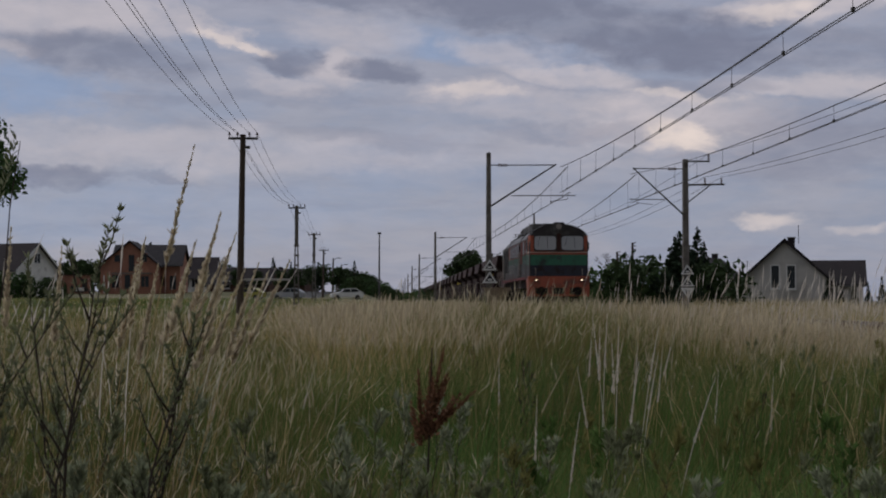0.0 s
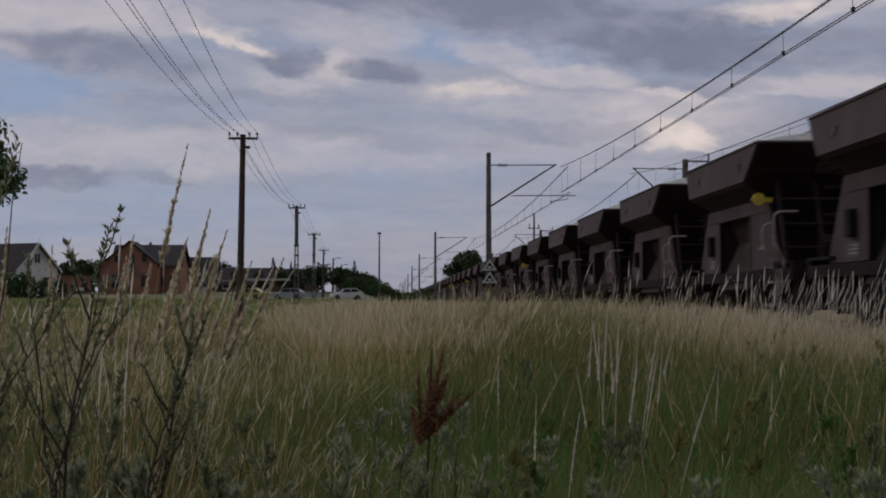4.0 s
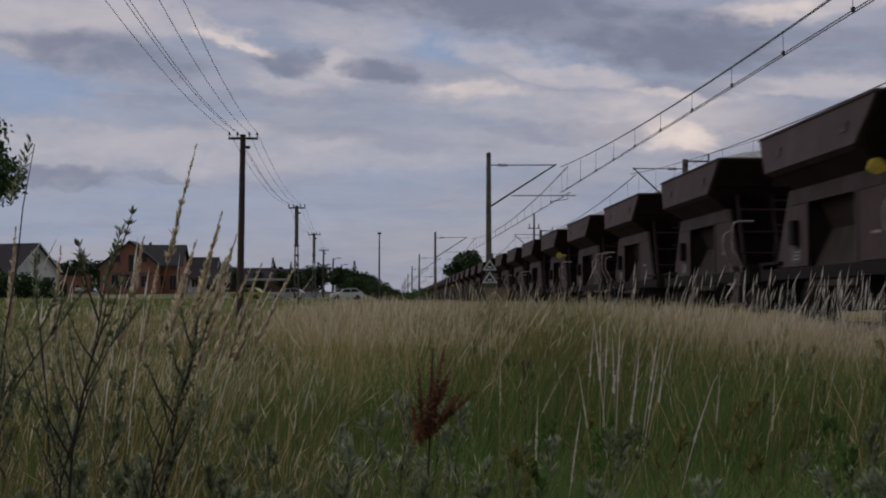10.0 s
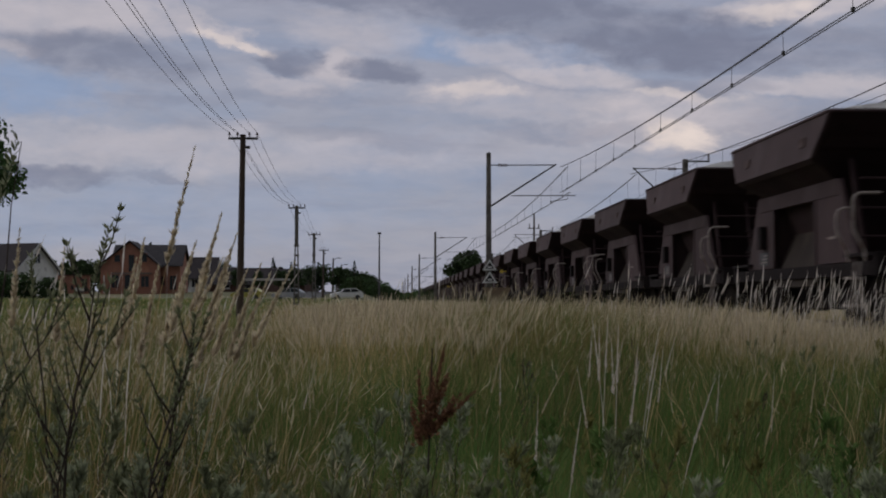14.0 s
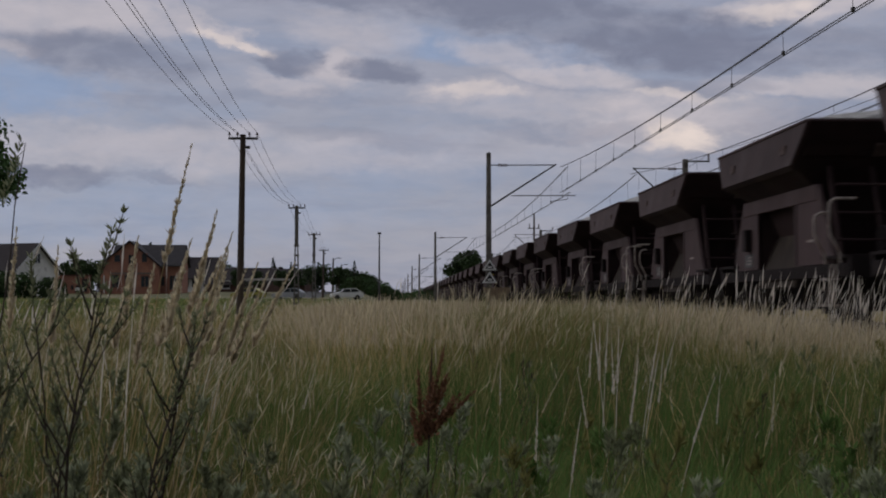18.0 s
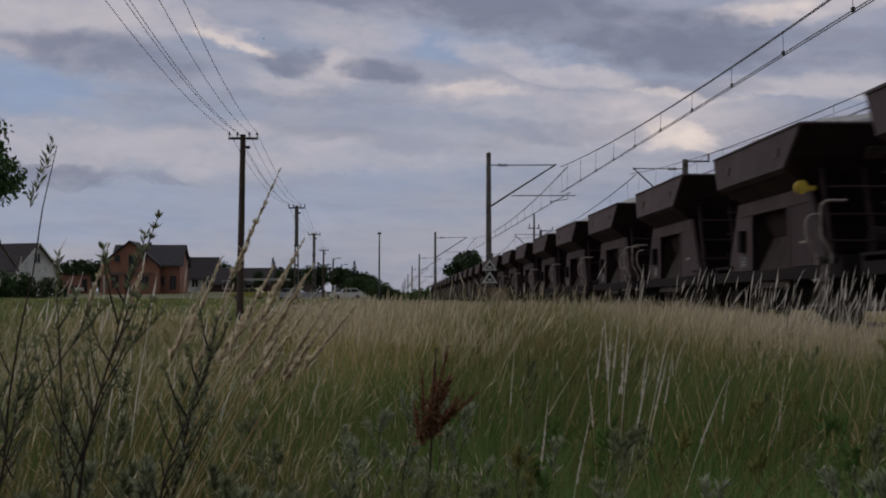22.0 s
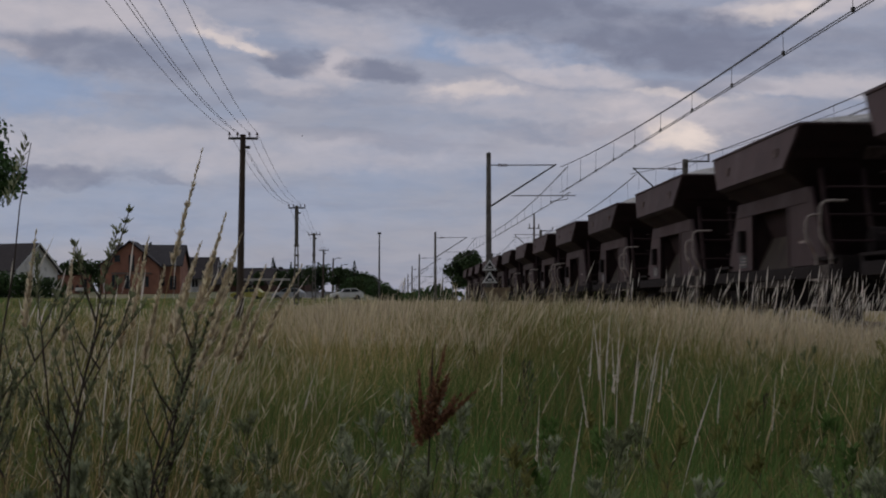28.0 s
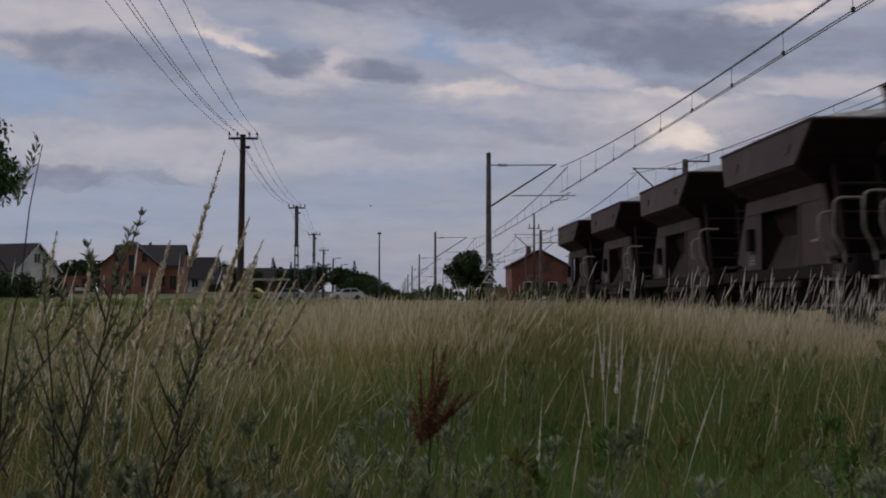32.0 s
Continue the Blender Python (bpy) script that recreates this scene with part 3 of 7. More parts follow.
    # plain shape of the emblem on the nose
    part("emblem", prism(B(), [(-0.16, 2.68), (-0.06, 2.60), (0.06, 2.60), (0.16, 2.68), (0.08, 2.78), (-0.08, 2.78)], "y", -0.03, -0.01), M_FADEDGREEN, loco, "plain emblem plate")
    part("handrail", tube(B(), [(-1.2, -0.02, 3.0), (-1.2, -0.08, 3.02), (1.2, -0.08, 3.02), (1.2, -0.02, 3.0)], 0.015), M_BLACK, loco)
    for o in set(loco.children) - shell:
        o.matrix_basis = Matrix.Translation((0, NOSE, 0)) @ o.matrix_basis
    for s in (-1, 1):
        def band(name, z0, z1, y0, y1, m, label="", t=0.012):
            b = B()
            band_side(b, s, z0, z1, y0, y1, t)
            return part(name, b, m, loco, label)
        band("side_band", 2.90, 3.60, 1.26, 12.1, M_FADEDRED, "faded red window band", 0.008)
        band("side_band", 2.46, 2.90, 1.26, 12.1, M_FADEDGREEN, "faded green band", 0.008)
        band("cab_side", 2.92, 3.60, 0.0, 1.22, M_ORANGE, "orange cab side round the window", 0.010)
        band("side_band", 2.36, 2.92, 0.18, 1.22, M_FADEDGREEN, "faded green cab side", 0.010)
        band("tail_band", 2.86, 3.60, 12.16, 16.3, M_TAIL, "grey-green tail end of the side", 0.008)
        for k in range(6):
            band("stripe", 1.96 + 0.12 * k, 1.985 + 0.12 * k, 1.3, 12.1, M_NAVY, "", 0.014)
        band("sill", 1.66, 1.80, -0.1, 16.6, M_SILL, "red sill along the frame", 0.03)
        band("gutter", 3.62, 3.66, 0.0, 16.2, M_ROOF, "dark rain gutter", 0.03)
        # illegible lettering as pale bars
        for k in range(8):
            band("lettering_bar", 2.08, 2.62 - 0.05 * (k % 3), 7.5 + k * 0.55, 7.5 + k * 0.55 + 0.30, M_LETTER, "", 0.017)
        # windows, doors and grilles along the side
        for y0, y1, z0, z1, nm in ((0.12, 0.93, 3.00, 3.54, "cab_window"), (1.76, 2.6, 2.93, 3.56, "side_window"), (5.08, 5.97, 2.93, 3.56, "side_window"), (6.32, 7.2, 2.93, 3.56, "side_window"),
                                   (7.56, 8.42, 2.93, 3.56, "side_window"), (8.7, 9.56, 2.93, 3.56, "side_window"), (9.97, 10.75, 2.95, 3.56, "side_window"), (15.86, 16.42, 2.98, 3.54, "cab_window")):
            b = B()
            x = s * 1.475
            def oval(r, gy, gz):
                ya, yb, za, zb = y0 - gy, y1 + gy, z0 - gz, z1 + gz
                pts = []
                for cy, cz, a0 in ((yb - r, zb - r, 0), (ya + r, zb - r, 90), (ya + r, za + r, 180), (yb - r, za + r, 270)):
                    for q in range(4):
                        a = radians(a0 + 30 * q)
                        pts.append((cy + r * math.cos(a), cz + r * math.sin(a)))
                return pts
            prism(b, oval(0.16, 0.07, 0.06), "x", x, x + s * 0.022)
            w = part(nm, b, M_REDFRAME if nm == "side_window" else M_BLACK, loco, "rounded window frame")
            b = B()
            prism(b, oval(0.13, 0.02, 0.015), "x", x, x + s * 0.030)
            part("seal", b, M_BLACK, w)
            b = B()
            prism(b, oval(0.11, -0.015, -0.015), "x", x, x + s * 0.036)
            part("pane", b, M_SIDEGLASS, w)
        # the M_PIT door is a near-black panel, its colour the unlit inside
        for y0, y1, z0, m in ((3.28, 3.8, 2.5, M_REDFRAME), (4.07, 4.66, 1.84, M_PIT), (15.02, 15.55, 1.84, M_TAIL)):
            b = B()
            band_side(b, s, z0, 3.56, y0, y1, 0.03)
            d = part("side_door", b, m, loco, "narrow side door" if m is not M_PIT else "near-black panel for the unlit open doorway")
            b = B()
            band_side(b, s, 2.6, 2.66, y0 + 0.08, y0 + 0.2, 0.06)
            part("door_handle", b, M_GALV, d)
            b = B()
            for ya, yb, za, zb in ((y0 - 0.05, y0, z0, 3.6), (y1, y1 + 0.05, z0, 3.6), (y0, y1, 3.56, 3.6)):
                band_side(b, s, za, zb, ya, yb, 0.04)
            part("door_frame", b, M_LETTER if m is not M_REDFRAME else M_REDFRAME, d, "pale worn door frame")
        for y0 in (3.96, 4.78, 14.92, 15.66):
            part("grab_rail", tube(B(), [(s * 1.48, y0, 1.8), (s * 1.55, y0, 1.84), (s * 1.55, y0, 3.1), (s * 1.48, y0, 3.14)], 0.018), M_GRAB, loco)
        b = B()
        band_side(b, s, 2.22, 3.52, 12.33, 14.75, 0.014)
        gr = part("radiator_grille", b, M_BLACK, loco, "black louvred radiator grille")
        b = B()
        x = s * 1.475
        box(b, min(x, x + s * .05), max(x, x + s * .05), 0, 2.36, 0, 0.035)
        slat = part("slat", b, M_FRAME, gr, at=(0, 12.36, 2.27))
        for k in range(1, 12):
            again(slat, (0, 12.36, 2.27 + k * 0.105))
        part("grille_post", box(B(), min(x, x + s * .06), max(x, x + s * .06), 13.5, 13.56, 2.22, 3.52), M_GREYSIDE, gr)
        for y in (1.23, 4.82, 12.12):
            part("panel_seam", box(B(), min(x, x + s * .016), max(x, x + s * .016), y, y + 0.03, 1.80, 3.62), M_BLACK, loco)
        for ya, yb in ((3.9, 4.8), (15.0, 15.6)):
            part("step_hoop", tube(B(), [(s * 1.5, ya, 1.66), (s * 1.52, ya, 1.25), (s * 1.52, yb, 1.25), (s * 1.5, yb, 1.66)], 0.018, 5), M_GRAB, loco)
        part("step_plate", box(B(), s * 1.40 - 0.2, s * 1.40 + 0.2, 3.9, 4.8, 0.55, 0.6), M_FRAME, loco)
        part("step_plate", box(B(), s * 1.40 - 0.2, s * 1.40 + 0.2, 3.9, 4.8, 0.95, 1.0), M_FRAME, loco)
    # roof gear
    for y0, y1, w, z1 in ((1.7, 4.6, 0.55, 4.50), (4.9, 11.0, 0.80, 4.66), (11.0, 12.4, 0.78, 4.60), (12.7, 15.0, 0.72, 4.48)):
        hatch = part("roof_hatch", box(B(), -w, w, y0, y1, 4.28, z1, 0.05), M_ROOF, loco, "sooty raised roof hatch")
        for k in range(3):
            yy = y0 + 0.4 + k * (y1 - y0 - 0.8) / 2
            part("hatch_rib", box(B(), -w - 0.015, w + 0.015, yy - 0.04, yy + 0.04, 4.3, z1 + 0.012), M_BLACK, hatch)
    for k in range(5):
        part("handle_bar", tube(B(), [(-1.30, 2.4 + k * 2.4, 3.98), (-1.34, 2.4 + k * 2.4, 4.04), (-1.34, 2.9 + k * 2.4, 4.04), (-1.30, 2.9 + k * 2.4, 3.98)], 0.015, 5), M_BLACK, loco)
    part("exhaust", rod(B(), (0.1, 9.0, 4.4), (0.1, 9.0, 4.62), 0.26, 0.22, 14), M_BLACK, loco)
    part("horn", rod(B(), (-0.62, 0.9, 4.27), (-0.62, 0.62, 4.30), 0.03, 0.06, 10), M_BLACK, loco)
    for y in (1.24, 4.83, 12.13):
        sm = B()
        pts = [(x * 1.003, y, z + 0.012) for x, z in full if z > 3.4]
        tube(sm, pts, 0.025, 5)
        part("roof_seam", sm, M_BLACK, loco)
    # running gear
    part("underframe", box(B(), -1.3, 1.3, 0.3, 16.3, 1.25, 1.66), M_FRAME, loco, "black underframe")
    part("fuel_tank", prism(B(), [(-1.35, 0.55), (-1.05, 0.32), (1.05, 0.32), (1.35, 0.55), (1.35, 1.2), (-1.35, 1.2)], "y", 6.6, 10.0), M_FRAME, loco, "grimy fuel tank")
    wheels = []
    for cy in (4.0, 12.6):
        bg = B()
        for s in (-1, 1):
            prism(bg, [(cy - 2.9, 0.62), (cy - 2.9, 0.95), (cy - 2.2, 1.12), (cy + 2.2, 1.12), (cy + 2.9, 0.95), (cy + 2.9, 0.62), (cy + 1.4, 0.72), (cy - 1.4, 0.72)], "x", s * 1.08 - 0.05, s * 1.08 + 0.05)
            for d in (-2.1, 0, 2.1):
                box(bg, s * 1.16 - 0.1, s * 1.16 + 0.1, cy + d - 0.2, cy + d + 0.2, 0.36, 0.74, 0.03)
                for k in (-0.42, 0.42):
                    rod(bg, (s * 1.12, cy + d + k, 0.55), (s * 1.12, cy + d + k, 1.0), 0.09, 0.09, 8)
        part("bogie_frame", bg, M_FRAME, loco, "black three-axle bogie")
        for d in (-2.1, 0, 2.1):
            wheels.append(wheelset(loco, cy + d, 0.525))
    return loco, wheels


def wheelset(parent, y, r):
    bm = B()
    rod(bm, (-1.0, 0, 0), (1.0, 0, 0), 0.08, 0.08, 10)
    for s in (-1, 1):
        x0, x1 = sorted((s * 0.68, s * 0.81))
        rod(bm, (x0, 0, 0), (x1, 0, 0), r, r, 24)
        rod(bm, (s * 0.66, 0, 0), (s * 0.69, 0, 0), r + 0.028, r + 0.028, 24)
        for k in range(3):
            a = k * math.tau / 3
            rod(bm, (s * 0.815, 0.55 * r * math.cos(a), 0.55 * r * math.sin(a)), (s * 0.83, 0.55 * r * math.cos(a), 0.55 * r * math.sin(a)), 0.1 * r / 0.5, 0.1 * r / 0.5, 10)
    return part("wheelset", bm, M_TYRE, parent, "worn steel wheels on an axle", at=(0, y, r))


# ---- hopper wagon: leading buffers at y = 0, length 9.64, rails at z = 0 ----
def build_wagon(rear):
    """rear: the climbing rails stand at the trailing end instead of the leading one."""
    w = thing("hopper_wagon", TRACK_A, 0, RAIL, "red-brown ballast hopper wagon loaded with grey stone", "freight wagon", "hopper wagons of the train")
    y0, y1 = 1.60, 8.04
    # upper box of the hopper: walls with thickness, flaring towards the bottom edge, its ends raked inwards
    bm = B()
    levels = [(1.60, 0.0, 3.40), (1.635, 0.26, 3.14), (1.675, 0.62, 2.84), (1.69, 0.70, 2.755), (1.60, 0.78, 2.68)]
    rings = []
    for hw, dy, z in levels:
        c = 0.05
        a, b = y0 + dy, y1 - dy
        rings.append([bm.verts.new(p) for p in ((-hw, a + c, z), (-hw + c, a, z), (hw - c, a, z), (hw, a + c, z), (hw, b - c, z), (hw - c, b, z), (-hw + c, b, z), (-hw, b - c, z))])
    inner = [bm.verts.new((v.co.x * 0.96, y0 + (v.co.y - y0) * 0.98 + 0.06, 3.40)) for v in rings[0]]
    deep = [bm.verts.new((v.co.x, 4.82 + (v.co.y - 4.82) * 0.86, 2.9)) for v in inner]
    for a, b in [(p, q) for p, q in zip(rings, rings[1:])] + [(inner, rings[0]), (deep, inner)]:
        for i in range(8):
            bm.faces.new((a[i], a[(i + 1) % 8], b[(i + 1) % 8], b[i]))
    bmesh.ops.recalc_face_normals(bm, faces=bm.faces[:])
    for f in bm.faces:      # end sheets and underside get darker paint that stands for their shade
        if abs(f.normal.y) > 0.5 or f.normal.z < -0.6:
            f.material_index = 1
    part("hopper_box", bm, [M_WAGON, M_WAGON_SHADE], w, "red-brown upper hopper box with worn paint")
    part("rim", tube(B(), [(-1.60, y0 + .06, 3.41), (-1.54, y0, 3.41), (1.54, y0, 3.41), (1.60, y0 + .06, 3.41), (1.60, y1 - .06, 3.41), (1.54, y1, 3.41), (-1.54, y1, 3.41), (-1.60, y1 - .06, 3.41), (-1.60, y0 + .1, 3.41)], 0.028, 6), M_WAGON, w)
    # lower funnel
    bm = B()
    levels = [(1.58, 2.36, 2.69), (1.14, 2.72, 2.40), (0.95, 3.2, 1.9), (0.50, 3.6, 0.95)]
    rings = [[bm.verts.new(p) for p in ((-hw, a, z), (hw, a, z), (hw, 9.64 - a, z), (-hw, 9.64 - a, z))] for hw, a, z in levels]
    for a, b in zip(rings, rings[1:]):
        for i in range(4):
            bm.faces.new((a[i], a[(i + 1) % 4], b[(i + 1) % 4], b[i]))
    bm.faces.new(rings[0][::-1])
    bm.faces.new(rings[-1])
    bmesh.ops.recalc_face_normals(bm, faces=bm.faces[:])
    part("funnel", bm, M_WAGON_SHADE, w, "sloping funnel in shade-darkened paint")
    # the load of stone, heaped just over the rim
    bm = B()
    nx, ny = 11, 19
    rnd = random.Random(5 if rear else 4)
    g = [[bm.verts.new((-1.50 + 3.0 * i / (nx - 1), y0 + 0.34 + (y1 - y0 - 0.68) * j / (ny - 1),
                        3.22 + (0.42 if rear else 0.64) * math.sin(math.pi * i / (nx - 1)) ** 0.6 * math.sin(math.pi * j / (ny - 1)) ** 0.35 + rnd.uniform(-0.03, 0.03))) for i in range(nx)] for j in range(ny)]
    for j in range(ny - 1):
        for i in range(nx - 1):
            bm.faces.new((g[j][i], g[j][i + 1], g[j + 1][i + 1], g[j + 1][i]))
    part("stone_load", bm, M_STONE, w, "heap of grey crushed stone")
    for s in (-1, 1):
        x = s * 1.22
        # the side frame: two broad tapered plates and a head beam round the discharge opening
        lead = prism(B(), [(1.46, 1.14), (3.56, 1.14), (3.56, 2.20), (2.30, 2.44)], "x", x - 0.03, x + 0.03)
        part("side_plate", lead, M_WAGON, w, "broad tapered side plate")
        trail = prism(B(), [(8.18, 1.14), (6.22, 1.14), (6.22, 2.20), (7.34, 2.44)], "x", x - 0.03, x + 0.03)
        part("side_plate", trail, M_WAGON, w, "broad tapered side plate")
        part("head_beam", box(B(), x - 0.045, x + 0.045, 2.36, 7.28, 2.19, 2.45, 0.01), M_WAGON, w)
        part("sole_bar", box(B(), x - 0.10, x + 0.02, 0.62, 9.02, 0.92, 1.12, 0.01), M_FRAME, w, "grimy sole bar")
        chute = B()
        box(chute, -0.03, 0.03, 3.60, 6.18, -0.92, 0.62)
        for v in chute.verts:
            v.co = Matrix.Rotation(s * -0.42, 4, "Y") @ v.co
        part("chute_door", chute, M_CHUTE, w, "inclined grey-brown discharge door", at=(s * 0.90, 0, 1.62))
        for yy in (3.58, 6.20) if s < 0 else ():
            part("edge_strip", box(B(), x + s * .04 - .012, x + s * .04 + .012, yy - .05, yy + .05, 1.14, 2.19), M_WAGON, w)
        if s < 0:
            part("control_box", box(B(), x + s * 0.09 - 0.06, x + s * 0.09 + 0.06, 6.72, 6.98, 1.50, 1.92, 0.015), M_FRAME, w, "dark control box")
            part("data_panel", box(B(), x + s * 0.034 - 0.004, x + s * 0.034 + 0.004, 6.6, 7.2, 1.20, 1.44), M_BLACK, w, "black plate with faint markings")
            for k in range(3):
                part("marking_bar", box(B(), x + s * 0.041 - 0.003, x + s * 0.041 + 0.003, 6.66, 7.1 - 0.08 * k, 1.25 + 0.06 * k, 1.275 + 0.06 * k), M_GRAB, w)
            part("marking_bar", box(B(), x + s * 0.034 - 0.003, x + s * 0.034 + 0.003, 2.55, 2.95, 1.52, 1.56), M_GRAB, w)
            for k in range(2):      # pale worn panels of writing on the box
                part("marking_panel", box(B(), s * 1.652 - 0.02, s * 1.652 + 0.02, 2.75 + 3.6 * k, 3.05 + 3.6 * k, 2.98, 3.12), M_WORN, w, "worn pale panel of markings")
        for yy, d in ((0.0, 1), (9.64, -1)):
            if (d < 0) == rear:
                for off, zt, inn in ((0.70, 2.10, 0.42), (1.49, 1.93, 0.20)):
                    px, ry = s * 1.55, yy + d * off
                    if s > 0 and off > 1:
                        continue
                    rail = tube(B(), [(px - s * 0.17, ry, 1.12), (px - s * 0.16, ry, 1.26), (px - s * 0.09, ry, 1.40), (px - s * 0.015, ry, 1.54), (px, ry, 1.64), (px, ry, zt - 0.12), (px - s * 0.03, ry, zt - 0.04), (px - s * 0.11, ry, zt), (px - s * inn, ry, zt)], 0.022, 7)
                    part("grab_rail", rail, M_GRAB, w, "cream bent pipe grab rail")
                part("step", box(B(), s * 1.42 - 0.10, s * 1.42 + 0.10, yy + d * 1.1 - 0.16, yy + d * 1.1 + 0.16, 0.86, 0.90), M_GRAB, w, "pale footstep")
                part("step", box(B(), s * 1.42 - 0.12, s * 1.42 + 0.12, yy + d * 1.1 - 0.16, yy + d * 1.1 + 0.16, 0.46, 0.50), M_GRAB, w, "pale footstep")
                part("step_hanger", tube(B(), [(s * 1.36, yy + d * 1.1 - .13, 1.12), (s * 1.42, yy + d * 1.1 - .13, 0.48), (s * 1.42, yy + d * 1.1 + .13, 0.48), (s * 1.36, yy + d * 1.1 + .13, 1.12)], 0.018, 5), M_GRAB, w)
            bf = B()
            e = yy + d * 0.35
            rod(bf, (s * 0.88, e + d * 0.27, 1.06), (s * 0.88, e - d * 0.25, 1.06), 0.10, 0.09, 10)
            rod(bf, (s * 0.88, e - d * 0.24, 1.06), (s * 0.88, e - d * 0.34, 1.06), 0.2, 0.2, 14)
            part("buffer", bf, M_FRAME, w)
        for yy in (1.87, 7.77):
            sp = B()
            for k in range(5):
                L = 0.62 - 0.1 * k
                box(sp, s * 1.16 - 0.05, s * 1.16 + 0.05, yy - L, yy + L, 0.72 - 0.03 * k, 0.745 - 0.03 * k)
            box(sp, s * 1.16 - 0.12, s * 1.16 + 0.12, yy - 0.16, yy + 0.16, 0.34, 0.62, 0.02)
            part("leaf_spring", sp, M_FRAME, w)
    # walls added only to keep sky from showing through the discharge opening
    for yy in (3.48, 6.24):
        part("bulkhead", box(B(), -1.17, 1.17, yy - 0.03, yy + 0.03, 1.0, 2.3), M_WAGON_SHADE, w, "added bulkhead in shaded paint, blocking sky through the frame")
    for yy, d in ((0.55, 1), (9.09, -1)):
        part("headstock", box(B(), -1.3, 1.3, yy - 0.08, yy + 0.08, 0.9, 1.25, 0.01), M_FRAME, w)
        part("platform", box(B(), -1.34, 1.34, min(yy, yy + d * 1.3), max(yy, yy + d * 1.3), 1.20, 1.25), M_FRAME, w, "end platform")
        for px in (-1.1, -0.4, 0.4, 1.1):
            part("end_strut", tube(B(), [(px, yy + d * 1.0, 1.2), (px, yy + d * 1.62, 2.72)], 0.045, 6), M_WAGON_SHADE, w)
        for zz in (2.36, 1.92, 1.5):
            part("cross_rail", tube(B(), [(-1.25, yy + d * 0.75, zz), (1.25, yy + d * 0.75, zz)], 0.022, 6), M_WAGON_SHADE, w)
        # plate of markings on the raked end sheet
        part("end_plate", box(B(), -0.42, 0.18, -0.012, 0.012, -0.14, 0.14), M_WORN, w, "worn plate on the shade-darkened end sheet",
             at=Matrix.Translation((0, 4.82 - d * 2.815, 2.98)) @ Matrix.Rotation(d * 0.87, 4, "X"))
    part("air_tank", rod(B(), (-0.5, 1.5, 1.5), (0.5, 1.5, 1.5), 0.24, 0.24, 12), M_FRAME, w)
    # plain box added to close the bright sky gap below the floor
    part("brake_rigging", box(B(), -0.45, 0.45, 1.0, 8.6, 0.42, 0.94, 0.02), M_FRAME, w, "plain box added for brake gear, blocking sky under the floor")
    part("draw_gear", box(B(), -0.06, 0.06, 0.0, 9.64, 0.95, 1.05), M_FRAME, w)
    wheelset(w, 1.87, 0.46)
    wheelset(w, 7.77, 0.46)
    return w


WAGONS = []
N_WAGONS = 60
WAGON_PITCH = 9.64
FIRST_WAGON = 72.2 + 17.48


def build_train():
    protos = [build_wagon(False), build_wagon(True)]
    for i in range(N_WAGONS):
        at = pose(TRACK_A, FIRST_WAGON + i * WAGON_PITCH, RAIL)
        kind = 1 if i in TURNED else 0
        if protos[kind] not in WAGONS:
            protos[kind].matrix_basis = at
            WAGONS.append(protos[kind])
        else:
            WAGONS.append(copy_thing(protos[kind], at))
    # some wagons carry a yellow brake wheel at the near end
    bm = B()
    rod(bm, (0, 0, 0), (0, 0.06, 0), 0.115, 0.115, 18)
    rod(bm, (0, 0.05, 0), (0, 0.3, 0), 0.05, 0.05, 8)
    box(bm, -0.03, 0.30, 0.2, 0.30, -0.04, 0.04)
    first = None
    for i in YELLOW_WHEELS:
        at = Matrix.Translation((-1.50, 1.92, 2.40))
        if first is None:
            first = part("brake_wheel", bm, M_YELLOW, WAGONS[i], "yellow round brake wheel", at=at)
        else:
            again(first, at, WAGONS[i])


TURNED = (9, 14, 17, 22, 29, 32, 37, 46, 51, 55)      # wagons coupled the other way round
YELLOW_WHEELS = (1, 6, 12, 16, 27, 36)
LOCO, LOCO_WHEELS = build_loco()
build_train()


# ---- overhead line ----
def cantilever(parent, x, d, z_tie, z_strut, reach, arm0, arm1, z_arm):
    """Bracket on a mast at x, reaching towards d (+1 or -1)."""
    part("tie_rod", tube(B(), [(x, 0, z_tie), (x + d * reach, 0, z_tie + 0.02)], 0.025, 6), M_GALV, parent)
    part("strut", rod(B(), (x, 0, z_strut), (x + d * reach, 0, z_tie + 0.05), 0.045, 0.035, 8), M_GALV, parent)
    ins = B()
    for k in range(4):
        rod(ins, (x + d * (0.35 + 0.11 * k), 0, z_tie), (x + d * (0.41 + 0.11 * k), 0, z_tie), 0.075, 0.075, 10)
    part("insulator", ins, M_INSUL, parent, "brown porcelain insulator")
    part("registration_arm", tube(B(), [(x + d * arm0, 0, z_arm), (x + d * arm1, 0, z_arm + 0.02)], 0.022, 6), M_GALV, parent)
    part("steady_arm", tube(B(), [(x + d * (arm1 - 0.35), 0, z_arm), (x + d * (arm1 - 0.38), 0, z_arm - 0.16), (x + d * (arm1 - 1.2), 0, z_arm - 0.26)], 0.016, 5), M_GALV, parent)


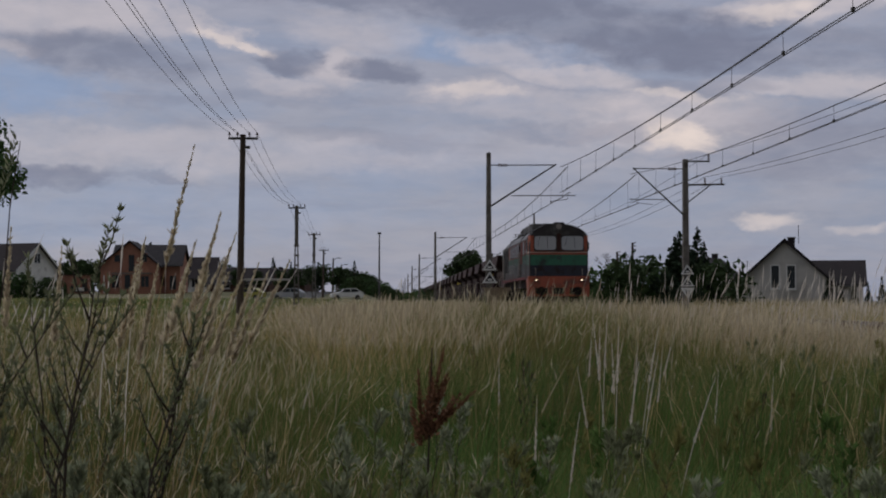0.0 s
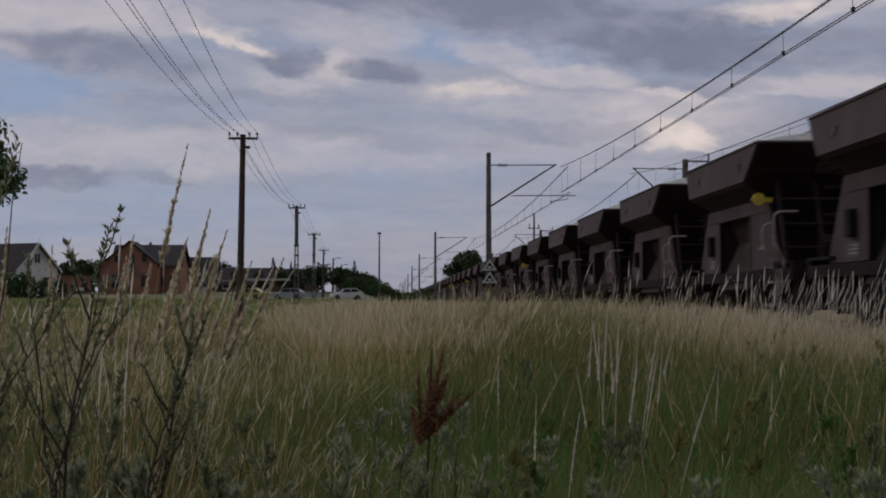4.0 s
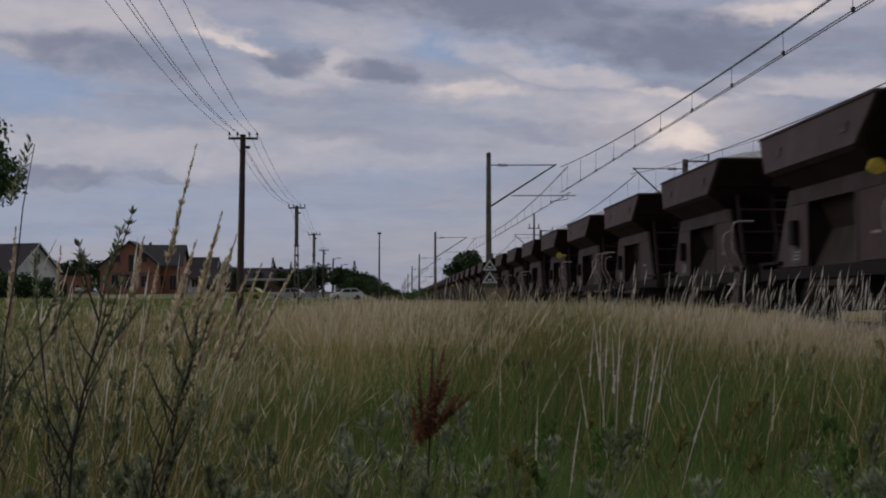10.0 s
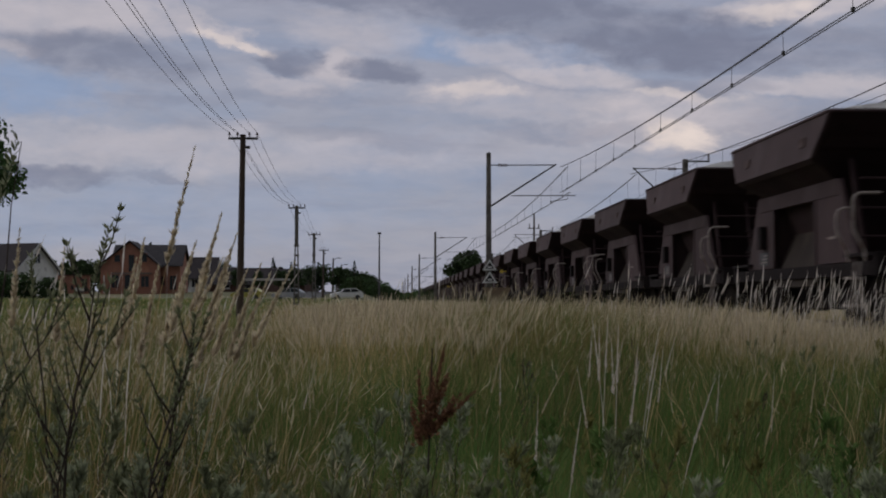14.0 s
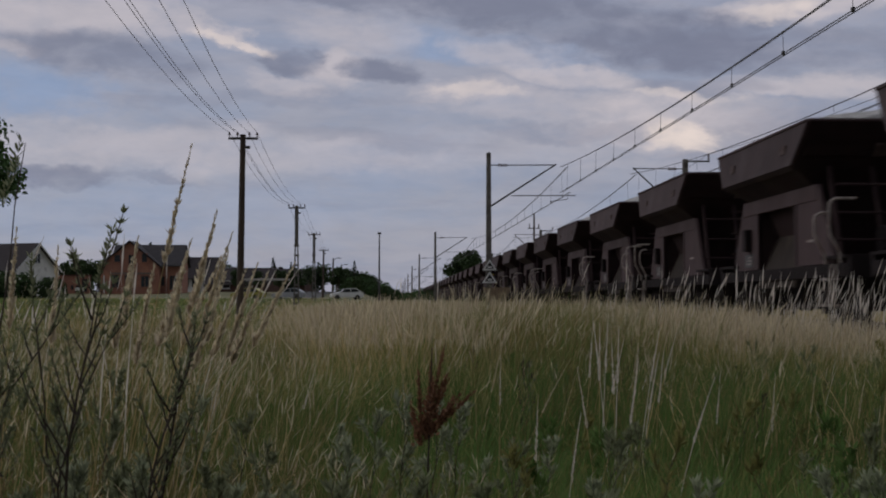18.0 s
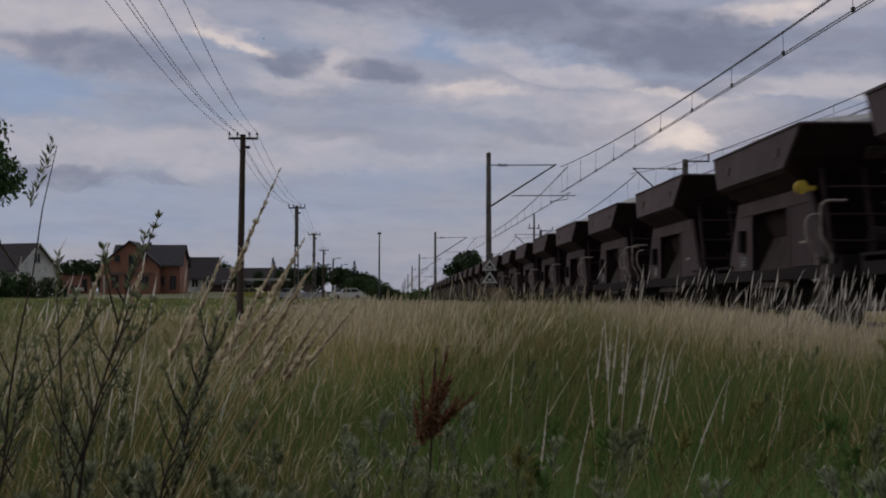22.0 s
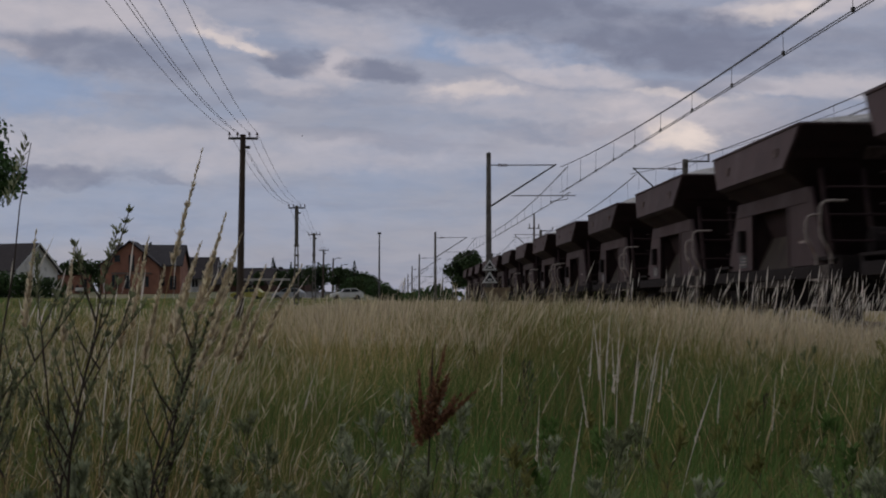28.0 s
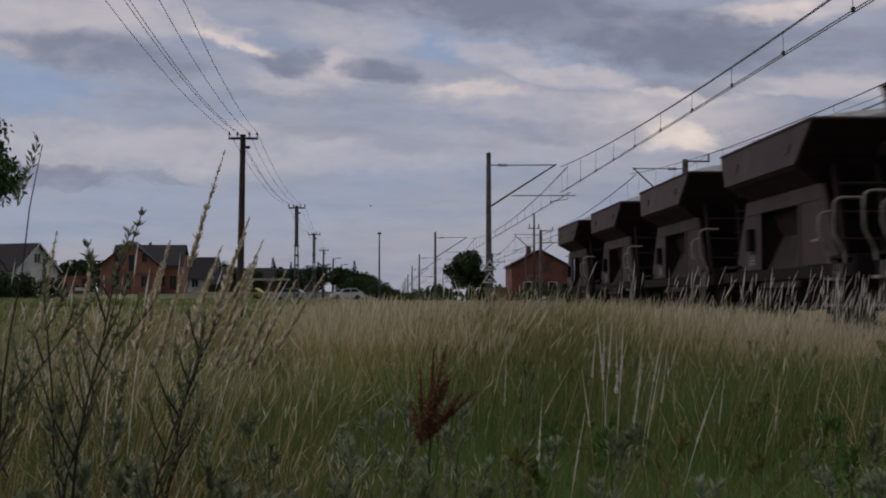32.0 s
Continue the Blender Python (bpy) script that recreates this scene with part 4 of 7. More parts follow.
def sign_triangle(parent, x, y, z, up=1, r=0.33, bars=False):
    h = r * 1.5
    o = B()
    prism(o, [(x - r, z - up * h / 2), (x + r, z - up * h / 2), (x, z + up * h / 2)] if up > 0 else [(x, z - h / 2), (x + r, z + h / 2), (x - r, z + h / 2)], "y", y - 0.02, y)
    sg = part("sign", o, M_WHITE, parent, "white triangular sign with a black figure")
    i = B()
    if bars:
        for k in (-1, 1):
            box(i, x + k * 0.07 - 0.025, x + k * 0.07 + 0.025, y - 0.03, y - 0.021, z - 0.02, z + 0.16)
    else:
        prism(i, [(x - r * .62, z - h * .36), (x + r * .62, z - h * .36), (x, z + h * .26)], "y", y - 0.03, y - 0.0205)
        q = B()
        box(q, x - 0.09, x + 0.09, y - 0.04, y - 0.031, z - h * .30, z - h * .14)
        part("sign_panel", q, M_WHITE, sg)
    part("sign_figure", i, M_BLACK, sg)
    return sg


def mast_shape(top, w0=0.30, w1=0.20):
    bm = B()
    v = [bm.verts.new((sx * w / 2, sy * w / 2, z)) for w, z in ((w0, -0.3), (w1, top)) for sx, sy in ((-1, -1), (1, -1), (1, 1), (-1, 1))]
    for q in ((3, 2, 1, 0), (4, 5, 6, 7), (0, 1, 5, 4), (1, 2, 6, 5), (2, 3, 7, 6), (3, 0, 4, 7)):
        bm.faces.new([v[i] for i in q])
    bmesh.ops.bevel(bm, geom=bm.edges[:], offset=0.03, segments=1, affect="EDGES")
    return bm


MASTS_A = [-4.0, 68.0, 145.0, 213.0, 285.0, 357.0, 429.0, 501.0, 573.0]
MASTS_B = [2.0, 74.0, 147.0, 219.0, 291.0, 363.0, 435.0, 507.0]


def build_line():
    for k, y in enumerate(MASTS_A):
        x = (4.45, 4.45, 4.2, 3.85, 3.75, 3.7, 3.6, 3.6, 3.6)[k]
        z = ground_z(x, y)
        m = thing("catenary_mast", x, y, z, "grey concrete catenary mast with a bracket over the track", "mast", "catenary masts of the near track")
        part("post", mast_shape(8.05 - z), M_CONCRETE, m, "tapered concrete post")
        cantilever(m, 0.1, 1, 7.46 - z, 5.55 - z, 3.05, 0.95, 3.95, 6.04 - z)
        if k == 1:
            sign_triangle(m, 0.03, -0.2, 2.82 - z, 1, 0.34)
            sign_triangle(m, 0.03, -0.2, 2.25 - z, 1, 0.36)
    for k, y in enumerate(MASTS_B):
        x = (14.85, 14.85, 14.85, 14.85, 14.85, 14.85, 14.85, 14.85)[k]
        z = ground_z(x, y)
        m = thing("catenary_mast", x, y, z, "grey concrete catenary mast carrying a feeder crossarm", "mast", "catenary masts of the far track")
        part("post", mast_shape(8.36 - z, 0.34, 0.26), M_CONCRETE, m, "tapered concrete post")
        cantilever(m, -0.12, -1, 7.86 - z, 5.55 - z, 2.55, 0.9, 2.75, 6.30 - z)
        part("top_arm", tube(B(), [(0, 0, 8.25 - z), (1.25, 0, 8.25 - z)], 0.045, 6), M_GALV, m)
        part("feeder_arm", tube(B(), [(0, 0, 7.05 - z), (2.0, 0, 7.08 - z)], 0.05, 6), M_GALV, m)
        part("arm_brace", tube(B(), [(0.05, 0, 6.1 - z), (1.25, 0, 7.02 - z)], 0.035, 6), M_GALV, m)
        for px, pz in ((1.2, 8.25), (1.0, 7.05), (1.85, 7.05)):
            ins = B()
            for q in range(4):
                rod(ins, (px, 0, pz - z + 0.06 + 0.08 * q), (px, 0, pz - z + 0.11 + 0.08 * q), 0.07, 0.05, 10)
            part("insulator", ins, M_INSUL, m, "upright brown insulator")
        if k == 1:
            sign_triangle(m, 0.03, -0.25, 2.75 - z, 1, 0.34)
            sign_triangle(m, 0.03, -0.25, 2.15 - z, 1, 0.34)
            sign_triangle(m, 0.03, -0.25, 1.55 - z, -1, 0.36, bars=True)
    # contact and messenger wires with droppers, span by span
    for cx, masts, zc, zm in ((8.0, MASTS_A, 6.2, 7.40), (12.25, MASTS_B, 6.12, 7.6)):
        for a, b in zip(masts, masts[1:]):
            wire = thing("overhead_wire", cx, a, 0, "thin dark contact wire hung from a sagging messenger wire", "overhead wire", "overhead wires")
            L = b - a
            def sag(t):
                return zm - 4 * (zm - zc - 0.42) * t * (1 - t)
            part("contact_wire", tube(B(), [(0.2, 0, zc), (-0.2, L, zc)], 0.012, 5), M_WIRE, wire)
            part("contact_wire", tube(B(), [(0.28, 0, zc), (-0.12, L, zc)], 0.012, 5), M_WIRE, wire)
            part("messenger_wire", tube(B(), [(0.15 * (1 - 2 * i / 16), L * i / 16, sag(i / 16)) for i in range(17)], 0.012, 5), M_WIRE, wire)
            part("messenger_wire", tube(B(), [(0.15 * (1 - 2 * i / 16) - 0.07, L * i / 16, sag(i / 16) - 0.02) for i in range(17)], 0.011, 5), M_WIRE, wire)
            nd = 16 if a < 70 else (12 if a < 150 else 7)
            for i in range(nd):
                t = (i + 0.5) / nd
                part("dropper", tube(B(), [(0.17 * (1 - 2 * t), L * t, zc), (0.15 * (1 - 2 * t), L * t, sag(t))], 0.007, 4), M_WIRE, wire)
                if a < 150:
                    part("clamp", box(B(), 0.17 * (1 - 2 * t) - 0.025, 0.17 * (1 - 2 * t) + 0.025, L * t - 0.05, L * t + 0.05, zc - 0.03, zc + 0.05), M_WIRE, wire)
    for px, pz in ((1.0, 7.45), (1.85, 7.45), (1.2, 8.62)):
        for a, b in zip(MASTS_B[:5], MASTS_B[1:6]):
            f = B()
            tube(f, [(14.85 + px, a + (b - a) * i / 10, pz - 4 * 0.8 * (i / 10) * (1 - i / 10)) for i in range(11)], 0.011, 4)
            tagged(part("feeder_wire", f, M_WIRE), "thin dark feeder wire between masts", "overhead wire", "feeder wires")


build_line()


# ---- telegraph poles along the road ----
POLES = [(-5.24, 18.0), (-6.62, 65.0), (-7.38, 113.0), (-8.44, 158.0), (-9.7, 207.0), (-9.96, 247.0), (-10.13, 290.0), (-10.14, 330.0)]


def build_poles():
    tops = []
    for k, (x, y) in enumerate(POLES):
        z = ground_z(x, y)
        top = 8.5
        if k == 0:
            top = 8.6
        p = thing("utility_pole", x, y, z, "dark weathered wooden power pole with a crossarm", "utility pole", "power poles along the road")
        lattice = k in (2, 3)
        if lattice:
            b = B()
            for s in (-1, 1):
                prism(b, [(s * 0.20 - .05, -0.3), (s * 0.20 + .05, -0.3), (s * 0.09 + .05, top - z - 3), (s * 0.09 - .05, top - z - 3)], "y", -0.1, 0.1)
            box(b, -0.14, 0.14, -0.1, 0.1, top - z - 3.02, top - z)
            for i in range(7):
                h = 0.5 + i * 0.75
                box(b, -0.2, 0.2, -0.09, 0.09, h, h + 0.14)
            part("shaft", b, M_CONCRETE, p, "concrete ladder-shaped shaft")
        else:
            part("shaft", rod(B(), (-0.12, 0, -0.3), (0.0, 0, top - z), 0.17, 0.12, 12), M_POLE, p, "tarred wooden shaft")
        if k <= 4:
            aw = 1.7 if k == 0 else 1.0
            part("crossarm", box(B(), -0.64 * aw, 0.66 * aw, -0.06, 0.06, top - z - 0.22, top - z - 0.12, 0.01), M_GALV, p, "steel crossarm")
            for ix in (-0.60 * aw, -0.25 * aw, 0.28 * aw, 0.62 * aw):
                b = B()
                rod(b, (ix, 0, top - z - 0.12), (ix, 0, top - z + 0.02), 0.02, 0.02, 6)
                rod(b, (ix, 0, top - z - 0.02), (ix, 0, top - z + 0.1), 0.06, 0.035, 10)
                part("insulator", b, M_INSUL, p)
            part("bracket", box(B(), 0.1, 0.32, -0.03, 0.03, top - z - 0.62, top - z - 0.5), M_GALV, p)
        else:
            part("lamp_arm", tube(B(), [(0, 0, top - z - 0.4), (0.5, 0, top - z), (0.9, 0, top - z)], 0.04, 6), M_GALV, p)
            part("lamp_head", box(B(), 0.7, 1.3, -0.12, 0.12, top - z - 0.08, top - z + 0.06, 0.02), M_GALV, p)
        tops.append((x, y, top))
    for k, ((xa, ya, za), (xb, yb, zb)) in enumerate(zip(tops[:4], tops[1:5])):
        for ix in (-0.60, -0.30, -0.22, 0.24, 0.62) if k < 2 else (-0.60, -0.25, 0.28, 0.62):
            b = B()
            pts = []
            for i in range(13):
                t = i / 12
                pts.append((xa + (xb - xa) * t + ix * (1 + (0.7 * (1 - t) if k == 0 else 0)), ya + (yb - ya) * t, za + (zb - za) * t + 0.1 - 4 * 0.75 * t * (1 - t)))
            tube(b, pts, 0.009, 5)
            tagged(part("power_line", b, M_WIRE), "thin dark power line between wooden poles", "power line", "power lines")
    # slender lamp post beside the road
    z = ground_z(-1.5, 170)
    p = thing("street_lamp", -1.55, 170, z, "slender grey lamp post beside the road", "street lamp")
    part("post", rod(B(), (0, 0, 0), (0, 0, 9.05 - z), 0.13, 0.07, 10), M_GALV, p)
    part("lamp_head", rod(B(), (0, 0, 8.95 - z), (0, 0, 9.15 - z), 0.24, 0.2, 12), M_GALV, p)


build_poles()


# ---- houses ----
def wall_window(parent, face, u, z, w, h, d, hw, trim=None, name="window"):
    """A window with frame, pane and sill on one face of a house: face is 'front', 'back', 'left' or 'right'; u runs along it."""
    trim = trim or M_TRIM
    def put(bm, u0, u1, z0, z1, out0, out1):
        if face in ("front", "back"):
            s = -1 if face == "front" else 1
            y0, y1 = sorted((s * (d + out0), s * (d + out1)))
            box(bm, u0, u1, y0, y1, z0, z1)
        else:
            s = -1 if face == "left" else 1
            x0, x1 = sorted((s * (hw + out0), s * (hw + out1)))
            box(bm, x0, x1, u0, u1, z0, z1)
    f = B()
    put(f, u - w / 2 - 0.09, u + w / 2 + 0.09, z + h, z + h + 0.09, -0.05, 0.05)
    put(f, u - w / 2 - 0.09, u + w / 2 + 0.09, z - 0.09, z, -0.05, 0.05)
    put(f, u - w / 2 - 0.09, u - w / 2, z, z + h, -0.05, 0.05)
    put(f, u + w / 2, u + w / 2 + 0.09, z, z + h, -0.05, 0.05)
    if h > 1.2 and w > 0.9:
        put(f, u - 0.03, u + 0.03, z, z + h, -0.05, 0.04)
    ob = part(name, f, trim, parent, "window frame")
    p = B()
    put(p, u - w / 2, u + w / 2, z, z + h, 0.004, 0.02)
    part("pane", p, M_GLASS, ob)
    s = B()
    put(s, u - w / 2 - 0.12, u + w / 2 + 0.12, z - 0.15, z - 0.095, 0.0, 0.14)
    part("sill", s, trim, ob)
    return ob


def gable_house(name, x, y, z, w, d, eave, ridge, rz, wall, roof, label, chimneys=(), over=0.4):
    """A house whose ridge runs along its own y axis; w across the gable, d along the ridge (half: hw, hd)."""
    h = thing(name, x, y, z, label, "house", "houses round the meadow", rz=rz)
    hw, hd = w / 2, d / 2
    shell = prism(B(), [(-hw, -0.6), (hw, -0.6), (hw, eave), (0, ridge - 0.12), (-hw, eave)], "y", -hd, hd)
    part("wall", shell, wall, h)
    slope = (ridge - eave) / hw
    for s in (-1, 1):
        t = 0.18
        o = [(s * (hw + over), eave - slope * over), (s * (hw + over), eave - slope * over + t), (0, ridge + t), (0, ridge)]
        r = part("roof_slope", prism(B(), o, "y", -hd - over, hd + over), roof, h)
        for yy in (-hd - over - 0.03, hd + over):
            edge = B()
            prism(edge, [(s * (hw + over), eave - slope * over - 0.1), (s * (hw + over), eave - slope * over + t + 0.02), (0, ridge + t + 0.02), (0, ridge - 0.08)], "y", yy, yy + 0.03)
            part("verge_board", edge, M_TRIM if wall in (M_WHITEWALL,) else M_TILE, r)
        g = B()
        rod(g, (s * (hw + over + 0.05), -hd - over, eave - slope * over + 0.02), (s * (hw + over + 0.05), hd + over, eave - slope * over + 0.02), 0.07, 0.07, 6)
        part("gutter", g, M_GALV, r)
    for cx, cy, ch in chimneys:
        c = part("chimney", box(B(), cx - 0.3, cx + 0.3, cy - 0.35, cy + 0.35, ridge - slope * abs(cx) - 0.3, ridge + ch, 0.01), M_OLDBRICK if wall is M_OLDBRICK else M_TILE, h)
        part("chimney_cap", box(B(), cx - 0.36, cx + 0.36, cy - 0.41, cy + 0.41, ridge + ch, ridge + ch + 0.1, 0.01), M_CONCRETE, c)
    return h


def absorb(house, wing):
    """Make the parts of a wing parts of the house that it belongs to."""
    turn = house.matrix_basis.inverted() @ wing.matrix_basis
    for o in list(wing.children):
        o.parent = house
        o.matrix_basis = turn @ o.matrix_basis
    bpy.data.objects.remove(wing)


def build_houses():
    # raw brick house still being built
    z = 2.85
    h = gable_house("brick_house", -38.9, 238, z, 9.0, 10.6, 4.2, 7.3, 90, M_BRICK, M_TILEGREY, "unfinished raw red brick house with grey tiled roof", [], 0.4)
    for u, zz, w, hh in ((2.2, 0.8, 1.4, 1.5), (4.2, 0.2, 1.0, 2.2)):
        wall_window(h, "left", -u, zz, w, hh, 5.3, 4.5, M_BRICK)
    g = gable_house("cross_gable", -41.1, 234.6, z, 9.0, 7.0, 4.05, 7.7, 0, M_BRICK, M_TILEGREY, "gabled front of the brick house", [], 0.35)
    for u, zz, w, hh in ((-1.9, 4.5, 0.9, 1.1), (0.3, 3.0, 0.9, 2.6), (2.3, 4.5, 0.8, 1.3), (-2.2, 0.5, 1.1, 2.0), (-0.3, 0.3, 0.9, 2.2), (2.4, 0.6, 1.2, 1.7)):
        wall_window(g, "front", u, zz, w, hh, 3.5, 4.5, M_BRICK)
    part("lintel", box(B(), -2.8, 3.4, -3.62, -3.5, 2.62, 2.85), M_CONCRETE, g, "grey concrete lintel band")
    part("timber_post", box(B(), -3.9, -3.75, -4.2, -4.05, -0.4, 2.4), M_TRIM, g)
    absorb(h, g)
    # low white house with a wide dark roof and chimney
    h = gable_house("low_house", -34.2, 262, 3.0, 10.0, 6.0, 2.4, 5.9, 90, M_WHITEWALL, M_TILE, "low white house with a dark tiled roof and chimney", [(-1.0, 2.0, 0.2)], 0.5)
    for u in (-1.8, 0.2, 1.8):
        wall_window(h, "left", u, 0.7, 1.1, 1.3, 3.0, 5.0)
    # white gabled house among garden trees
    h = gable_house("white_house", -55.8, 215, 2.4, 8.6, 11, 3.4, 7.0, 62, M_WHITEWALL, M_TILE, "white house with steep dark roof behind garden bushes", [(0.0, 3.2, 0.7)], 0.5)
    wall_window(h, "front", 0, 4.3, 1.2, 1.3, 5.5, 4.3)
    wall_window(h, "front", -2.2, 0.9, 1.3, 1.4, 5.5, 4.3)
    wall_window(h, "front", 2.0, 0.9, 1.3, 1.4, 5.5, 4.3)
    for u in (-3, 1):
        wall_window(h, "left", u, 0.9, 1.3, 1.4, 5.5, 4.3)
    # small brick shed beside the building site
    s = thing("brick_shed", -50.5, 235, 2.75, "small flat-roofed red brick shed on the building site", "shed", rz=8)
    part("wall", box(B(), -2.4, 2.4, -1.5, 1.5, -0.5, 2.5), M_BRICK, s)
    part("roof", box(B(), -2.6, 2.6, -1.7, 1.7, 2.5, 2.66, 0.02), M_TILERED, s)
    # doorway and openings are black panels painted as the shed's unlit inside
    d = part("door", box(B(), 1.3, 2.1, -1.56, -1.5, 0, 2.0), M_BLACK, s, "black panel for the unlit doorway")
    for px in (-0.2, 0.6):
        part("opening", box(B(), px - 0.2, px + 0.2, -1.54, -1.5, 0.3, 1.0), M_BLACK, s)
    for px in (-51.9, -48.9):
        st = thing("block_stack", px, 231.5, 2.7, "pale stack of building blocks on a pallet", "building blocks", "stacks of blocks")
        part("pallet", box(B(), -0.6, 0.6, -0.5, 0.5, -0.2, 0.14), M_POLE, st)
        part("blocks", box(B(), -0.58, 0.58, -0.48, 0.48, 0.14, 0.66, 0.02), M_WHITEWALL, st)
    # long low dark-roofed houses behind the poles
    for x, y, w, d, e, r, rz in ((-26.0, 258, 8, 11, 1.6, 4.1, 80), (-19.5, 268, 9, 9, 1.6, 4.2, 82), (-30.0, 285, 8, 8, 1.8, 4.6, 70)):
        h = gable_house("bungalow", x, y, 2.8, w, d, e, r, rz, M_TILERED, M_TILE, "low bungalow with a wide dark roof", [(0.6, 1.0, 0.4)], 0.5)
        wall_window(h, "left", -2, 0.7, 1.2, 1.2, d / 2, w / 2)
        wall_window(h, "left", 2, 0.7, 1.2, 1.2, d / 2, w / 2)
    c = thing("carport", -19.3, 225, 2.2, "dark open carport with a flat pale-edged roof", "carport", rz=4)
    part("roof", box(B(), -3.6, 3.6, -2.5, 2.5, 2.2, 2.42, 0.02), M_GALV, c)
    part("fascia", box(B(), -3.65, 3.65, -2.56, -2.5, 2.16, 2.46), M_PLASTER, c)
    for px in (-3.3, 0, 3.3):
        for py in (-2.3, 2.3):
            part("post", box(B(), px - 0.07, px + 0.07, py - 0.07, py + 0.07, -0.5, 2.2), M_POLE, c)
    # grey rendered house across the railway
    h = gable_house("grey_house", 34.5, 127.8, 0.55, 6.9, 12.0, 2.55, 5.7, -16, M_PLASTER, M_TILE, "grey rendered gabled house with two tall white windows", [(0.5, -3.2, 0.3)], 0.35)
    for u in (-0.80, 0.50):
        wall_window(h, "front", u, 1.7, 0.62, 1.9, 6.0, 3.45)
    wall_window(h, "left", -2, 0.9, 1.2, 1.3, 6.0, 3.45)
    part("aerial", tube(B(), [(1.1, -2, 5.6), (1.1, -2, 7.2)], 0.03, 5), M_GALV, h)
    wing = gable_house("house_wing", 39.2, 130, 0.55, 6.5, 5.2, 2.1, 4.1, 74, M_PLASTER, M_TILE, "lower side wing with a dark tiled roof", [], 0.3)
    wall_window(wing, "left", 0.5, 0.7, 1.2, 1.1, 3.0, 3.25)
    absorb(h, wing)
    # a small pale gabled house further back
    h = gable_house("small_house", 38.3, 176, 0.7, 7.0, 9.0, 2.6, 5.6, -28, M_PLASTER, M_TILE, "small pale gabled house behind trees", [(0, 2, 0.6)], 0.3)
    wall_window(h, "front", 0, 2.9, 0.8, 1.0, 4.5, 3.5)
    # old brick house beyond the crossing
    h = gable_house("old_brick_house", 18.6, 190, 0.7, 7.2, 10.0, 5.0, 6.9, 0, M_OLDBRICK, M_TILERED, "old dark red brick house with a low roof", [(-1.0, 0, 0.6)], 0.2)
    part("parapet", box(B(), -3.66, -3.5, -5.1, -4.9, 4.6, 5.4), M_OLDBRICK, h)
    wall_window(h, "front", -1.6, 1.6, 0.9, 1.3, 5.0, 3.6)
    wall_window(h, "front", 1.6, 1.6, 0.9, 1.3, 5.0, 3.6)


build_houses()


# ---- trees and hedges ----
def leaf_cloud(name, centres, count, size, material, seed, flat=1.0):
    """Many small leaf clumps scattered in and on uneven lumps: centres are (x, y, z, radius)."""
    r = np.random.RandomState(seed)
    c = np.array(centres)
    k = r.choice(len(c), count, p=c[:, 3] ** 2 / (c[:, 3] ** 2).sum())
    d = r.normal(size=(count, 3))
    d /= np.linalg.norm(d, axis=1)[:, None]
    p = c[k, :3] + d * (c[k, 3] * r.uniform(0.55, 1.12, count))[:, None] * np.array([1, 1, flat])
    u = r.normal(size=(count, 3))
    u /= np.linalg.norm(u, axis=1)[:, None]
    v = np.cross(u, r.normal(size=(count, 3)))
    v /= np.linalg.norm(v, axis=1)[:, None]
    s = (size * r.uniform(0.5, 1.3, count))[:, None]
    verts = np.stack([p - u * s, p + v * s * 0.5, p + u * s, p - v * s * 0.5], 1).reshape(-1, 3)
    me = bpy.data.meshes.new(name)
    me.from_pydata(verts.tolist(), [], np.arange(count * 4).reshape(-1, 4).tolist())
    me.materials.append(material)
    return me


def tree_parts(h, spread, seed, count=1500, size=0.3, material=None, low=0.38):
    rnd = random.Random(seed)
    bm = B()
    rod(bm, (0, 0, -0.3), (0.05 * h * rnd.uniform(-1, 1) * 0.3, 0, h * 0.5), 0.035 * h, 0.02 * h, 8)
    lumps = []
    for i in range(9):
        a = i * 2.4 + rnd.uniform(-0.4, 0.4)
        z = h * rnd.uniform(low, 0.9)
        rr = spread * (0.75 if z < 0.7 * h else 0.4) * rnd.uniform(0.5, 1.0)
        tip = (rr * math.cos(a), rr * math.sin(a), z)
        rod(bm, (0, 0, h * rnd.uniform(0.25, 0.45)), tip, 0.012 * h, 0.004 * h, 5)
        lumps.append((*tip, spread * rnd.uniform(0.3, 0.5)))
    lumps.append((0, 0, h * 0.72, spread * 0.6))
    lumps.append((0, 0, h * (0.12 + low), spread * 0.62))
    trunk = mesh_of("trunk", bm, M_BARK)
    crown = leaf_cloud("crown", lumps, count, size, material or M_LEAF, seed, 0.85)
    return trunk, crown


def conifer_parts(h, spread, seed, count=1400, material=None):
    rnd = random.Random(seed)
    bm = B()
    rod(bm, (0, 0, -0.3), (0, 0, h), 0.02 * h, 0.004 * h, 7)
    lumps = []
    for i in range(46):
        t = (i + 0.5) / 46
        z = h * (0.08 + 0.9 * t)
        rr = spread * (1 - t) ** 0.9 * rnd.uniform(0.45, 1.0)
        a = i * 2.399
        tip = (rr * math.cos(a), rr * math.sin(a), z - 0.1 * rr)
        rod(bm, (0, 0, z), tip, 0.03, 0.01, 4)
        lumps.append((tip[0] * 0.8, tip[1] * 0.8, tip[2], 0.12 + 0.3 * spread * (1 - t) * rnd.uniform(0.6, 1)))
    return mesh_of("trunk", bm, M_BARK), leaf_cloud("crown", lumps, count, 0.26, material or M_CONIFER, seed, 0.7)


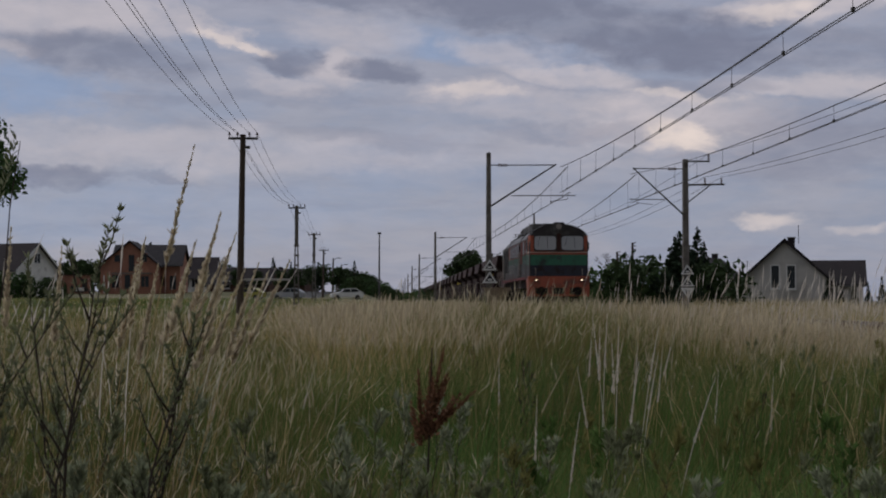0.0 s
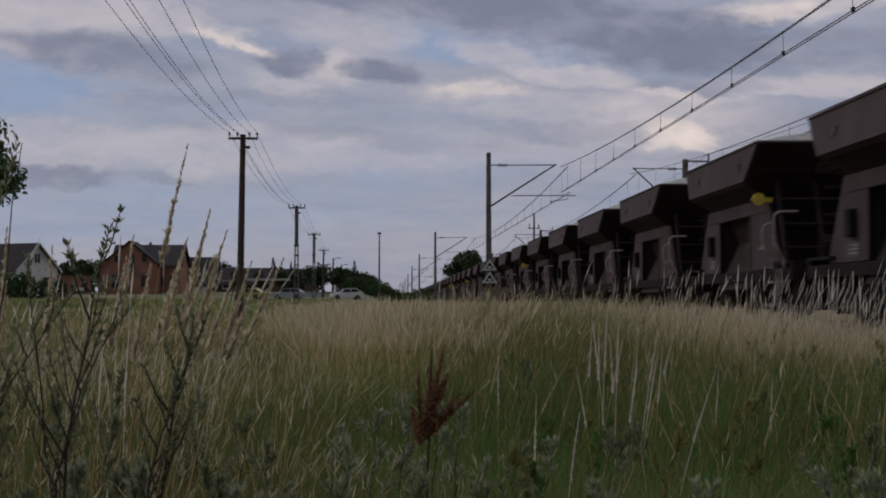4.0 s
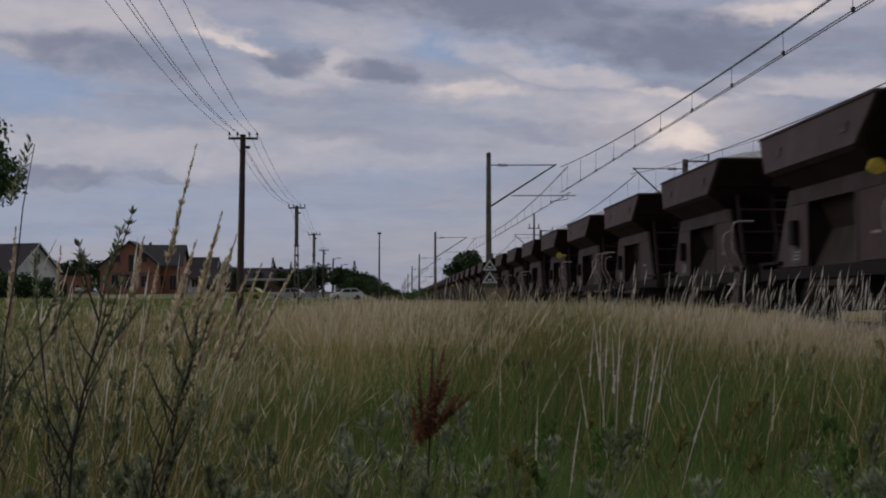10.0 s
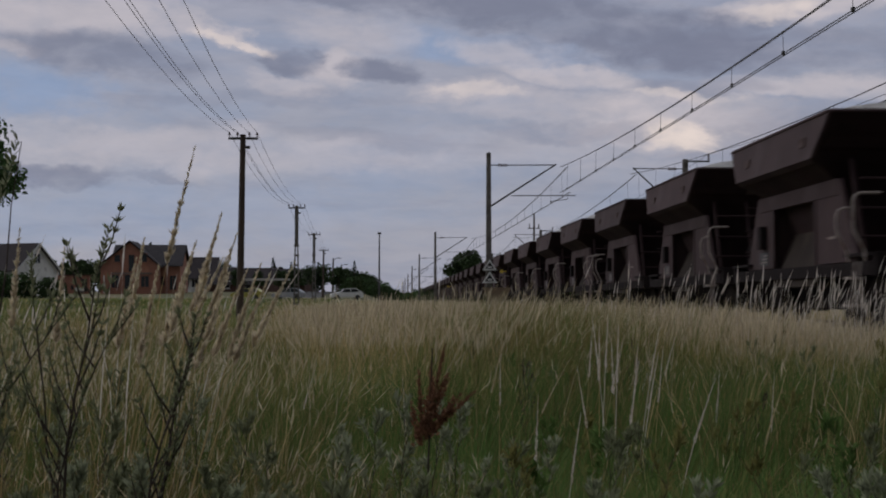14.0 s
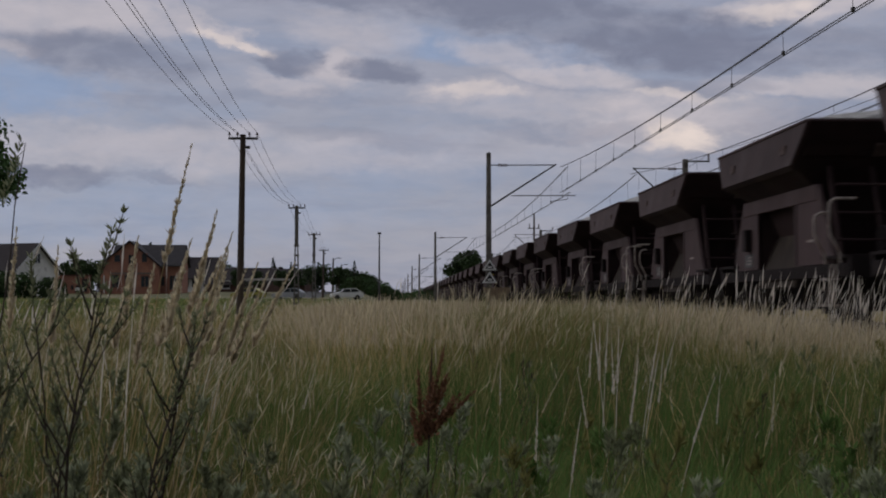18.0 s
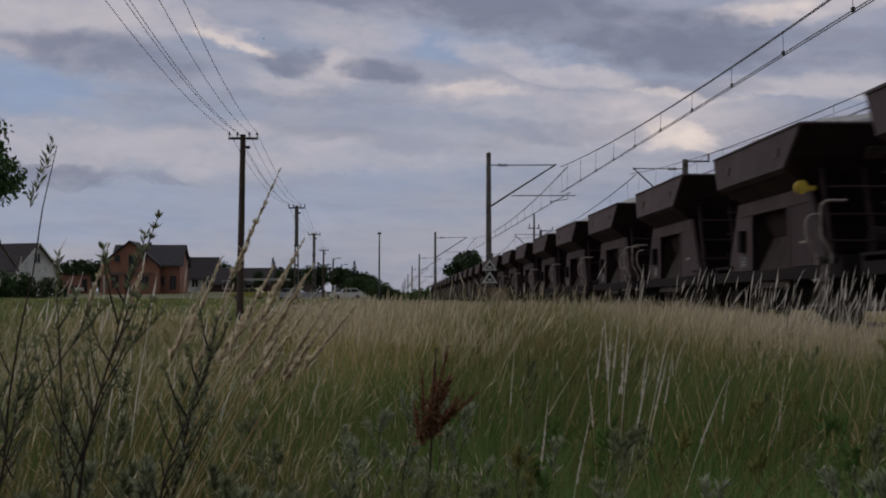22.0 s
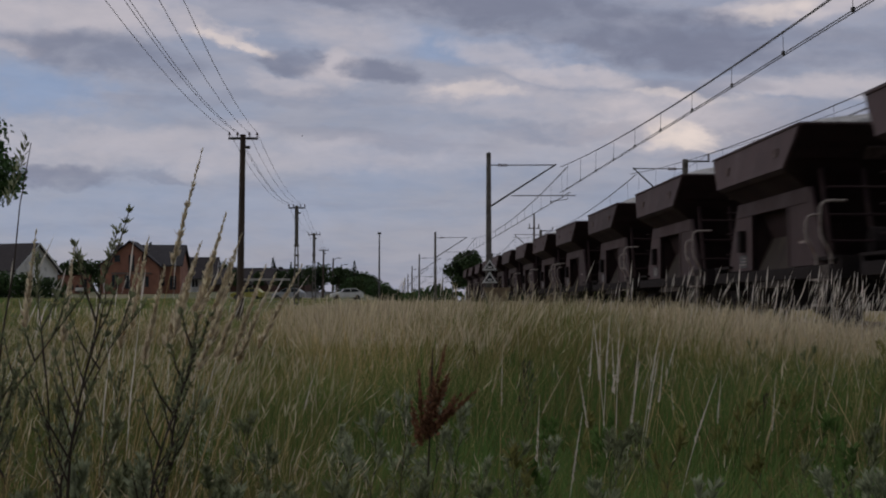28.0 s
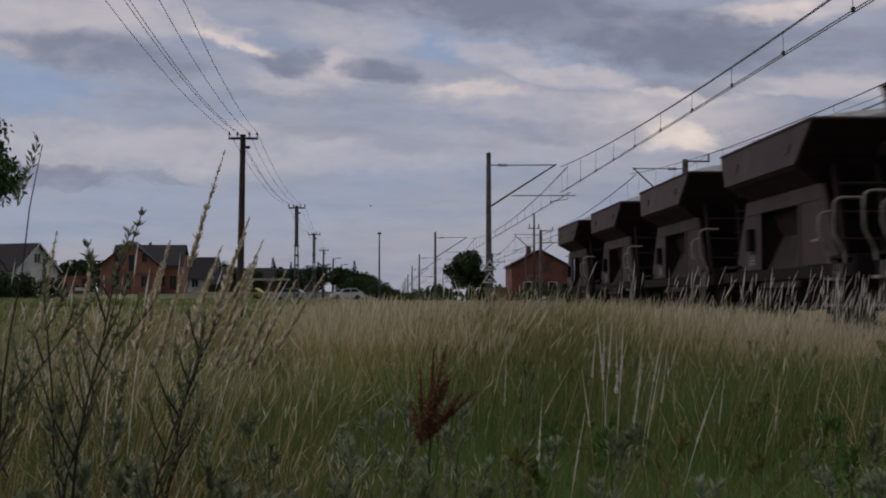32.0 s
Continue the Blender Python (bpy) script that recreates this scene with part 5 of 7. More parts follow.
def place_tree(name, parts, x, y, label, group, scale=1.0, rz=0.0, category="tree", z=None):
    t = thing(name, x, y, ground_z(x, y) if z is None else z, label, category, group, rz=rz)
    for nm, me in zip(("trunk", "crown"), parts):
        o = new(nm, me)
        o.parent = t
        o.matrix_basis = Matrix.Diagonal((scale, scale, scale, 1))
    return t


def bush_parts(w, h, seed, count=900, material=None):
    rnd = random.Random(seed)
    bm = B()
    lumps = []
    for i in range(7):
        a = i * 2.4
        tip = (w * 0.35 * math.cos(a), w * 0.35 * math.sin(a), h * rnd.uniform(0.45, 0.8))
        rod(bm, (0, 0, -0.2), tip, 0.05, 0.015, 5)
        lumps.append((*tip, w * rnd.uniform(0.2, 0.34)))
        lumps.append((tip[0] * 1.2, tip[1] * 1.2, h * 0.25, w * rnd.uniform(0.2, 0.3)))
    return mesh_of("stems", bm, M_BARK), leaf_cloud("crown", lumps, count, 0.2, material or M_HEDGE, seed, 0.9)


def build_trees():
    broad = [tree_parts(7.0, 3.0, 11), tree_parts(7.0, 2.6, 12), tree_parts(7.0, 3.4, 13)]
    conif = [conifer_parts(8.0, 2.4, 21), conifer_parts(8.0, 1.8, 22), conifer_parts(8.0, 4.6, 23, 7000)]
    bush = [bush_parts(3.0, 2.4, 31), bush_parts(3.4, 2.6, 32, material=M_LEAF), bush_parts(2.6, 2.8, 33, material=M_LEAF)]
    rnd = random.Random(5)
    dark = "dark green leafy tree beyond the meadow"
    for i in range(13):
        x = -8.5 + i * 1.0
        place_tree("verge_bush", bush[i % 3], x, 262 + rnd.uniform(-6, 6), "low dark bush along the road verge", "verge bushes", rnd.uniform(0.9, 1.2), rnd.uniform(0, 360), "bush")
    # left: round the white house and in gaps between the houses
    for x, y, s in ((-57.5, 205, 0.45), (-54.6, 203, 0.5), (-52.2, 204, 0.5), (-49.6, 205, 0.42), (-47.0, 206, 0.36)):
        place_tree("garden_bush", bush[rnd.randrange(3)], x, y, "dark green garden bush by a white house", "garden bushes", 2.6 * s + 0.2, rnd.uniform(0, 360), "bush")
    for i in range(11):
        place_tree("far_tree", broad[i % 3], -70 + i * 1.6 + rnd.uniform(-0.6, 0.6), 282 + rnd.uniform(-8, 8), dark, "far wood edge", rnd.uniform(0.8, 1.0), rnd.uniform(0, 360))
    for i in range(6):
        place_tree("far_tree", broad[i % 3], -50 + i * 3.2 + rnd.uniform(-1, 1), 288 + rnd.uniform(-8, 8), dark, "far wood edge", rnd.uniform(0.75, 1.05), rnd.uniform(0, 360))
    place_tree("conifer", conif[1], -43.0, 262, "small dark conifer behind the brick house", "conifers", 1.12, 0)
    place_tree("conifer", conif[0], -21.2, 262, "dark spruce behind low roofs", "conifers", 0.80, 40)
    place_tree("conifer", conif[1], -16.2, 235, "dark spruce beside a pole", "conifers", 0.62, 90)
    place_tree("conifer", conif[1], -11.9, 235, "narrow dark conifer beside a pole", "conifers", 0.62, 10)
    for x, y, s in ((-24.5, 232, 0.55), (-21.5, 236, 0.5), (-17.5, 232, 0.5), (-15.0, 228, 0.6), (-13.2, 240, 0.62), (-11.2, 236, 0.65), (-8.8, 240, 0.6), (-9.5, 250, 0.62)):
        place_tree("roadside_tree", broad[rnd.randrange(3)], x, y, dark, "roadside trees", s, rnd.uniform(0, 360))
    for i in range(14):
        x = -9.0 + i * 0.75
        place_tree("roadside_tree", broad[i % 3], x * 1.1, 300 + rnd.uniform(-12, 12), dark, "roadside trees", rnd.uniform(0.5, 0.75) * (1.0 if i < 9 else 0.7), rnd.uniform(0, 360))
    place_tree("conifer", conif[0], -7.4, 285, "dark spruce on the roadside", "conifers", 0.8, 0)
    # willow-like tree at the meadow's edge, only its outer leaves in view
    wil = tree_parts(12.4, 4.4, 61, 6000, 0.20, M_HEDGE, 0.58)
    place_tree("willow_tree", wil, -25.9, 88, "green willow at the edge of the meadow", "", 1.0, 0, z=0.6)
    # middle: round tree and scrub beyond the crossing
    rt = tree_parts(8.6, 3.1, 41, 4200, 0.30)
    place_tree("round_tree", rt, 10.5, 205, "round dark green tree beside the railway", "", 1.0, 30, z=0.4)
    for x, y, s in ((3.6, 250, 1.0), (5.0, 262, 1.2), (6.6, 240, 1.0), (12.2, 208, 1.2), (14.6, 200, 1.2), (16.3, 186, 1.1), (19.2, 182, 1.15), (21.6, 181, 1.2), (23.3, 180, 1.3), (2.2, 300, 1.1), (1.2, 330, 1.2)):
        place_tree("scrub_bush", bush[rnd.randrange(3)], x, y, "dark scrub bush near the tracks", "scrub bushes", s, rnd.uniform(0, 360), "bush", z=0.4)
    for x, y, s in ((13.6, 225, 0.6), (22.5, 215, 0.7), (24.5, 205, 0.65)):
        place_tree("conifer", conif[rnd.randrange(2)], x, y, "small dark conifer near a brick house", "conifers", s, 0, z=0.4)
    # right: hedge and spruces before the grey house
    for i in range(6):
        x = 17.4 + i * 1.75
        place_tree("hedge_bush", bush[(i * 2) % 3], x, 118 + rnd.uniform(-2, 2), "dense green hedge bush beyond the railway", "hedge beyond the railway", rnd.uniform(1.45, 1.8), rnd.uniform(0, 360), "bush", z=0.3)
    for x, y, s in ((23.2, 120, 0.75), (24.6, 118, 0.85), (26.0, 122, 0.72), (22.0, 124, 0.58)):
        place_tree("spruce", conif[rnd.randrange(2)], x, y, "tall dark spruce beyond the railway", "spruces beyond the railway", s, rnd.uniform(0, 360), z=0.5)
    place_tree("spruce", conif[2], 22.9, 116.5, "tall dark spruce beyond the railway", "spruces beyond the railway", 0.80, 50, z=0.4)
    for i in range(5):
        place_tree("dwarf_conifer", conif[1], 35.6 + i * 1.15, 119.5, "small pointed garden conifer by the house", "garden conifers", rnd.uniform(0.26, 0.34), i * 50, z=0.6)
    for x, y, s in ((37.5, 165, 1.1), (40.5, 170, 1.2), (55.5, 140, 1.5), (58.5, 138, 1.6)):
        place_tree("scrub_bush", bush[rnd.randrange(3)], x, y, "dark bush behind the houses", "scrub bushes", s, rnd.uniform(0, 360), "bush", z=0.5)
    # a bare dead tree above the hedge
    bm = B()
    rr = random.Random(9)
    def limb(p, d, L, r, n):
        q = p + d * L
        rod(bm, p, q, r, r * 0.6, 5)
        if n:
            for _ in range(3):
                limb(q, (d + Vector((rr.uniform(-.8, .8), rr.uniform(-.8, .8), rr.uniform(-0.2, .5)))).normalized(), L * 0.66, r * 0.6, n - 1)
    limb(Vector((0, 0, 0)), Vector((0, 0, 1)), 2.1, 0.09, 4)
    t = thing("bare_tree", 19.4, 128, 0.4, "leafless grey tree above the hedge", "tree")
    part("bare_crown", bm, M_BARK, t)
    # far belt of woods closing the horizon all round
    r = np.random.RandomState(3)
    lumps = []
    for k in range(420):
        a = r.uniform(0, math.tau)
        if abs((a - math.pi / 2 + math.pi) % math.tau - math.pi) < 0.03:
            continue
        R = r.uniform(480, 900)
        lumps.append((R * math.cos(a), R * math.sin(a), 3.5, r.uniform(4, 8)))
    me = leaf_cloud("far_woods", lumps, 26000, 2.0, M_LEAF, 8, 0.55)
    tagged(new("far_woods", me), "dark belt of distant woods", "woods", kind="stuff")


build_trees()


# ---- parked cars, signs and the road ----
def build_car(name, x, y, z, rz, paint, label):
    c = thing(name, x, y, z, label, "car", "cars beside the road", rz=rz)
    side = [(-2.1, 0.28), (2.05, 0.28), (2.12, 0.62), (1.95, 0.80), (1.05, 0.92), (0.35, 1.42), (-1.15, 1.46), (-1.85, 1.0), (-2.12, 0.92)]
    bm = prism(B(), side, "y", -0.86, 0.86)
    bmesh.ops.bevel(bm, geom=bm.edges[:], offset=0.06, segments=2, affect="EDGES")
    part("body", bm, paint, c, smooth=False)
    for s in (-1, 1):
        g = prism(B(), [(0.92, 0.95), (0.36, 1.36), (-0.35, 1.39), (-0.35, 0.95)], "y", s * 0.862, s * 0.872)
        part("side_window", g, M_GLASS, c)
        g = prism(B(), [(-0.45, 0.95), (-0.45, 1.39), (-1.12, 1.39), (-1.62, 1.02)], "y", s * 0.862, s * 0.872)
        part("side_window", g, M_GLASS, c)
        for px in (-1.3, 1.32):
            w = part("wheel", rod(B(), (px, s * 0.66, 0.31), (px, s * 0.88, 0.31), 0.31, 0.31, 20), M_RUBBER, c)
            part("rim", rod(B(), (px, s * 0.87, 0.31), (px, s * 0.895, 0.31), 0.19, 0.19, 14), M_GALV, w)
        part("headlight", box(B(), 2.02, 2.10, s * 0.62 - 0.16, s * 0.62 + 0.16, 0.62, 0.76, 0.02), M_LENS, c)
    g = B()
    v = [g.verts.new(p) for p in ((1.02, -0.7, 0.96), (1.02, 0.7, 0.96), (0.40, 0.6, 1.40), (0.40, -0.6, 1.40))]
    g.faces.new(v)
    bmesh.ops.solidify(g, geom=g.faces[:], thickness=0.02)
    part("windscreen", g, M_GLASS, c)
    return c


def build_roadside():
    build_car("silver_car", -13.4, 190, ground_z(-13.4, 190) + 0.06, 172, M_CARGREY, "silver hatchback parked beyond the meadow grass")
    build_car("white_car", -6.0, 192, ground_z(-6, 192) + 0.1, 190, M_CARWHITE, "white car parked beyond the meadow grass")
    build_car("yellow_car", -18.2, 186, ground_z(-18.2, 186) + 0.05, 165, M_CARYELLOW, "yellow-green car parked beside the road")
    build_car("far_car", 19.6, 178, 0.3, 10, M_CARGREY, "grey car waiting beyond the railway crossing")
    # signal post with crossarm on the far side
    p = thing("signal_post", 16.6, 172, 0.2, "dark signal post with a crossarm and insulators", "signal post")
    part("post", rod(B(), (0, 0, -0.2), (0, 0, 11.3), 0.16, 0.09, 10), M_POLE, p)
    part("crossarm", box(B(), -0.75, 0.75, -0.05, 0.05, 9.5, 9.6), M_GALV, p)
    for s in (-0.55, 0.55):
        part("insulator", rod(B(), (s, 0, 9.6), (s, 0, 10.1), 0.07, 0.05, 8), M_INSUL, p)
    part("arm", tube(B(), [(0, 0, 7.4), (-0.8, 0, 7.4)], 0.04, 5), M_GALV, p)
    q = thing("sign_post", 15.6, 172, 0.2, "pale slender post with warning boards at the crossing", "sign post")
    part("post", rod(B(), (0, 0, -0.2), (0, 0, 6.6), 0.1, 0.07, 8), M_CONCRETE, q)
    for s in (0.6, 1.6):
        fr = B()
        for x0, x1, z0, z1 in ((s - .4, s + .4, 3.95, 4.05), (s - .4, s + .4, 3.3, 3.4), (s - .4, s - .3, 3.3, 4.05), (s + .3, s + .4, 3.3, 4.05)):
            box(fr, x0, x1, -0.05, 0.0, z0, z1)
        part("board_frame", fr, M_CONTAINER, q, "pale square board frame")
    part("board_arm", tube(B(), [(0, 0, 3.7), (1.6, 0, 3.7)], 0.03, 5), M_GALV, q)
    # utility poles over the hedge
    for x, y, t in ((21.0, 128, 5.9), (20.1, 131, 5.2)):
        u = thing("hedge_pole", x, y, 0.4, "dark wooden pole behind the hedge", "utility pole", "poles behind the hedge")
        part("shaft", rod(B(), (0, 0, 0), (0, 0, t), 0.13, 0.1, 8), M_POLE, u)
        for k in range(3):
            part("insulator", rod(B(), (0.12, 0, t - 0.3 * k), (0.3, 0, t - 0.3 * k), 0.05, 0.05, 6), M_INSUL, u)
    a = thing("tv_aerial", 31.6, 130, 0.4, "thin television aerial on a mast", "aerial")
    part("pole", tube(B(), [(0, 0, 0), (0, 0, 4.4)], 0.03, 5), M_GALV, a)
    for k in range(3):
        part("element", tube(B(), [(-0.4, 0, 3.9 + 0.2 * k), (0.4, 0, 3.9 + 0.2 * k)], 0.015, 4), M_GALV, a)
    # tan trough by the mast
    t = thing("tan_trough", 4.75, 67.0, ground_z(4.75, 67), "tan tapered trough beside the catenary mast", "trough")
    bm = B()
    lo = [bm.verts.new((sx * 0.3, sy * 0.25, 0.9)) for sx, sy in ((-1, -1), (1, -1), (1, 1), (-1, 1))]
    hi = [bm.verts.new((sx * 0.62, sy * 0.4, 1.75)) for sx, sy in ((-1, -1), (1, -1), (1, 1), (-1, 1))]
    for i in range(4):
        bm.faces.new((lo[i], lo[(i + 1) % 4], hi[(i + 1) % 4], hi[i]))
    bm.faces.new(lo[::-1])
    bmesh.ops.solidify(bm, geom=bm.faces[:], thickness=0.03)
    part("trough_body", bm, M_CONTAINER, t)
    for s in (-1, 1):
        part("leg", box(B(), s * 0.2 - 0.04, s * 0.2 + 0.04, -0.05, 0.05, -0.2, 0.92), M_CONTAINER, t)
    me = B()
    xs = [-17 + i * 1.0 for i in range(6)]
    ys = [160 + i * 5.0 for i in range(30)]
    g = [[me.verts.new((x + (y - 160) * 0.03, y, ground_z(x, y) + 0.04)) for x in xs] for y in ys]
    for j in range(len(ys) - 1):
        for i in range(5):
            me.faces.new((g[j][i], g[j][i + 1], g[j + 1][i + 1], g[j + 1][i]))
    tagged(part("road", me, M_ASPHALT), "narrow asphalt road beyond the meadow", "road", kind="structure")


build_roadside()


# ---- grass ----
GUST_T = [0, 0.5, 1, 1.5, 2, 2.5, 3, 3.5, 4.5, 5.5, 6, 6.5, 7, 7.5, 8, 8.5, 9, 9.5, 10, 10.5, 11, 11.5, 12, 12.5, 13, 13.5, 14, 14.5,
          15.5, 16.5, 17, 17.5, 18, 18.5, 19, 19.5, 20, 20.5, 21, 21.5, 22, 22.5, 23, 23.5, 24, 24.5, 25, 25.5, 26.5, 27.5, 28, 28.5, 29, 29.5, 30, 30.5, 31, 31.5, 32]
GUST = [313, 308, 328, 376, 336, 328, 340, 292, 310, 312, 355, 484, 500, 416, 490, 500, 492, 452, 328, 470, 420, 404, 470, 396, 270, 388, 322, 280,
        330, 364, 360, 308, 324, 280, 257, 300, 268, 332, 368, 468, 500, 504, 487, 380, 360, 352, 500, 520, 470, 424, 344, 351, 303, 318, 324, 393, 393, 414, 398]


def gust(t):
    """Strength of the wind, about 0 in a lull and 1 in a gust."""
    return float(np.interp(t, GUST_T, GUST) - 300.0) / 200.0


def blades(n, sx, sy, h, spread, width, lean, mats, weights, seed, heads=0.0, head_len=0.14, head_w=0.011, head_mat=None):
    """One patch of grass: n bent blades (a pair of quads narrowing to a tip), some with plumes."""
    r = np.random.RandomState(seed)
    # blades stand in tufts that open outwards; a third stand by themselves
    nt = max(6, n // 34)
    k, a = np.sqrt(r.uniform(0, 1, nt)), r.uniform(0, math.tau, nt)
    tx, ty, th, tk = k * np.cos(a) * sx, k * np.sin(a) * sy, r.uniform(0.72, 1.06, nt), r.choice(len(mats), nt, p=weights)
    pick = r.randint(0, nt, n)
    alone = r.uniform(0, 1, n) < 0.34
    k, a = np.sqrt(r.uniform(0, 1, n)), r.uniform(0, math.tau, n)
    ox, oy = r.normal(0, 0.045 * sx, n), r.normal(0, 0.045 * sx, n)
    x = np.where(alone, k * np.cos(a) * sx, tx[pick] + ox)
    y = np.where(alone, k * np.sin(a) * sy, ty[pick] + oy)
    hh = h * np.clip(r.normal(1 - spread, spread, n), 0.25, 1.02) * np.where(alone, 1.0, th[pick])
    kind = np.where(r.uniform(0, 1, n) < 0.45, r.choice(len(mats), n, p=weights), tk[pick])
    ang = r.uniform(0, math.tau, n)
    ln = (r.normal(0.06, 0.13, n) + np.where(alone, 0, ox / (0.045 * sx) * 0.13)) * lean
    dirx = ln
    diry = (r.normal(0, 0.12, n) + np.where(alone, 0, oy / (0.045 * sx) * 0.13)) * lean
    wv = width * r.uniform(0.6, 1.4, n)
    cx, cy = np.cos(ang) * wv, np.sin(ang) * wv
    def lvl(t, wk):
        bx = x + dirx * hh * t * t
        by = y + diry * hh * t * t
        bz = hh * t - 0.12 * (1 - t)
        return np.stack([bx - cx * wk, by - cy * wk, bz], 1), np.stack([bx + cx * wk, by + cy * wk, bz], 1)
    a0, b0 = lvl(0, 0.8)
    a1, b1 = lvl(0.55, 0.8)
    a2, b2 = lvl(1.0, 0.0)
    verts = np.stack([a0, b0, a1, b1, a2], 1).reshape(-1, 3)
    base = (np.arange(n) * 5)[:, None]
    faces = (base + np.array([0, 1, 3, 2])).tolist() + (base + np.array([2, 3, 4])).tolist()
    idx = np.concatenate([kind, kind])
    if heads:
        pick = np.where((r.uniform(0, 1, n) < heads) & (hh > h * (1 - spread) * 0.9))[0]
        m = len(pick)
        tip = (a2[pick] + b2[pick]) / 2
        dv = np.stack([dirx[pick] * 1.6, diry[pick] * 1.6, np.ones(m)], 1)
        dv /= np.linalg.norm(dv, axis=1)[:, None]
        L = (head_len * r.uniform(0.6, 1.3, m))[:, None]
        hw = (head_w * r.uniform(0.6, 1.5, m))[:, None]
        extra, ef = [], []
        off = len(verts)
        for q in range(2):
            b = ang[pick] + q * 1.57
            s = np.stack([np.cos(b), np.sin(b), np.zeros(m)], 1) * hw
            p0, p1, p2 = tip - dv * L, tip - dv * L * 0.35, tip + dv * L * 0.35
            extra.append(np.stack([p0, p1 + s, p2, p1 - s], 1).reshape(-1, 3))
            ef.append(off + (np.arange(m) * 4)[:, None] + np.array([0, 1, 2, 3]))
            off += m * 4
        verts = np.concatenate([verts] + extra)
        for q in ef:
            faces += q.tolist()
        idx = np.concatenate([idx, np.full(2 * m, len(mats))])
        mats = list(mats) + [head_mat or G_HEAD]
    me = bpy.data.meshes.new("grass")
    me.from_pydata(verts.tolist(), [], faces)
    for mm in mats:
        me.materials.append(mm)
    me.polygons.foreach_set("material_index", idx.astype(np.int32))
    return me


SWAY = []      # (thing, rest pose, degrees in a gust, delay)


def patch(name, me, x, y, label, sway, rz, group, scale=(1, 1, 1)):
    ob = new(name, me)
    z = ground_z(x, y)
    ob.scale = scale
    rest = pose(x, y, z, 0, 0, rz)
    ob.matrix_basis = rest @ Matrix.Diagonal((*scale, 1))
    tagged(ob, label, "grass", group, "stuff")
    if sway:
        SWAY.append((ob, (x, y, z, rz), sway, 0.35 * math.sin(x * 0.6 + y * 0.23)))
    return ob


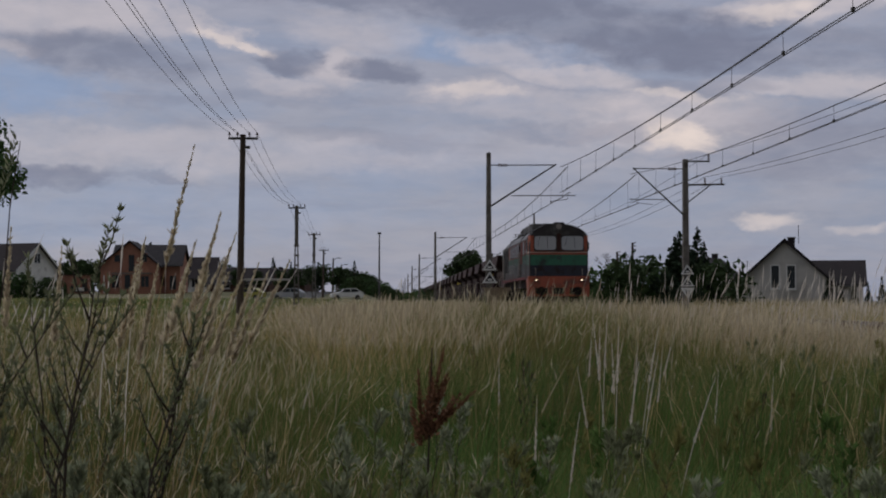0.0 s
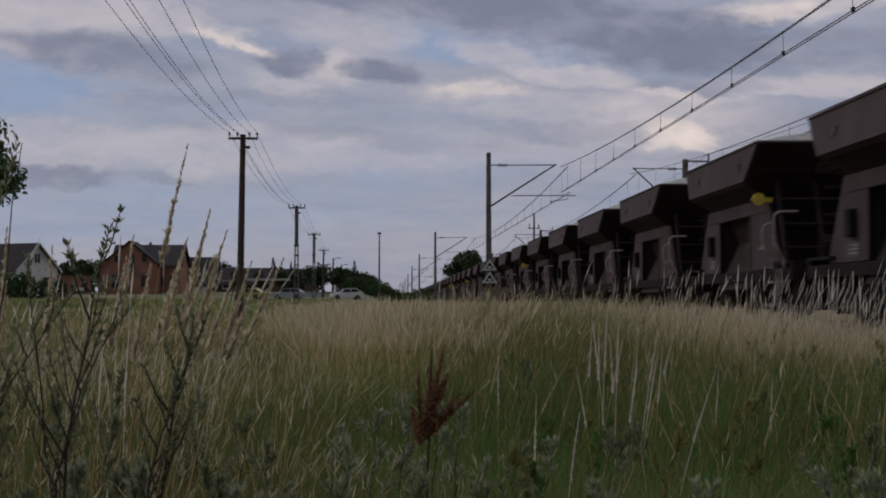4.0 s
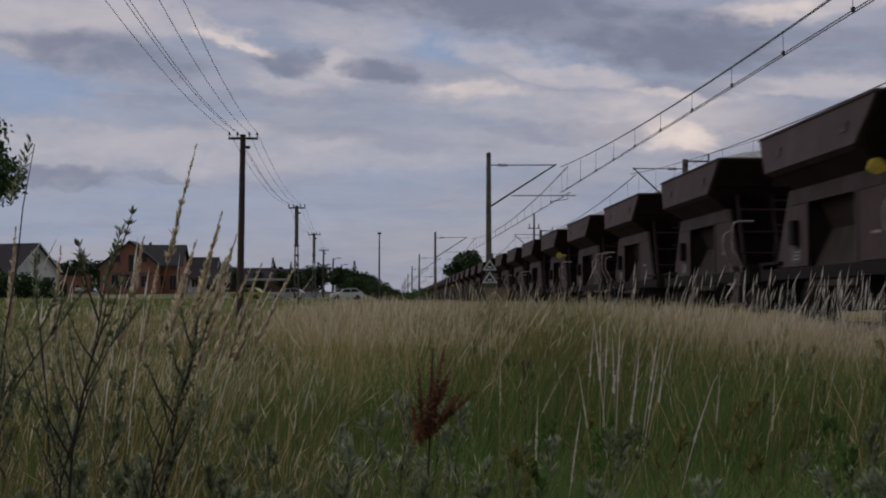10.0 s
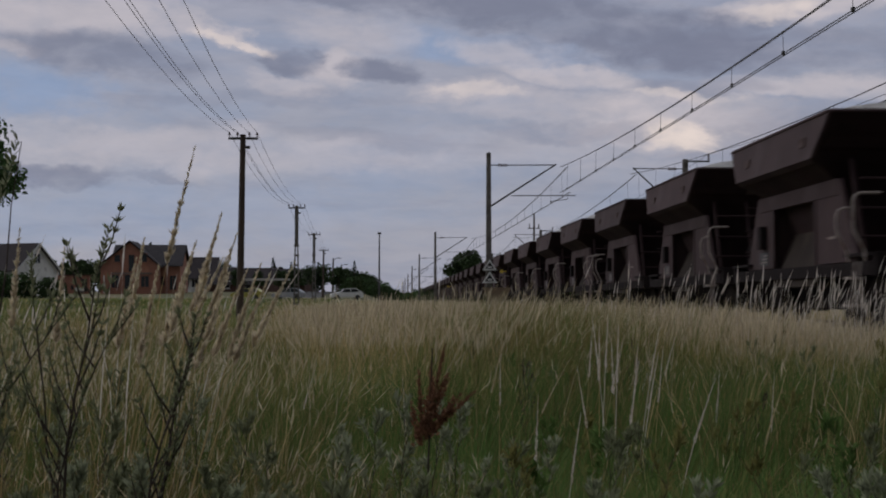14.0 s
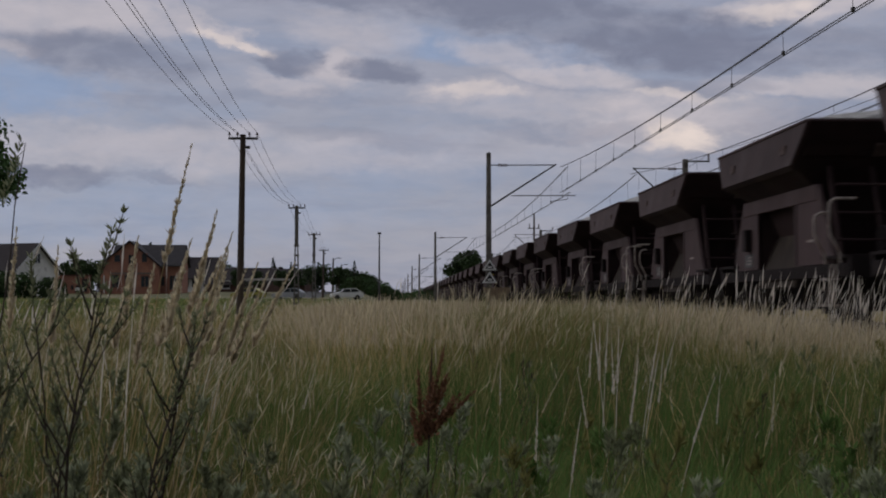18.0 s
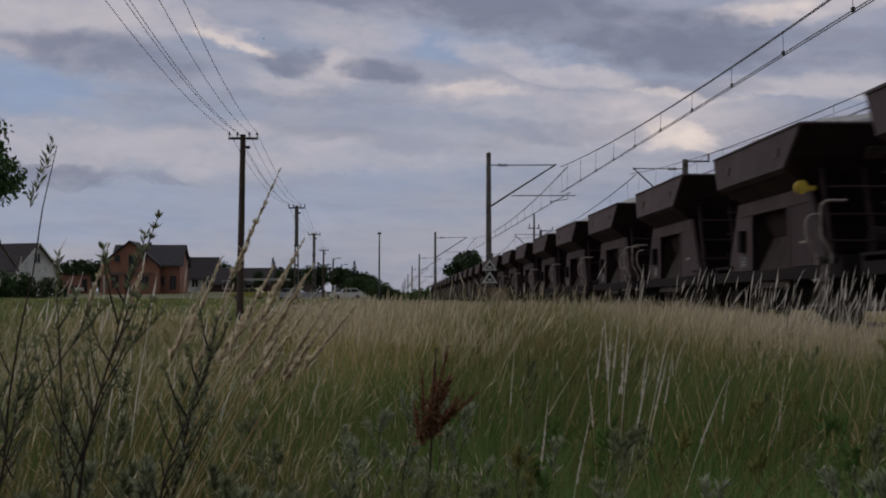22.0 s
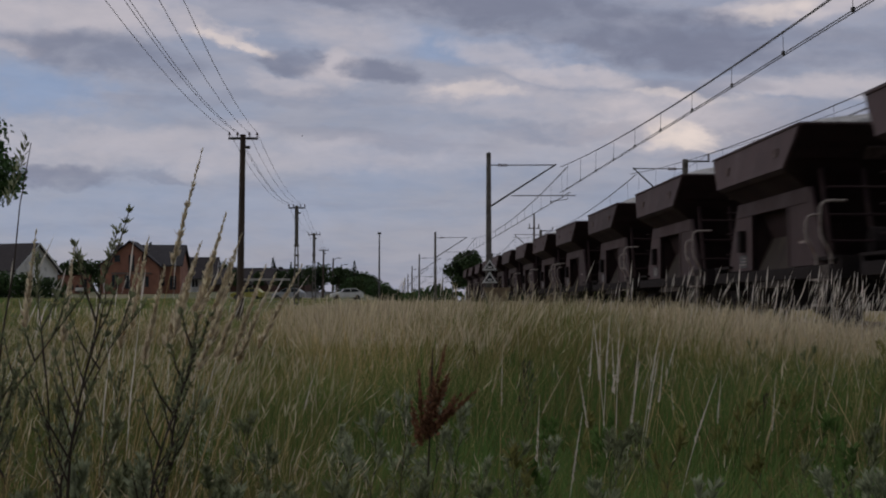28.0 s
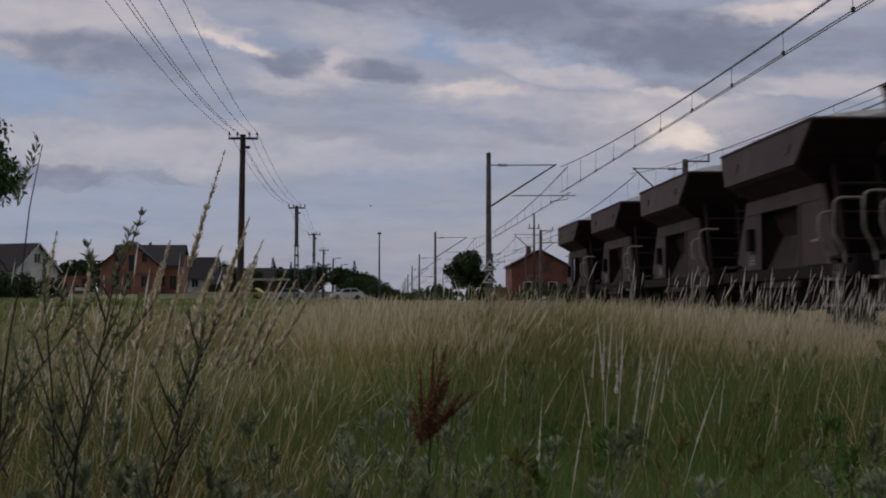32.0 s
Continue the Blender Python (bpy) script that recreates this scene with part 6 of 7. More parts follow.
def build_grass():
    green = [blades(2700, 0.95, 0.95, 0.62, 0.28, 0.0024, 1.5, [G_GREEN, G_OLIVE, G_STRAW], [0.66, 0.29, 0.05], 100 + k, 0.02, 0.07, 0.0025) for k in range(4)]
    mixed = [blades(2600, 0.95, 0.95, 0.76, 0.28, 0.0023, 1.4, [G_GREEN, G_OLIVE, G_STRAW], [0.44, 0.41, 0.15], 110 + k, 0.13, 0.11, 0.0028) for k in range(4)]
    straw = [blades(2100, 0.85, 0.85, 0.99, 0.17, 0.0026, 1.2, [G_STRAW, G_OLIVE, G_GREEN], [0.58, 0.30, 0.12], 120 + k, 0.42, 0.15, 0.0042) for k in range(5)]
    tall = [blades(46, 0.95, 0.8, 1.44, 0.17, 0.0026, 0.9, [G_BLEACH, G_HEAD], [0.5, 0.5], 130 + k, 0.9, 0.15, 0.0044, G_BLEACH) for k in range(3)]
    for me in tall:      # the wind has set these leaning
        for v in me.vertices:
            v.co.x += 0.03 * max(0.0, v.co.z) ** 2.2
    broadg = [blades(1700, 2.6, 2.6, 0.55, 0.35, 0.0075, 1.4, [G_GREEN, G_OLIVE, G_STRAW], [0.52, 0.40, 0.08], 140 + k, 0.03, 0.12, 0.006) for k in range(3)]
    broads = [blades(1700, 2.6, 2.6, 0.98, 0.2, 0.0075, 1.2, [G_STRAW, G_OLIVE, G_GREEN], [0.58, 0.30, 0.12], 150 + k, 0.4, 0.16, 0.008) for k in range(3)]
    lush = [blades(2600, 0.95, 0.95, 0.84, 0.26, 0.0024, 1.5, [G_GREEN, G_OLIVE, G_STRAW], [0.62, 0.28, 0.10], 160 + k, 0.04, 0.08, 0.003) for k in range(3)]
    drymix = [blades(2500, 0.95, 0.95, 0.80, 0.30, 0.0022, 1.7, [G_BROWN, G_OLIVE, G_STRAW, G_GREEN], [0.34, 0.30, 0.12, 0.24], 170 + k, 0.10, 0.10, 0.0028) for k in range(4)]
    curly = [blades(2300, 0.95, 0.95, 0.56, 0.32, 0.0034, 3.0, [G_GREEN, G_OLIVE, G_BROWN], [0.74, 0.16, 0.10], 180 + k) for k in range(4)]
    rank = [blades(2500, 0.95, 0.95, 1.12, 0.22, 0.0025, 1.5, [G_OLIVE, G_GREEN, G_BROWN, G_STRAW], [0.40, 0.30, 0.18, 0.12], 190 + k, 0.10, 0.10, 0.003) for k in range(3)]
    rnd = random.Random(77)
    gl, ml, sl = "short green meadow grass", "mixed green and dry meadow grass", "tall dry straw-coloured grass bending in wind"
    def edge(b):
        """How far out the straw begins, by bearing."""
        return 10.5 + 8.0 * step(-b, 0.03, 0.06) + 15.0 * step(b, 0.008, 0.045) - 13.5 * step(b, 0.135, 0.165)
    # near meadow, from just before the lens to the foot of the bank
    y = 4.4
    while y < 26:
        half = 0.335 * y + 1.2
        x = -half + 0.0
        while x < min(half + 0.08 * y, 6.0 if y > 12 else 99):
            xx, yy = x + rnd.uniform(-0.25, 0.25), y + rnd.uniform(-0.25, 0.25)
            bearing = xx / yy
            left = bearing < -0.07
            n = noise.noise(Vector((xx * 0.35, yy * 0.35, 2.0)))
            dl, cl, rl = "dry brown and olive meadow grass", "lush curling green grass", "rank olive grass turning dry"
            q = noise.noise(Vector((xx * 0.75, yy * 0.5, 7.0)))
            if left and yy < 7.0:
                pool, lab, sw = (drymix, dl, 3.0) if n > -0.25 else (mixed, ml, 3.0)
            elif yy < 6.8:
                pool, lab, sw = (curly, cl, 2.0) if q > -0.05 else ((green, gl, 2.5) if n < 0.2 else (drymix, dl, 2.5))
            elif left:
                pool, lab, sw = (straw, sl, 5.0) if q > (0.36 if yy > 12 else 0.55) else ((drymix, dl, 4.0) if q > -0.05 else ((lush, "tall lush green grass", 3.5) if yy > 13 else (mixed, ml, 3.5)))
            elif yy > edge(bearing) + 1.5 * n and xx < 5.6:
                pool, lab, sw = (straw, sl, 5.5)
            elif bearing > 0.19 and 7.0 < yy < 11.5:
                pool, lab, sw = (lush, "tall lush green grass", 3.5) if q < 0.3 else (curly, cl, 2.5)
            elif 0.03 < bearing < 0.15 and yy > 11:
                pool, lab, sw = (rank, rl, 4.0) if q > -0.15 else (lush, "tall lush green grass", 3.5)
            elif 0.02 < bearing and yy > 9 and n < 0.3:
                pool, lab, sw = (lush, "tall lush green grass", 3.5) if q < 0.15 else (drymix, dl, 3.5)
            elif n > 0.22:
                pool, lab, sw = (mixed, ml, 3.5) if q > 0 else (drymix, dl, 3.5)
            else:
                pool, lab, sw = (curly, cl, 2.0) if q > 0.05 else (green, gl, 2.5)
            s = rnd.uniform(0.85, 1.12)
            lift = (0.7 if left else 0.86) if yy < 7 else (0.9 if left else 1.0)
            if bearing < -0.035 and yy > 12:
                lift = 0.82 if pool is lush else (0.86 if pool is mixed else 0.92)
            if xx > 1.5 and yy > 13.5:
                lift = 0.93 if bearing < 0.22 else 0.82
            patch("grass_patch", pool[rnd.randrange(len(pool))], xx, yy, lab, sw, rnd.choice((-25, 0, 25)) + rnd.uniform(-10, 10), "meadow grass", (s, s, s * lift))
            x += 1.25
        y += 1.2 if y < 12 else 1.45
    # tall plumes standing out of the straw on the bank before the track
    for xx, yy in ((3.1, 14.0), (2.2, 15.0), (4.4, 15.6), (5.4, 17.0), (4.9, 18.6), (5.5, 20.2), (3.5, 18.0), (-1.9, 8.3), (-2.6, 11), (-4.6, 13), (0.2, 16.0), (4.8, 14.2), (5.3, 15.2), (3.9, 13.4), (4.2, 14.6), (2.7, 13.6), (4.5, 13.3), (5.0, 16.2), (3.6, 15.4), (4.7, 13.8), (5.4, 14.4)):
        patch("plume_grass", tall[rnd.randrange(3)], xx, yy, "tall dry plumed grass stems", 6.0, rnd.uniform(-20, 20), "plume grass", (1, 1, rnd.uniform(0.86, 1.0)))
    # further out towards the road and along the bank
    y = 28.0
    while y < 64:
        x = -0.34 * y - 2
        while x < 5.0:
            xx, yy = x + rnd.uniform(-0.8, 0.8), y + rnd.uniform(-0.8, 0.8)
            dry = xx > 0.075 * yy or abs(xx + 0.004 * yy) < 0.018 * yy or yy > 52 and xx > 0 or noise.noise(Vector((xx * 0.16, yy * 0.1, 5.0))) > 0.34 and yy < 40
            if xx < 4.4:
                patch("far_grass_patch", (broads if dry else broadg)[rnd.randrange(3)], xx, yy, sl if dry else gl, 0, rnd.uniform(-20, 20), "far meadow grass", (1, 1, rnd.uniform(0.85, 1.05)))
            x += 3.6
        y += 3.6
    for k in range(30):
        patch("far_grass_patch", broads[k % 3], 5.1 + rnd.uniform(-0.3, 0.2), 24 + 3.4 * k, sl, 0, rnd.uniform(-20, 20), "far meadow grass", (0.45, 1, rnd.uniform(0.95, 1.15)))
    y = 66.0
    while y < 190:
        k = y / 66.0
        x = -0.31 * y - 4
        while x < 3.2:
            xx = x + rnd.uniform(-1, 1) * k
            dry = xx > -0.02 * y - 1
            patch("far_grass_patch", (broads if dry else broadg)[rnd.randrange(3)], xx, y + rnd.uniform(-1, 1), sl if dry else gl, 0, rnd.uniform(-20, 20), "far meadow grass", (1.9 * k, 1.9 * k, 0.95 if dry else 0.7))
            x += 7.5 * k
        y += 6.5 * k
    # beyond the tracks
    for y in (30, 38, 46, 54, 62, 70, 78, 86, 94, 104):
        for x in (16.6, 20.5, 24.8, 29.5):
            if x / y < 0.42:
                patch("far_grass_patch", broads[rnd.randrange(3)], x + rnd.uniform(-1, 1), y + rnd.uniform(-2, 2), sl, 0, rnd.uniform(-20, 20), "grass beyond the tracks", (1.4, 1.6, 0.9))


build_grass()


# ---- weeds close to the camera ----
def leaf_quads(bm, p, d, size, n, rnd, mi=0, width=0.12):
    for _ in range(n):
        o = (d + Vector((rnd.uniform(-1, 1), rnd.uniform(-1, 1), rnd.uniform(-0.4, 0.9)))).normalized()
        s = o.cross(Vector((rnd.uniform(-1, 1), rnd.uniform(-1, 1), rnd.uniform(-1, 1)))).normalized() * size * width
        L = size * rnd.uniform(0.6, 1.2)
        v = [bm.verts.new(q) for q in (p, p + o * L * 0.5 + s, p + o * L, p + o * L * 0.5 - s)]
        bm.faces.new(v).material_index = mi


def branching_weed(name, x, y, h, lean, seed, label, leaf=0.05, leafy=1.0, top_leaf=G_SAGE, sway=4.0, twigs=9, stem_r=0.006, curve=1.6, start=0.35):
    rnd = random.Random(seed)
    w = thing(name, x, y, ground_z(x, y), label, "weed", "tall weeds in the meadow")
    stem, leaves = B(), B()
    pts = [Vector((lean * h * (i / 8) ** curve + 0.006 * math.sin(i * 2.3 + seed), 0.02 * math.sin(i), h * i / 8)) for i in range(9)]
    tube(stem, pts, [stem_r * (1 - i / 10) for i in range(9)], 6)
    split = twigs > 3
    if name == "willow_shoot":
        pts = [p + Vector((0.045 * math.sin(p.z / h * 6.0), 0, 0)) for p in pts]
    for i in range(twigs):
        st, lv = (B(), B()) if split else (stem, leaves)
        t = start + (0.95 - start) * i / twigs
        k = min(7, int(t * 8))
        p = pts[k].lerp(pts[k + 1], t * 8 - k)
        a = rnd.uniform(-1, 1)
        d = Vector((rnd.choice((-1, 1)) * rnd.uniform(0.3, 0.62), a * 0.5, rnd.uniform(0.8, 1.3))).normalized()
        L = h * rnd.uniform(0.12, 0.28) * (1.25 - t * 0.75)
        mid = p + d * L * 0.5
        tip = mid + (d + Vector((0, 0, 0.5))).normalized() * L * 0.5
        tube(st, [p, mid, tip], [stem_r * 0.5, stem_r * 0.36, stem_r * 0.2], 5)
        for j in range(7):
            u = j / 6
            b = p.lerp(mid, u * 2) if u < 0.5 else mid.lerp(tip, u * 2 - 1)
            leaf_quads(lv, b, d, leaf * (0.5 + 0.7 * u), max(1, int(4 * leafy * (0.4 + u))), rnd)
        if split:
            part("leaves", lv, top_leaf, part("twig", st, G_STEM, w), "narrow grey-green leaves")
    for j in range(14):
        b = pts[7].lerp(pts[8], j / 13)
        leaf_quads(leaves, b, Vector((0, 0, 1)), leaf, max(1, int(3 * leafy)), rnd)
    part("stem", stem, G_STEM, w, "dark woody stem with side twigs")
    part("leaves", leaves, top_leaf, w, "narrow grey-green leaves")
    SWAY.append((w, (x, y, ground_z(x, y), 0), sway, rnd.uniform(-0.2, 0.2)))
    return w


def dock(x, y, h, seed):
    rnd = random.Random(seed)
    w = thing("dock_plant", x, y, ground_z(x, y), "rust-brown seeding dock plant among green grass", "weed")
    stem = B()
    rod(stem, (0, 0, 0), (0.03, 0, h), 0.006, 0.003, 6)
    part("stem", stem, G_STEM, w)
    for bx, z0, L, a in ((0.0, h - 0.38, 0.40, 0.20), (-0.01, h - 0.36, 0.27, -0.06), (0.0, h - 0.36, 0.30, 0.10), (0.02, h - 0.34, 0.25, 0.84), (0.02, h - 0.36, 0.22, 0.62), (0.01, h - 0.33, 0.22, 0.42),
                         (-0.02, h - 0.40, 0.18, -0.2), (0.03, h - 0.26, 0.14, 0.02), (0.04, h - 0.22, 0.13, 0.45), (0.06, h - 0.30, 0.12, 0.55)):
        sp = B()
        d = Vector((math.sin(a), rnd.uniform(-0.25, 0.25), math.cos(a))).normalized()
        base = Vector((bx, 0, z0))
        rod(sp, base, base + d * L, 0.003, 0.0012, 4)
        for i in range(int(900 * L)):
            t = rnd.random() ** 1.15
            rr = 0.004 + 0.030 * (1 - t) ** 0.7 * (0.70 + 0.30 * math.sin(t * L * 150))
            o = Vector((rnd.uniform(-1, 1), rnd.uniform(-1, 1), rnd.uniform(-0.2, 0.4)))
            p = base + d * L * t + o * rr * rnd.random() * 0.8
            leaf_quads(sp, p, o.normalized() + d * 2.2, 0.019 * (1.15 - 0.6 * t), 1, rnd, 0, 0.34)
        part("seed_spike", sp, G_DOCK, w, "rust-brown seed spike")
    SWAY.append((w, (x, y, ground_z(x, y), 0), 1.2, 0.1))


def tall_stalk(name, x, y, h, lean, seed, sway, label, plume=0.42, w=0.016, material=None, thick=0.0028):
    rnd = random.Random(seed)
    g = thing(name, x, y, ground_z(x, y), label, "grass stalk", "tall grass stalks")
    st = B()
    pts = [Vector((lean * h * (i / 10) ** 1.5, 0, h * i / 10)) for i in range(11)]
    tube(st, pts, [thick * (1 - i / 14) for i in range(11)], 5)
    part("stalk", st, G_BLEACH if thick > 0.003 else G_STRAW, g)
    pl = B()
    for i in range(240):
        t = rnd.uniform(0, 1)
        k = 10 * (1 - plume / h * (1 - t))
        a = min(9, int(k))
        p = pts[a].lerp(pts[a + 1], k - a)
        d = (pts[a + 1] - pts[a]).normalized()
        o = (d * 1.6 + Vector((rnd.uniform(-1, 1), rnd.uniform(-1, 1), 0)) * (0.7 + 0.25 * math.sin(t * 30))).normalized()
        leaf_quads(pl, p, o * 3, w * 2.2 * (1.1 - 0.8 * t), 1, rnd, 0, 0.16)
    part("plume", pl, material or G_HEAD, g, "narrow dry seed plume")
    SWAY.append((g, (x, y, ground_z(x, y), 0), sway, 0.0))


def build_weeds():
    sage = "tall dark-stemmed weed with grey-green leaves"
    for k, (x, y, h, lean, leaf, leafy, sway, twigs, r, curve) in enumerate((
            (-1.03, 4.50, 1.32, 0.127, 0.030, 1.9, 5.0, 10, 0.0075, 1.6), (-1.03, 4.53, 1.10, 0.22, 0.026, 1.5, 5.0, 8, 0.0065, 3.6),
            (-1.37, 4.45, 1.14, 0.36, 0.026, 1.4, 5.0, 8, 0.007, 2.0), (-0.75, 4.50, 1.06, 0.14, 0.024, 1.9, 4.2, 11, 0.0085, 1.5),
            (-0.80, 4.46, 0.92, 0.18, 0.024, 1.8, 4.6, 9, 0.0075, 1.5), (-1.22, 4.40, 0.92, 0.06, 0.026, 1.8, 4.5, 8, 0.007, 1.5),
            (-1.33, 4.60, 0.98, 0.02, 0.026, 1.8, 4.5, 8, 0.006, 1.5), (-1.06, 4.80, 1.24, -0.10, 0.030, 1.9, 5.0, 4, 0.006, 1.4))):
        branching_weed("tall_weed", x, y, h, lean, 1 + k, sage, leaf, leafy, G_SAGE, sway, twigs, r, curve, 0.42)
    # soft grey-green shoots at the foot of the tall weeds
    fr = random.Random(61)
    for i in range(30):
        y = fr.uniform(3.9, 5.2)
        x = fr.uniform(-0.34, -0.11) * y
        branching_weed("sage_weed", x, y, fr.uniform(0.36, 0.64), fr.uniform(-0.1, 0.25), 700 + i, "low feathery grey-green weed", 0.042, 2.2, G_PALE if i % 2 == 0 else G_SAGE, 3.0, 3, 0.004, 1.6, 0.5)
    branching_weed("willow_shoot", -1.27, 4.6, 1.60, 0.07, 7, "slender dark shoot with a leafy tip", 0.04, 1.0, G_SAGE, 4.0, 3, 0.007)
    # lower sage-like weeds along the near edge
    rnd = random.Random(8)
    for i in range(36):
        y = rnd.uniform(4.0, 7.2)
        x = rnd.uniform(-0.33, 0.33) * y
        if -0.02 < x / y < 0.0:
            continue
        pale = rnd.random() < 0.3
        branching_weed("low_weed", x, y, rnd.uniform(0.36, 0.62) if x > -0.5 else rnd.uniform(0.5, 0.8), rnd.uniform(-0.1, 0.2), 20 + i, "low grey-green meadow weed", 0.04, 1.5, G_PALE if pale else G_SAGE, 2.5, 6, 0.004)
    for x, y, h in ((0.02, 6.2, 0.72), (0.16, 6.3, 0.72), (-0.10, 6.2, 0.66), (0.25, 6.3, 0.66)):
        branching_weed("low_weed", x, y, h, 0.06, int(x * 100) + 200, "pale grey-green weed beside the dock", 0.04, 1.6, G_PALE, 2.0, 7, 0.004)
    for i in range(48):
        y = rnd.uniform(5.0, 12.5)
        x = rnd.uniform(0.03, 0.34) * y
        branching_weed("broadleaf_weed", x, y, rnd.uniform(0.40, 0.66) * (1.0 if y < 8 else 1.2), rnd.uniform(-0.1, 0.25), 400 + i, "green leafy weed in the grass", 0.045, 1.1, (G_OLIVE, G_SAGE, G_GREEN)[i % 3], 2.0, 6, 0.003)
    # dark dry weed on the bank
    branching_weed("dry_weed", 3.62, 13.6, 1.0, 0.02, 300, "dark dry branching weed before the track", 0.03, 0.4, G_OLIVE, 3.0, 12, 0.006)
    branching_weed("dry_weed", 2.95, 13.2, 0.86, 0.1, 301, "dark dry branching weed before the track", 0.03, 0.4, G_OLIVE, 3.0, 10, 0.006)
    branching_weed("dry_weed", 0.78, 8.8, 0.72, 0.05, 302, "thin dark weed in the grass", 0.03, 0.6, G_SAGE, 2.0, 8, 0.004)
    for i in range(12):
        y = rnd.uniform(7.5, 13.0)
        x = rnd.uniform(0.05, 0.33) * y
        branching_weed("dry_weed", x, y, rnd.uniform(0.55, 0.82), rnd.uniform(-0.05, 0.2), 330 + i, "thin dark seeding weed in the grass", 0.022, 1.2, G_STEM, 2.5, 7, 0.0035)
    dock(0.13, 6.0, 0.94, 3)
    # the long stalk and its neighbours
    tall_stalk("tall_grass_stalk", -0.98, 5.2, 1.66, 0.15, 1, 12.5, "tall slender grass stalk with a dry plume")
    for i, (x, y, h, l) in enumerate(((-0.98, 5.4, 1.34, 0.16), (-1.05, 5.5, 1.30, 0.2), (-0.90, 5.3, 1.22, 0.22), (-1.12, 5.6, 1.36, 0.1), (-1.28, 5.4, 1.30, 0.05), (-0.84, 5.6, 1.24, 0.25),
                                      (-1.20, 5.8, 1.28, 0.12), (-0.95, 5.9, 1.26, 0.24), (-1.38, 5.2, 1.36, 0.04), (-0.92, 5.5, 1.38, 0.2), (-0.88, 5.7, 1.32, 0.14), (-1.00, 5.8, 1.42, 0.17), (-0.80, 5.4, 1.26, 0.2), (-0.86, 6.0, 1.3, 0.3), (-1.02, 5.3, 1.24, 0.12), (-0.94, 5.6, 1.46, 0.15), (-1.1, 5.9, 1.3, 0.28))):
        tall_stalk("tall_grass_stalk", x, y, h, l, 10 + i, 15.0, "dry plumed grass stalk among weeds", 0.36, 0.019)
    for i, (x, y, h, l) in enumerate(((1.04, 7.4, 1.02, 0.0), (1.13, 7.5, 1.0, 0.02), (1.22, 7.6, 0.92, 0.05), (1.26, 6.6, 0.78, 0.25), (0.62, 6.5, 0.72, 0.02), (0.72, 6.2, 0.66, 0.1), (1.10, 7.2, 0.96, -0.03), (1.31, 7.9, 0.98, 0.12), (1.02, 7.9, 1.0, 0.05), (1.16, 8.2, 1.04, 0.03), (1.44, 8.4, 0.98, 0.2), (1.12, 7.6, 1.04, -0.09), (1.06, 7.7, 0.94, 0.16), (1.25, 7.5, 0.86, 0.12), (1.00, 7.2, 0.80, -0.12), (1.09, 7.0, 0.84, 0.1), (1.36, 7.7, 0.88, 0.06))):
        tall_stalk("pale_grass_stalk", x, y, h, l, 40 + i, 4.0, "pale upright grass stalk above green grass", 0.30, 0.008, G_BLEACH, 0.0024 + 0.0009 * (i % 2))


build_weeds()


def build_strays():
    """Single dry stalks scattered through the green grass."""
    rnd = random.Random(31)
    for i in range(84):
        y = rnd.uniform(6.4, 13.5)
        x = rnd.uniform(-0.27, 0.33) * y
        if abs(x / y - 0.02) < 0.05 and y < 7.5:
            continue
        tall_stalk("stray_grass_stalk", x, y, rnd.uniform(0.62, 0.98), rnd.uniform(-0.2, 0.42), 500 + i, 4.5, "single dry grass stalk in green grass", 0.3, rnd.uniform(0.004, 0.008), G_BLEACH if i % 3 == 0 else None, 0.0022)


build_strays()


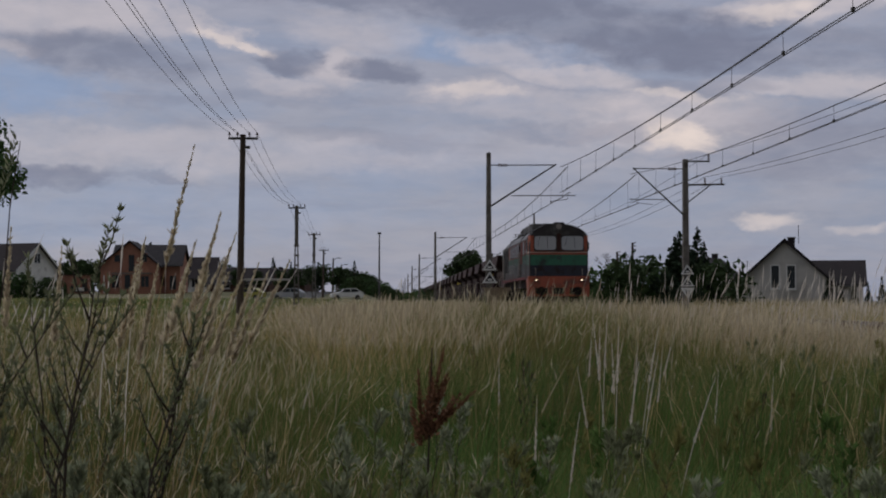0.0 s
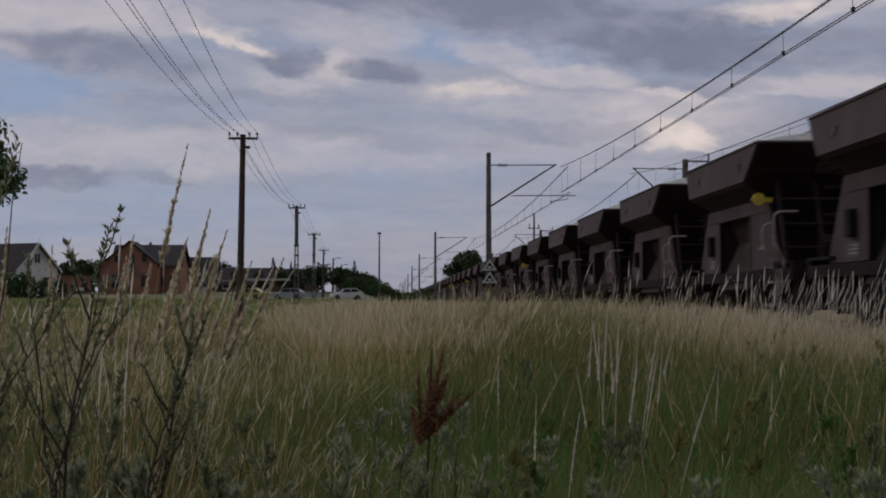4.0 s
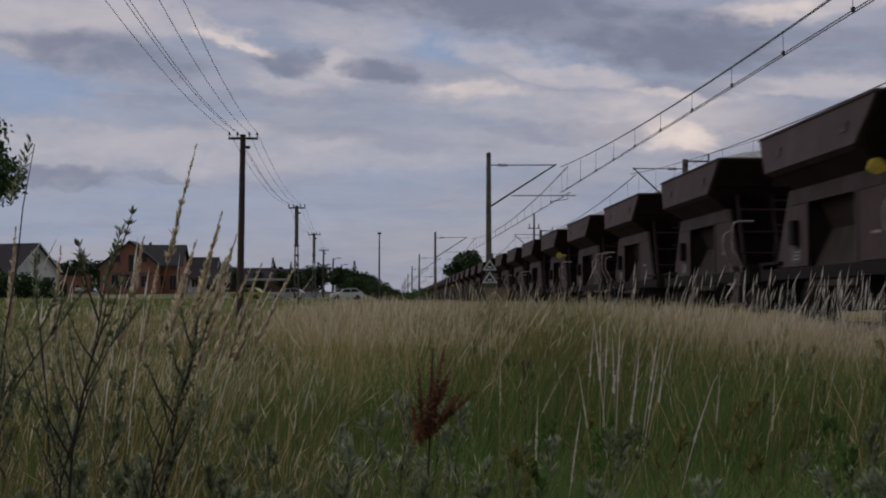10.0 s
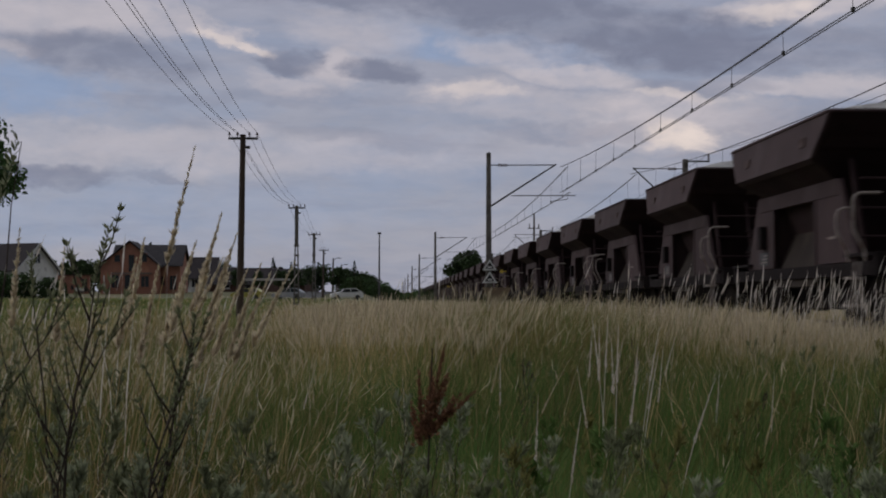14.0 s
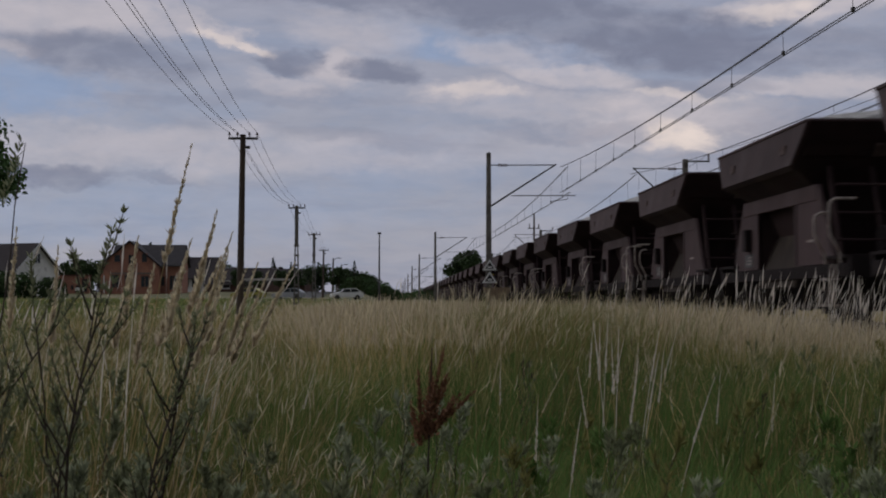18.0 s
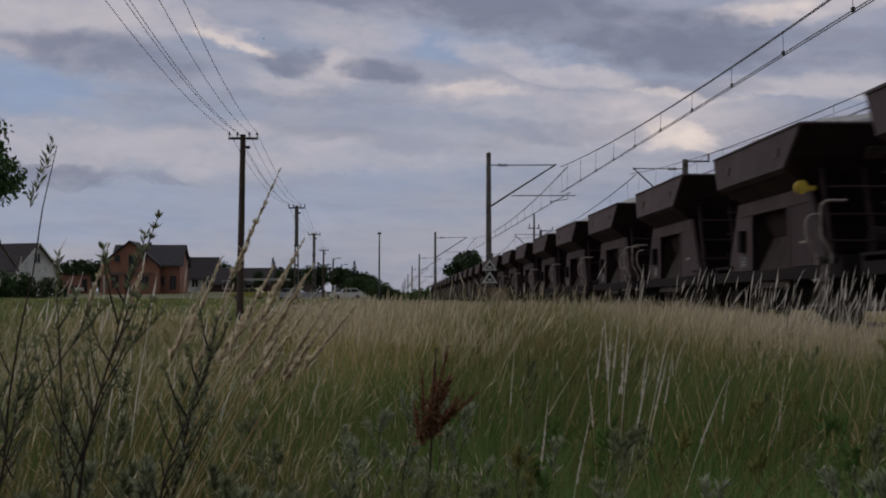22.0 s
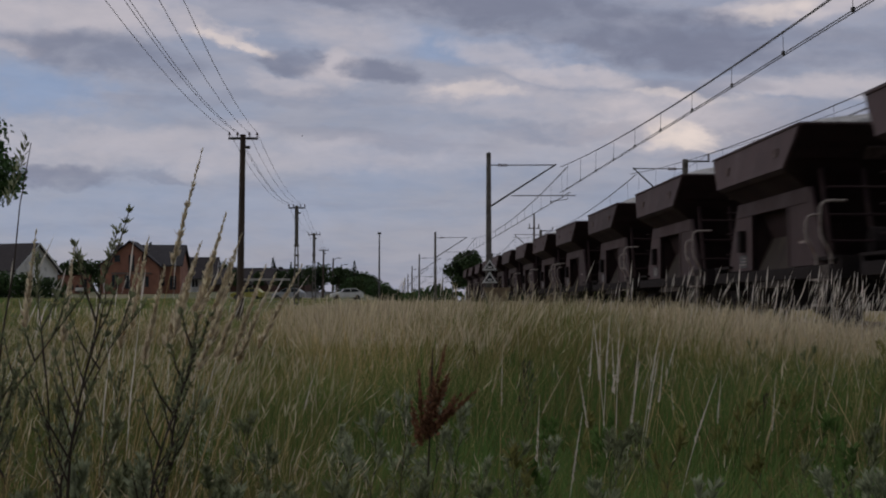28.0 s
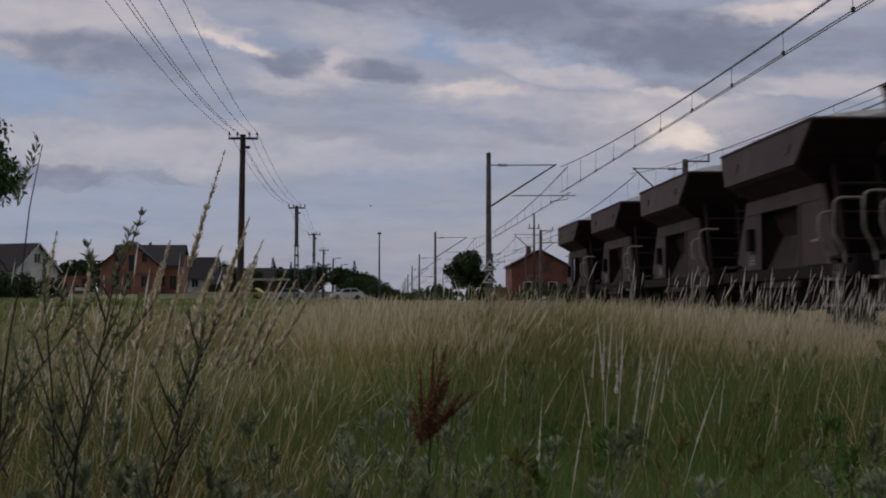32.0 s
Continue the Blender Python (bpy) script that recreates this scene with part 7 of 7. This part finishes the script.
# ---- birds crossing the sky ----
def build_bird(span):
    b = thing("bird", 0, 300, 40, "small dark bird flying across the sky", "bird", "birds in the sky")
    body = B()
    for i in range(6):
        a, c = i / 6, (i + 1) / 6
        rod(body, ((a - 0.5) * span * 0.55, 0, 0), ((c - 0.5) * span * 0.55, 0, 0), 0.09 * span * math.sin(math.pi * (a * 0.9 + 0.06)), 0.09 * span * math.sin(math.pi * (c * 0.9 + 0.06)), 8)
    part("body", body, M_BIRD, b)
    for s in (-1, 1):
        w = B()
        prism(w, [(-0.10 * span, 0), (0.12 * span, 0), (0.05 * span, s * 0.28 * span), (-0.12 * span, s * 0.5 * span), (-0.10 * span, s * 0.25 * span)], "z", 0, 0.02 * span)
        part("wing", w, M_BIRD, b, at=Matrix.Rotation(s * 0.35, 4, "X"))
    t = B()
    prism(t, [(-0.26 * span, 0.02 * span), (-0.42 * span, 0.07 * span), (-0.42 * span, -0.07 * span), (-0.26 * span, -0.02 * span)], "z", 0, 0.012 * span)
    part("tail", t, M_BIRD, b)
    return b


BIRD_A = build_bird(0.32)
BIRD_B = build_bird(0.3)

# distance run by the train, in wagon lengths behind two a second
LAG_T = (0, 6, 9, 13, 19, 23, 28, 32)
LAG = (0.0, 0.36, 0.505, 0.748, 0.931, 0.958, 0.955, 0.882)


def run(t):
    return WAGON_PITCH * (2 * t - float(np.interp(t, LAG_T, LAG)))


def motions():
    times = [0, 1, 2, 3, 4.5, 6, 7.5, 9, 11, 13, 16, 19, 21, 23, 25.5, 28, 30, 32]
    walk(LOCO, [(t, pose(TRACK_A, 72.2 - run(t), RAIL)) for t in times])
    for i, w in enumerate(WAGONS):
        walk(w, [(t, pose(TRACK_A, FIRST_WAGON + i * WAGON_PITCH - run(t), RAIL)) for t in times])
    for ob, (x, y, z, rz), amp, lag in SWAY:
        if isinstance(ob.data, bpy.types.Mesh):
            ts = [0.0] + [0.8 * k for k in range(1, 40)] + [32.0]
        else:
            ts = [0.5 * k for k in range(65)]
        rows = []
        for t in ts:
            g = gust(min(32.0, max(0.0, t - lag))) + 0.10 * math.sin(3.1 * t + x * 4 + y * 2)
            lean = Matrix.Rotation(radians(amp * g), 4, "Y") @ Matrix.Rotation(radians(0.18 * amp * math.sin(2.3 * t + y * 3)), 4, "X")
            rows.append((t, Matrix.Translation((x, y, z)) @ lean @ Matrix.Rotation(radians(rz), 4, "Z")))
        walk(ob, rows)
    walk(BIRD_A, [(0, pose(30, 12, 9)), (18.6, pose(6, 12, 4.2)), (19.0, pose(-1.98, 12.0, 2.90, 0, 0, 190)), (19.5, pose(-12, 12, 1.9, 0, 0, 190)), (32, pose(-60, 12, 9, 0, 0, 190))])
    walk(BIRD_B, [(0, pose(60, 110, 40, 0, 0, 180)), (23.0, pose(-9.9, 110, 19.7, 0, 0, 180)), (32, pose(-1.65, 110, 8.3, 0, 0, 180))])


motions()
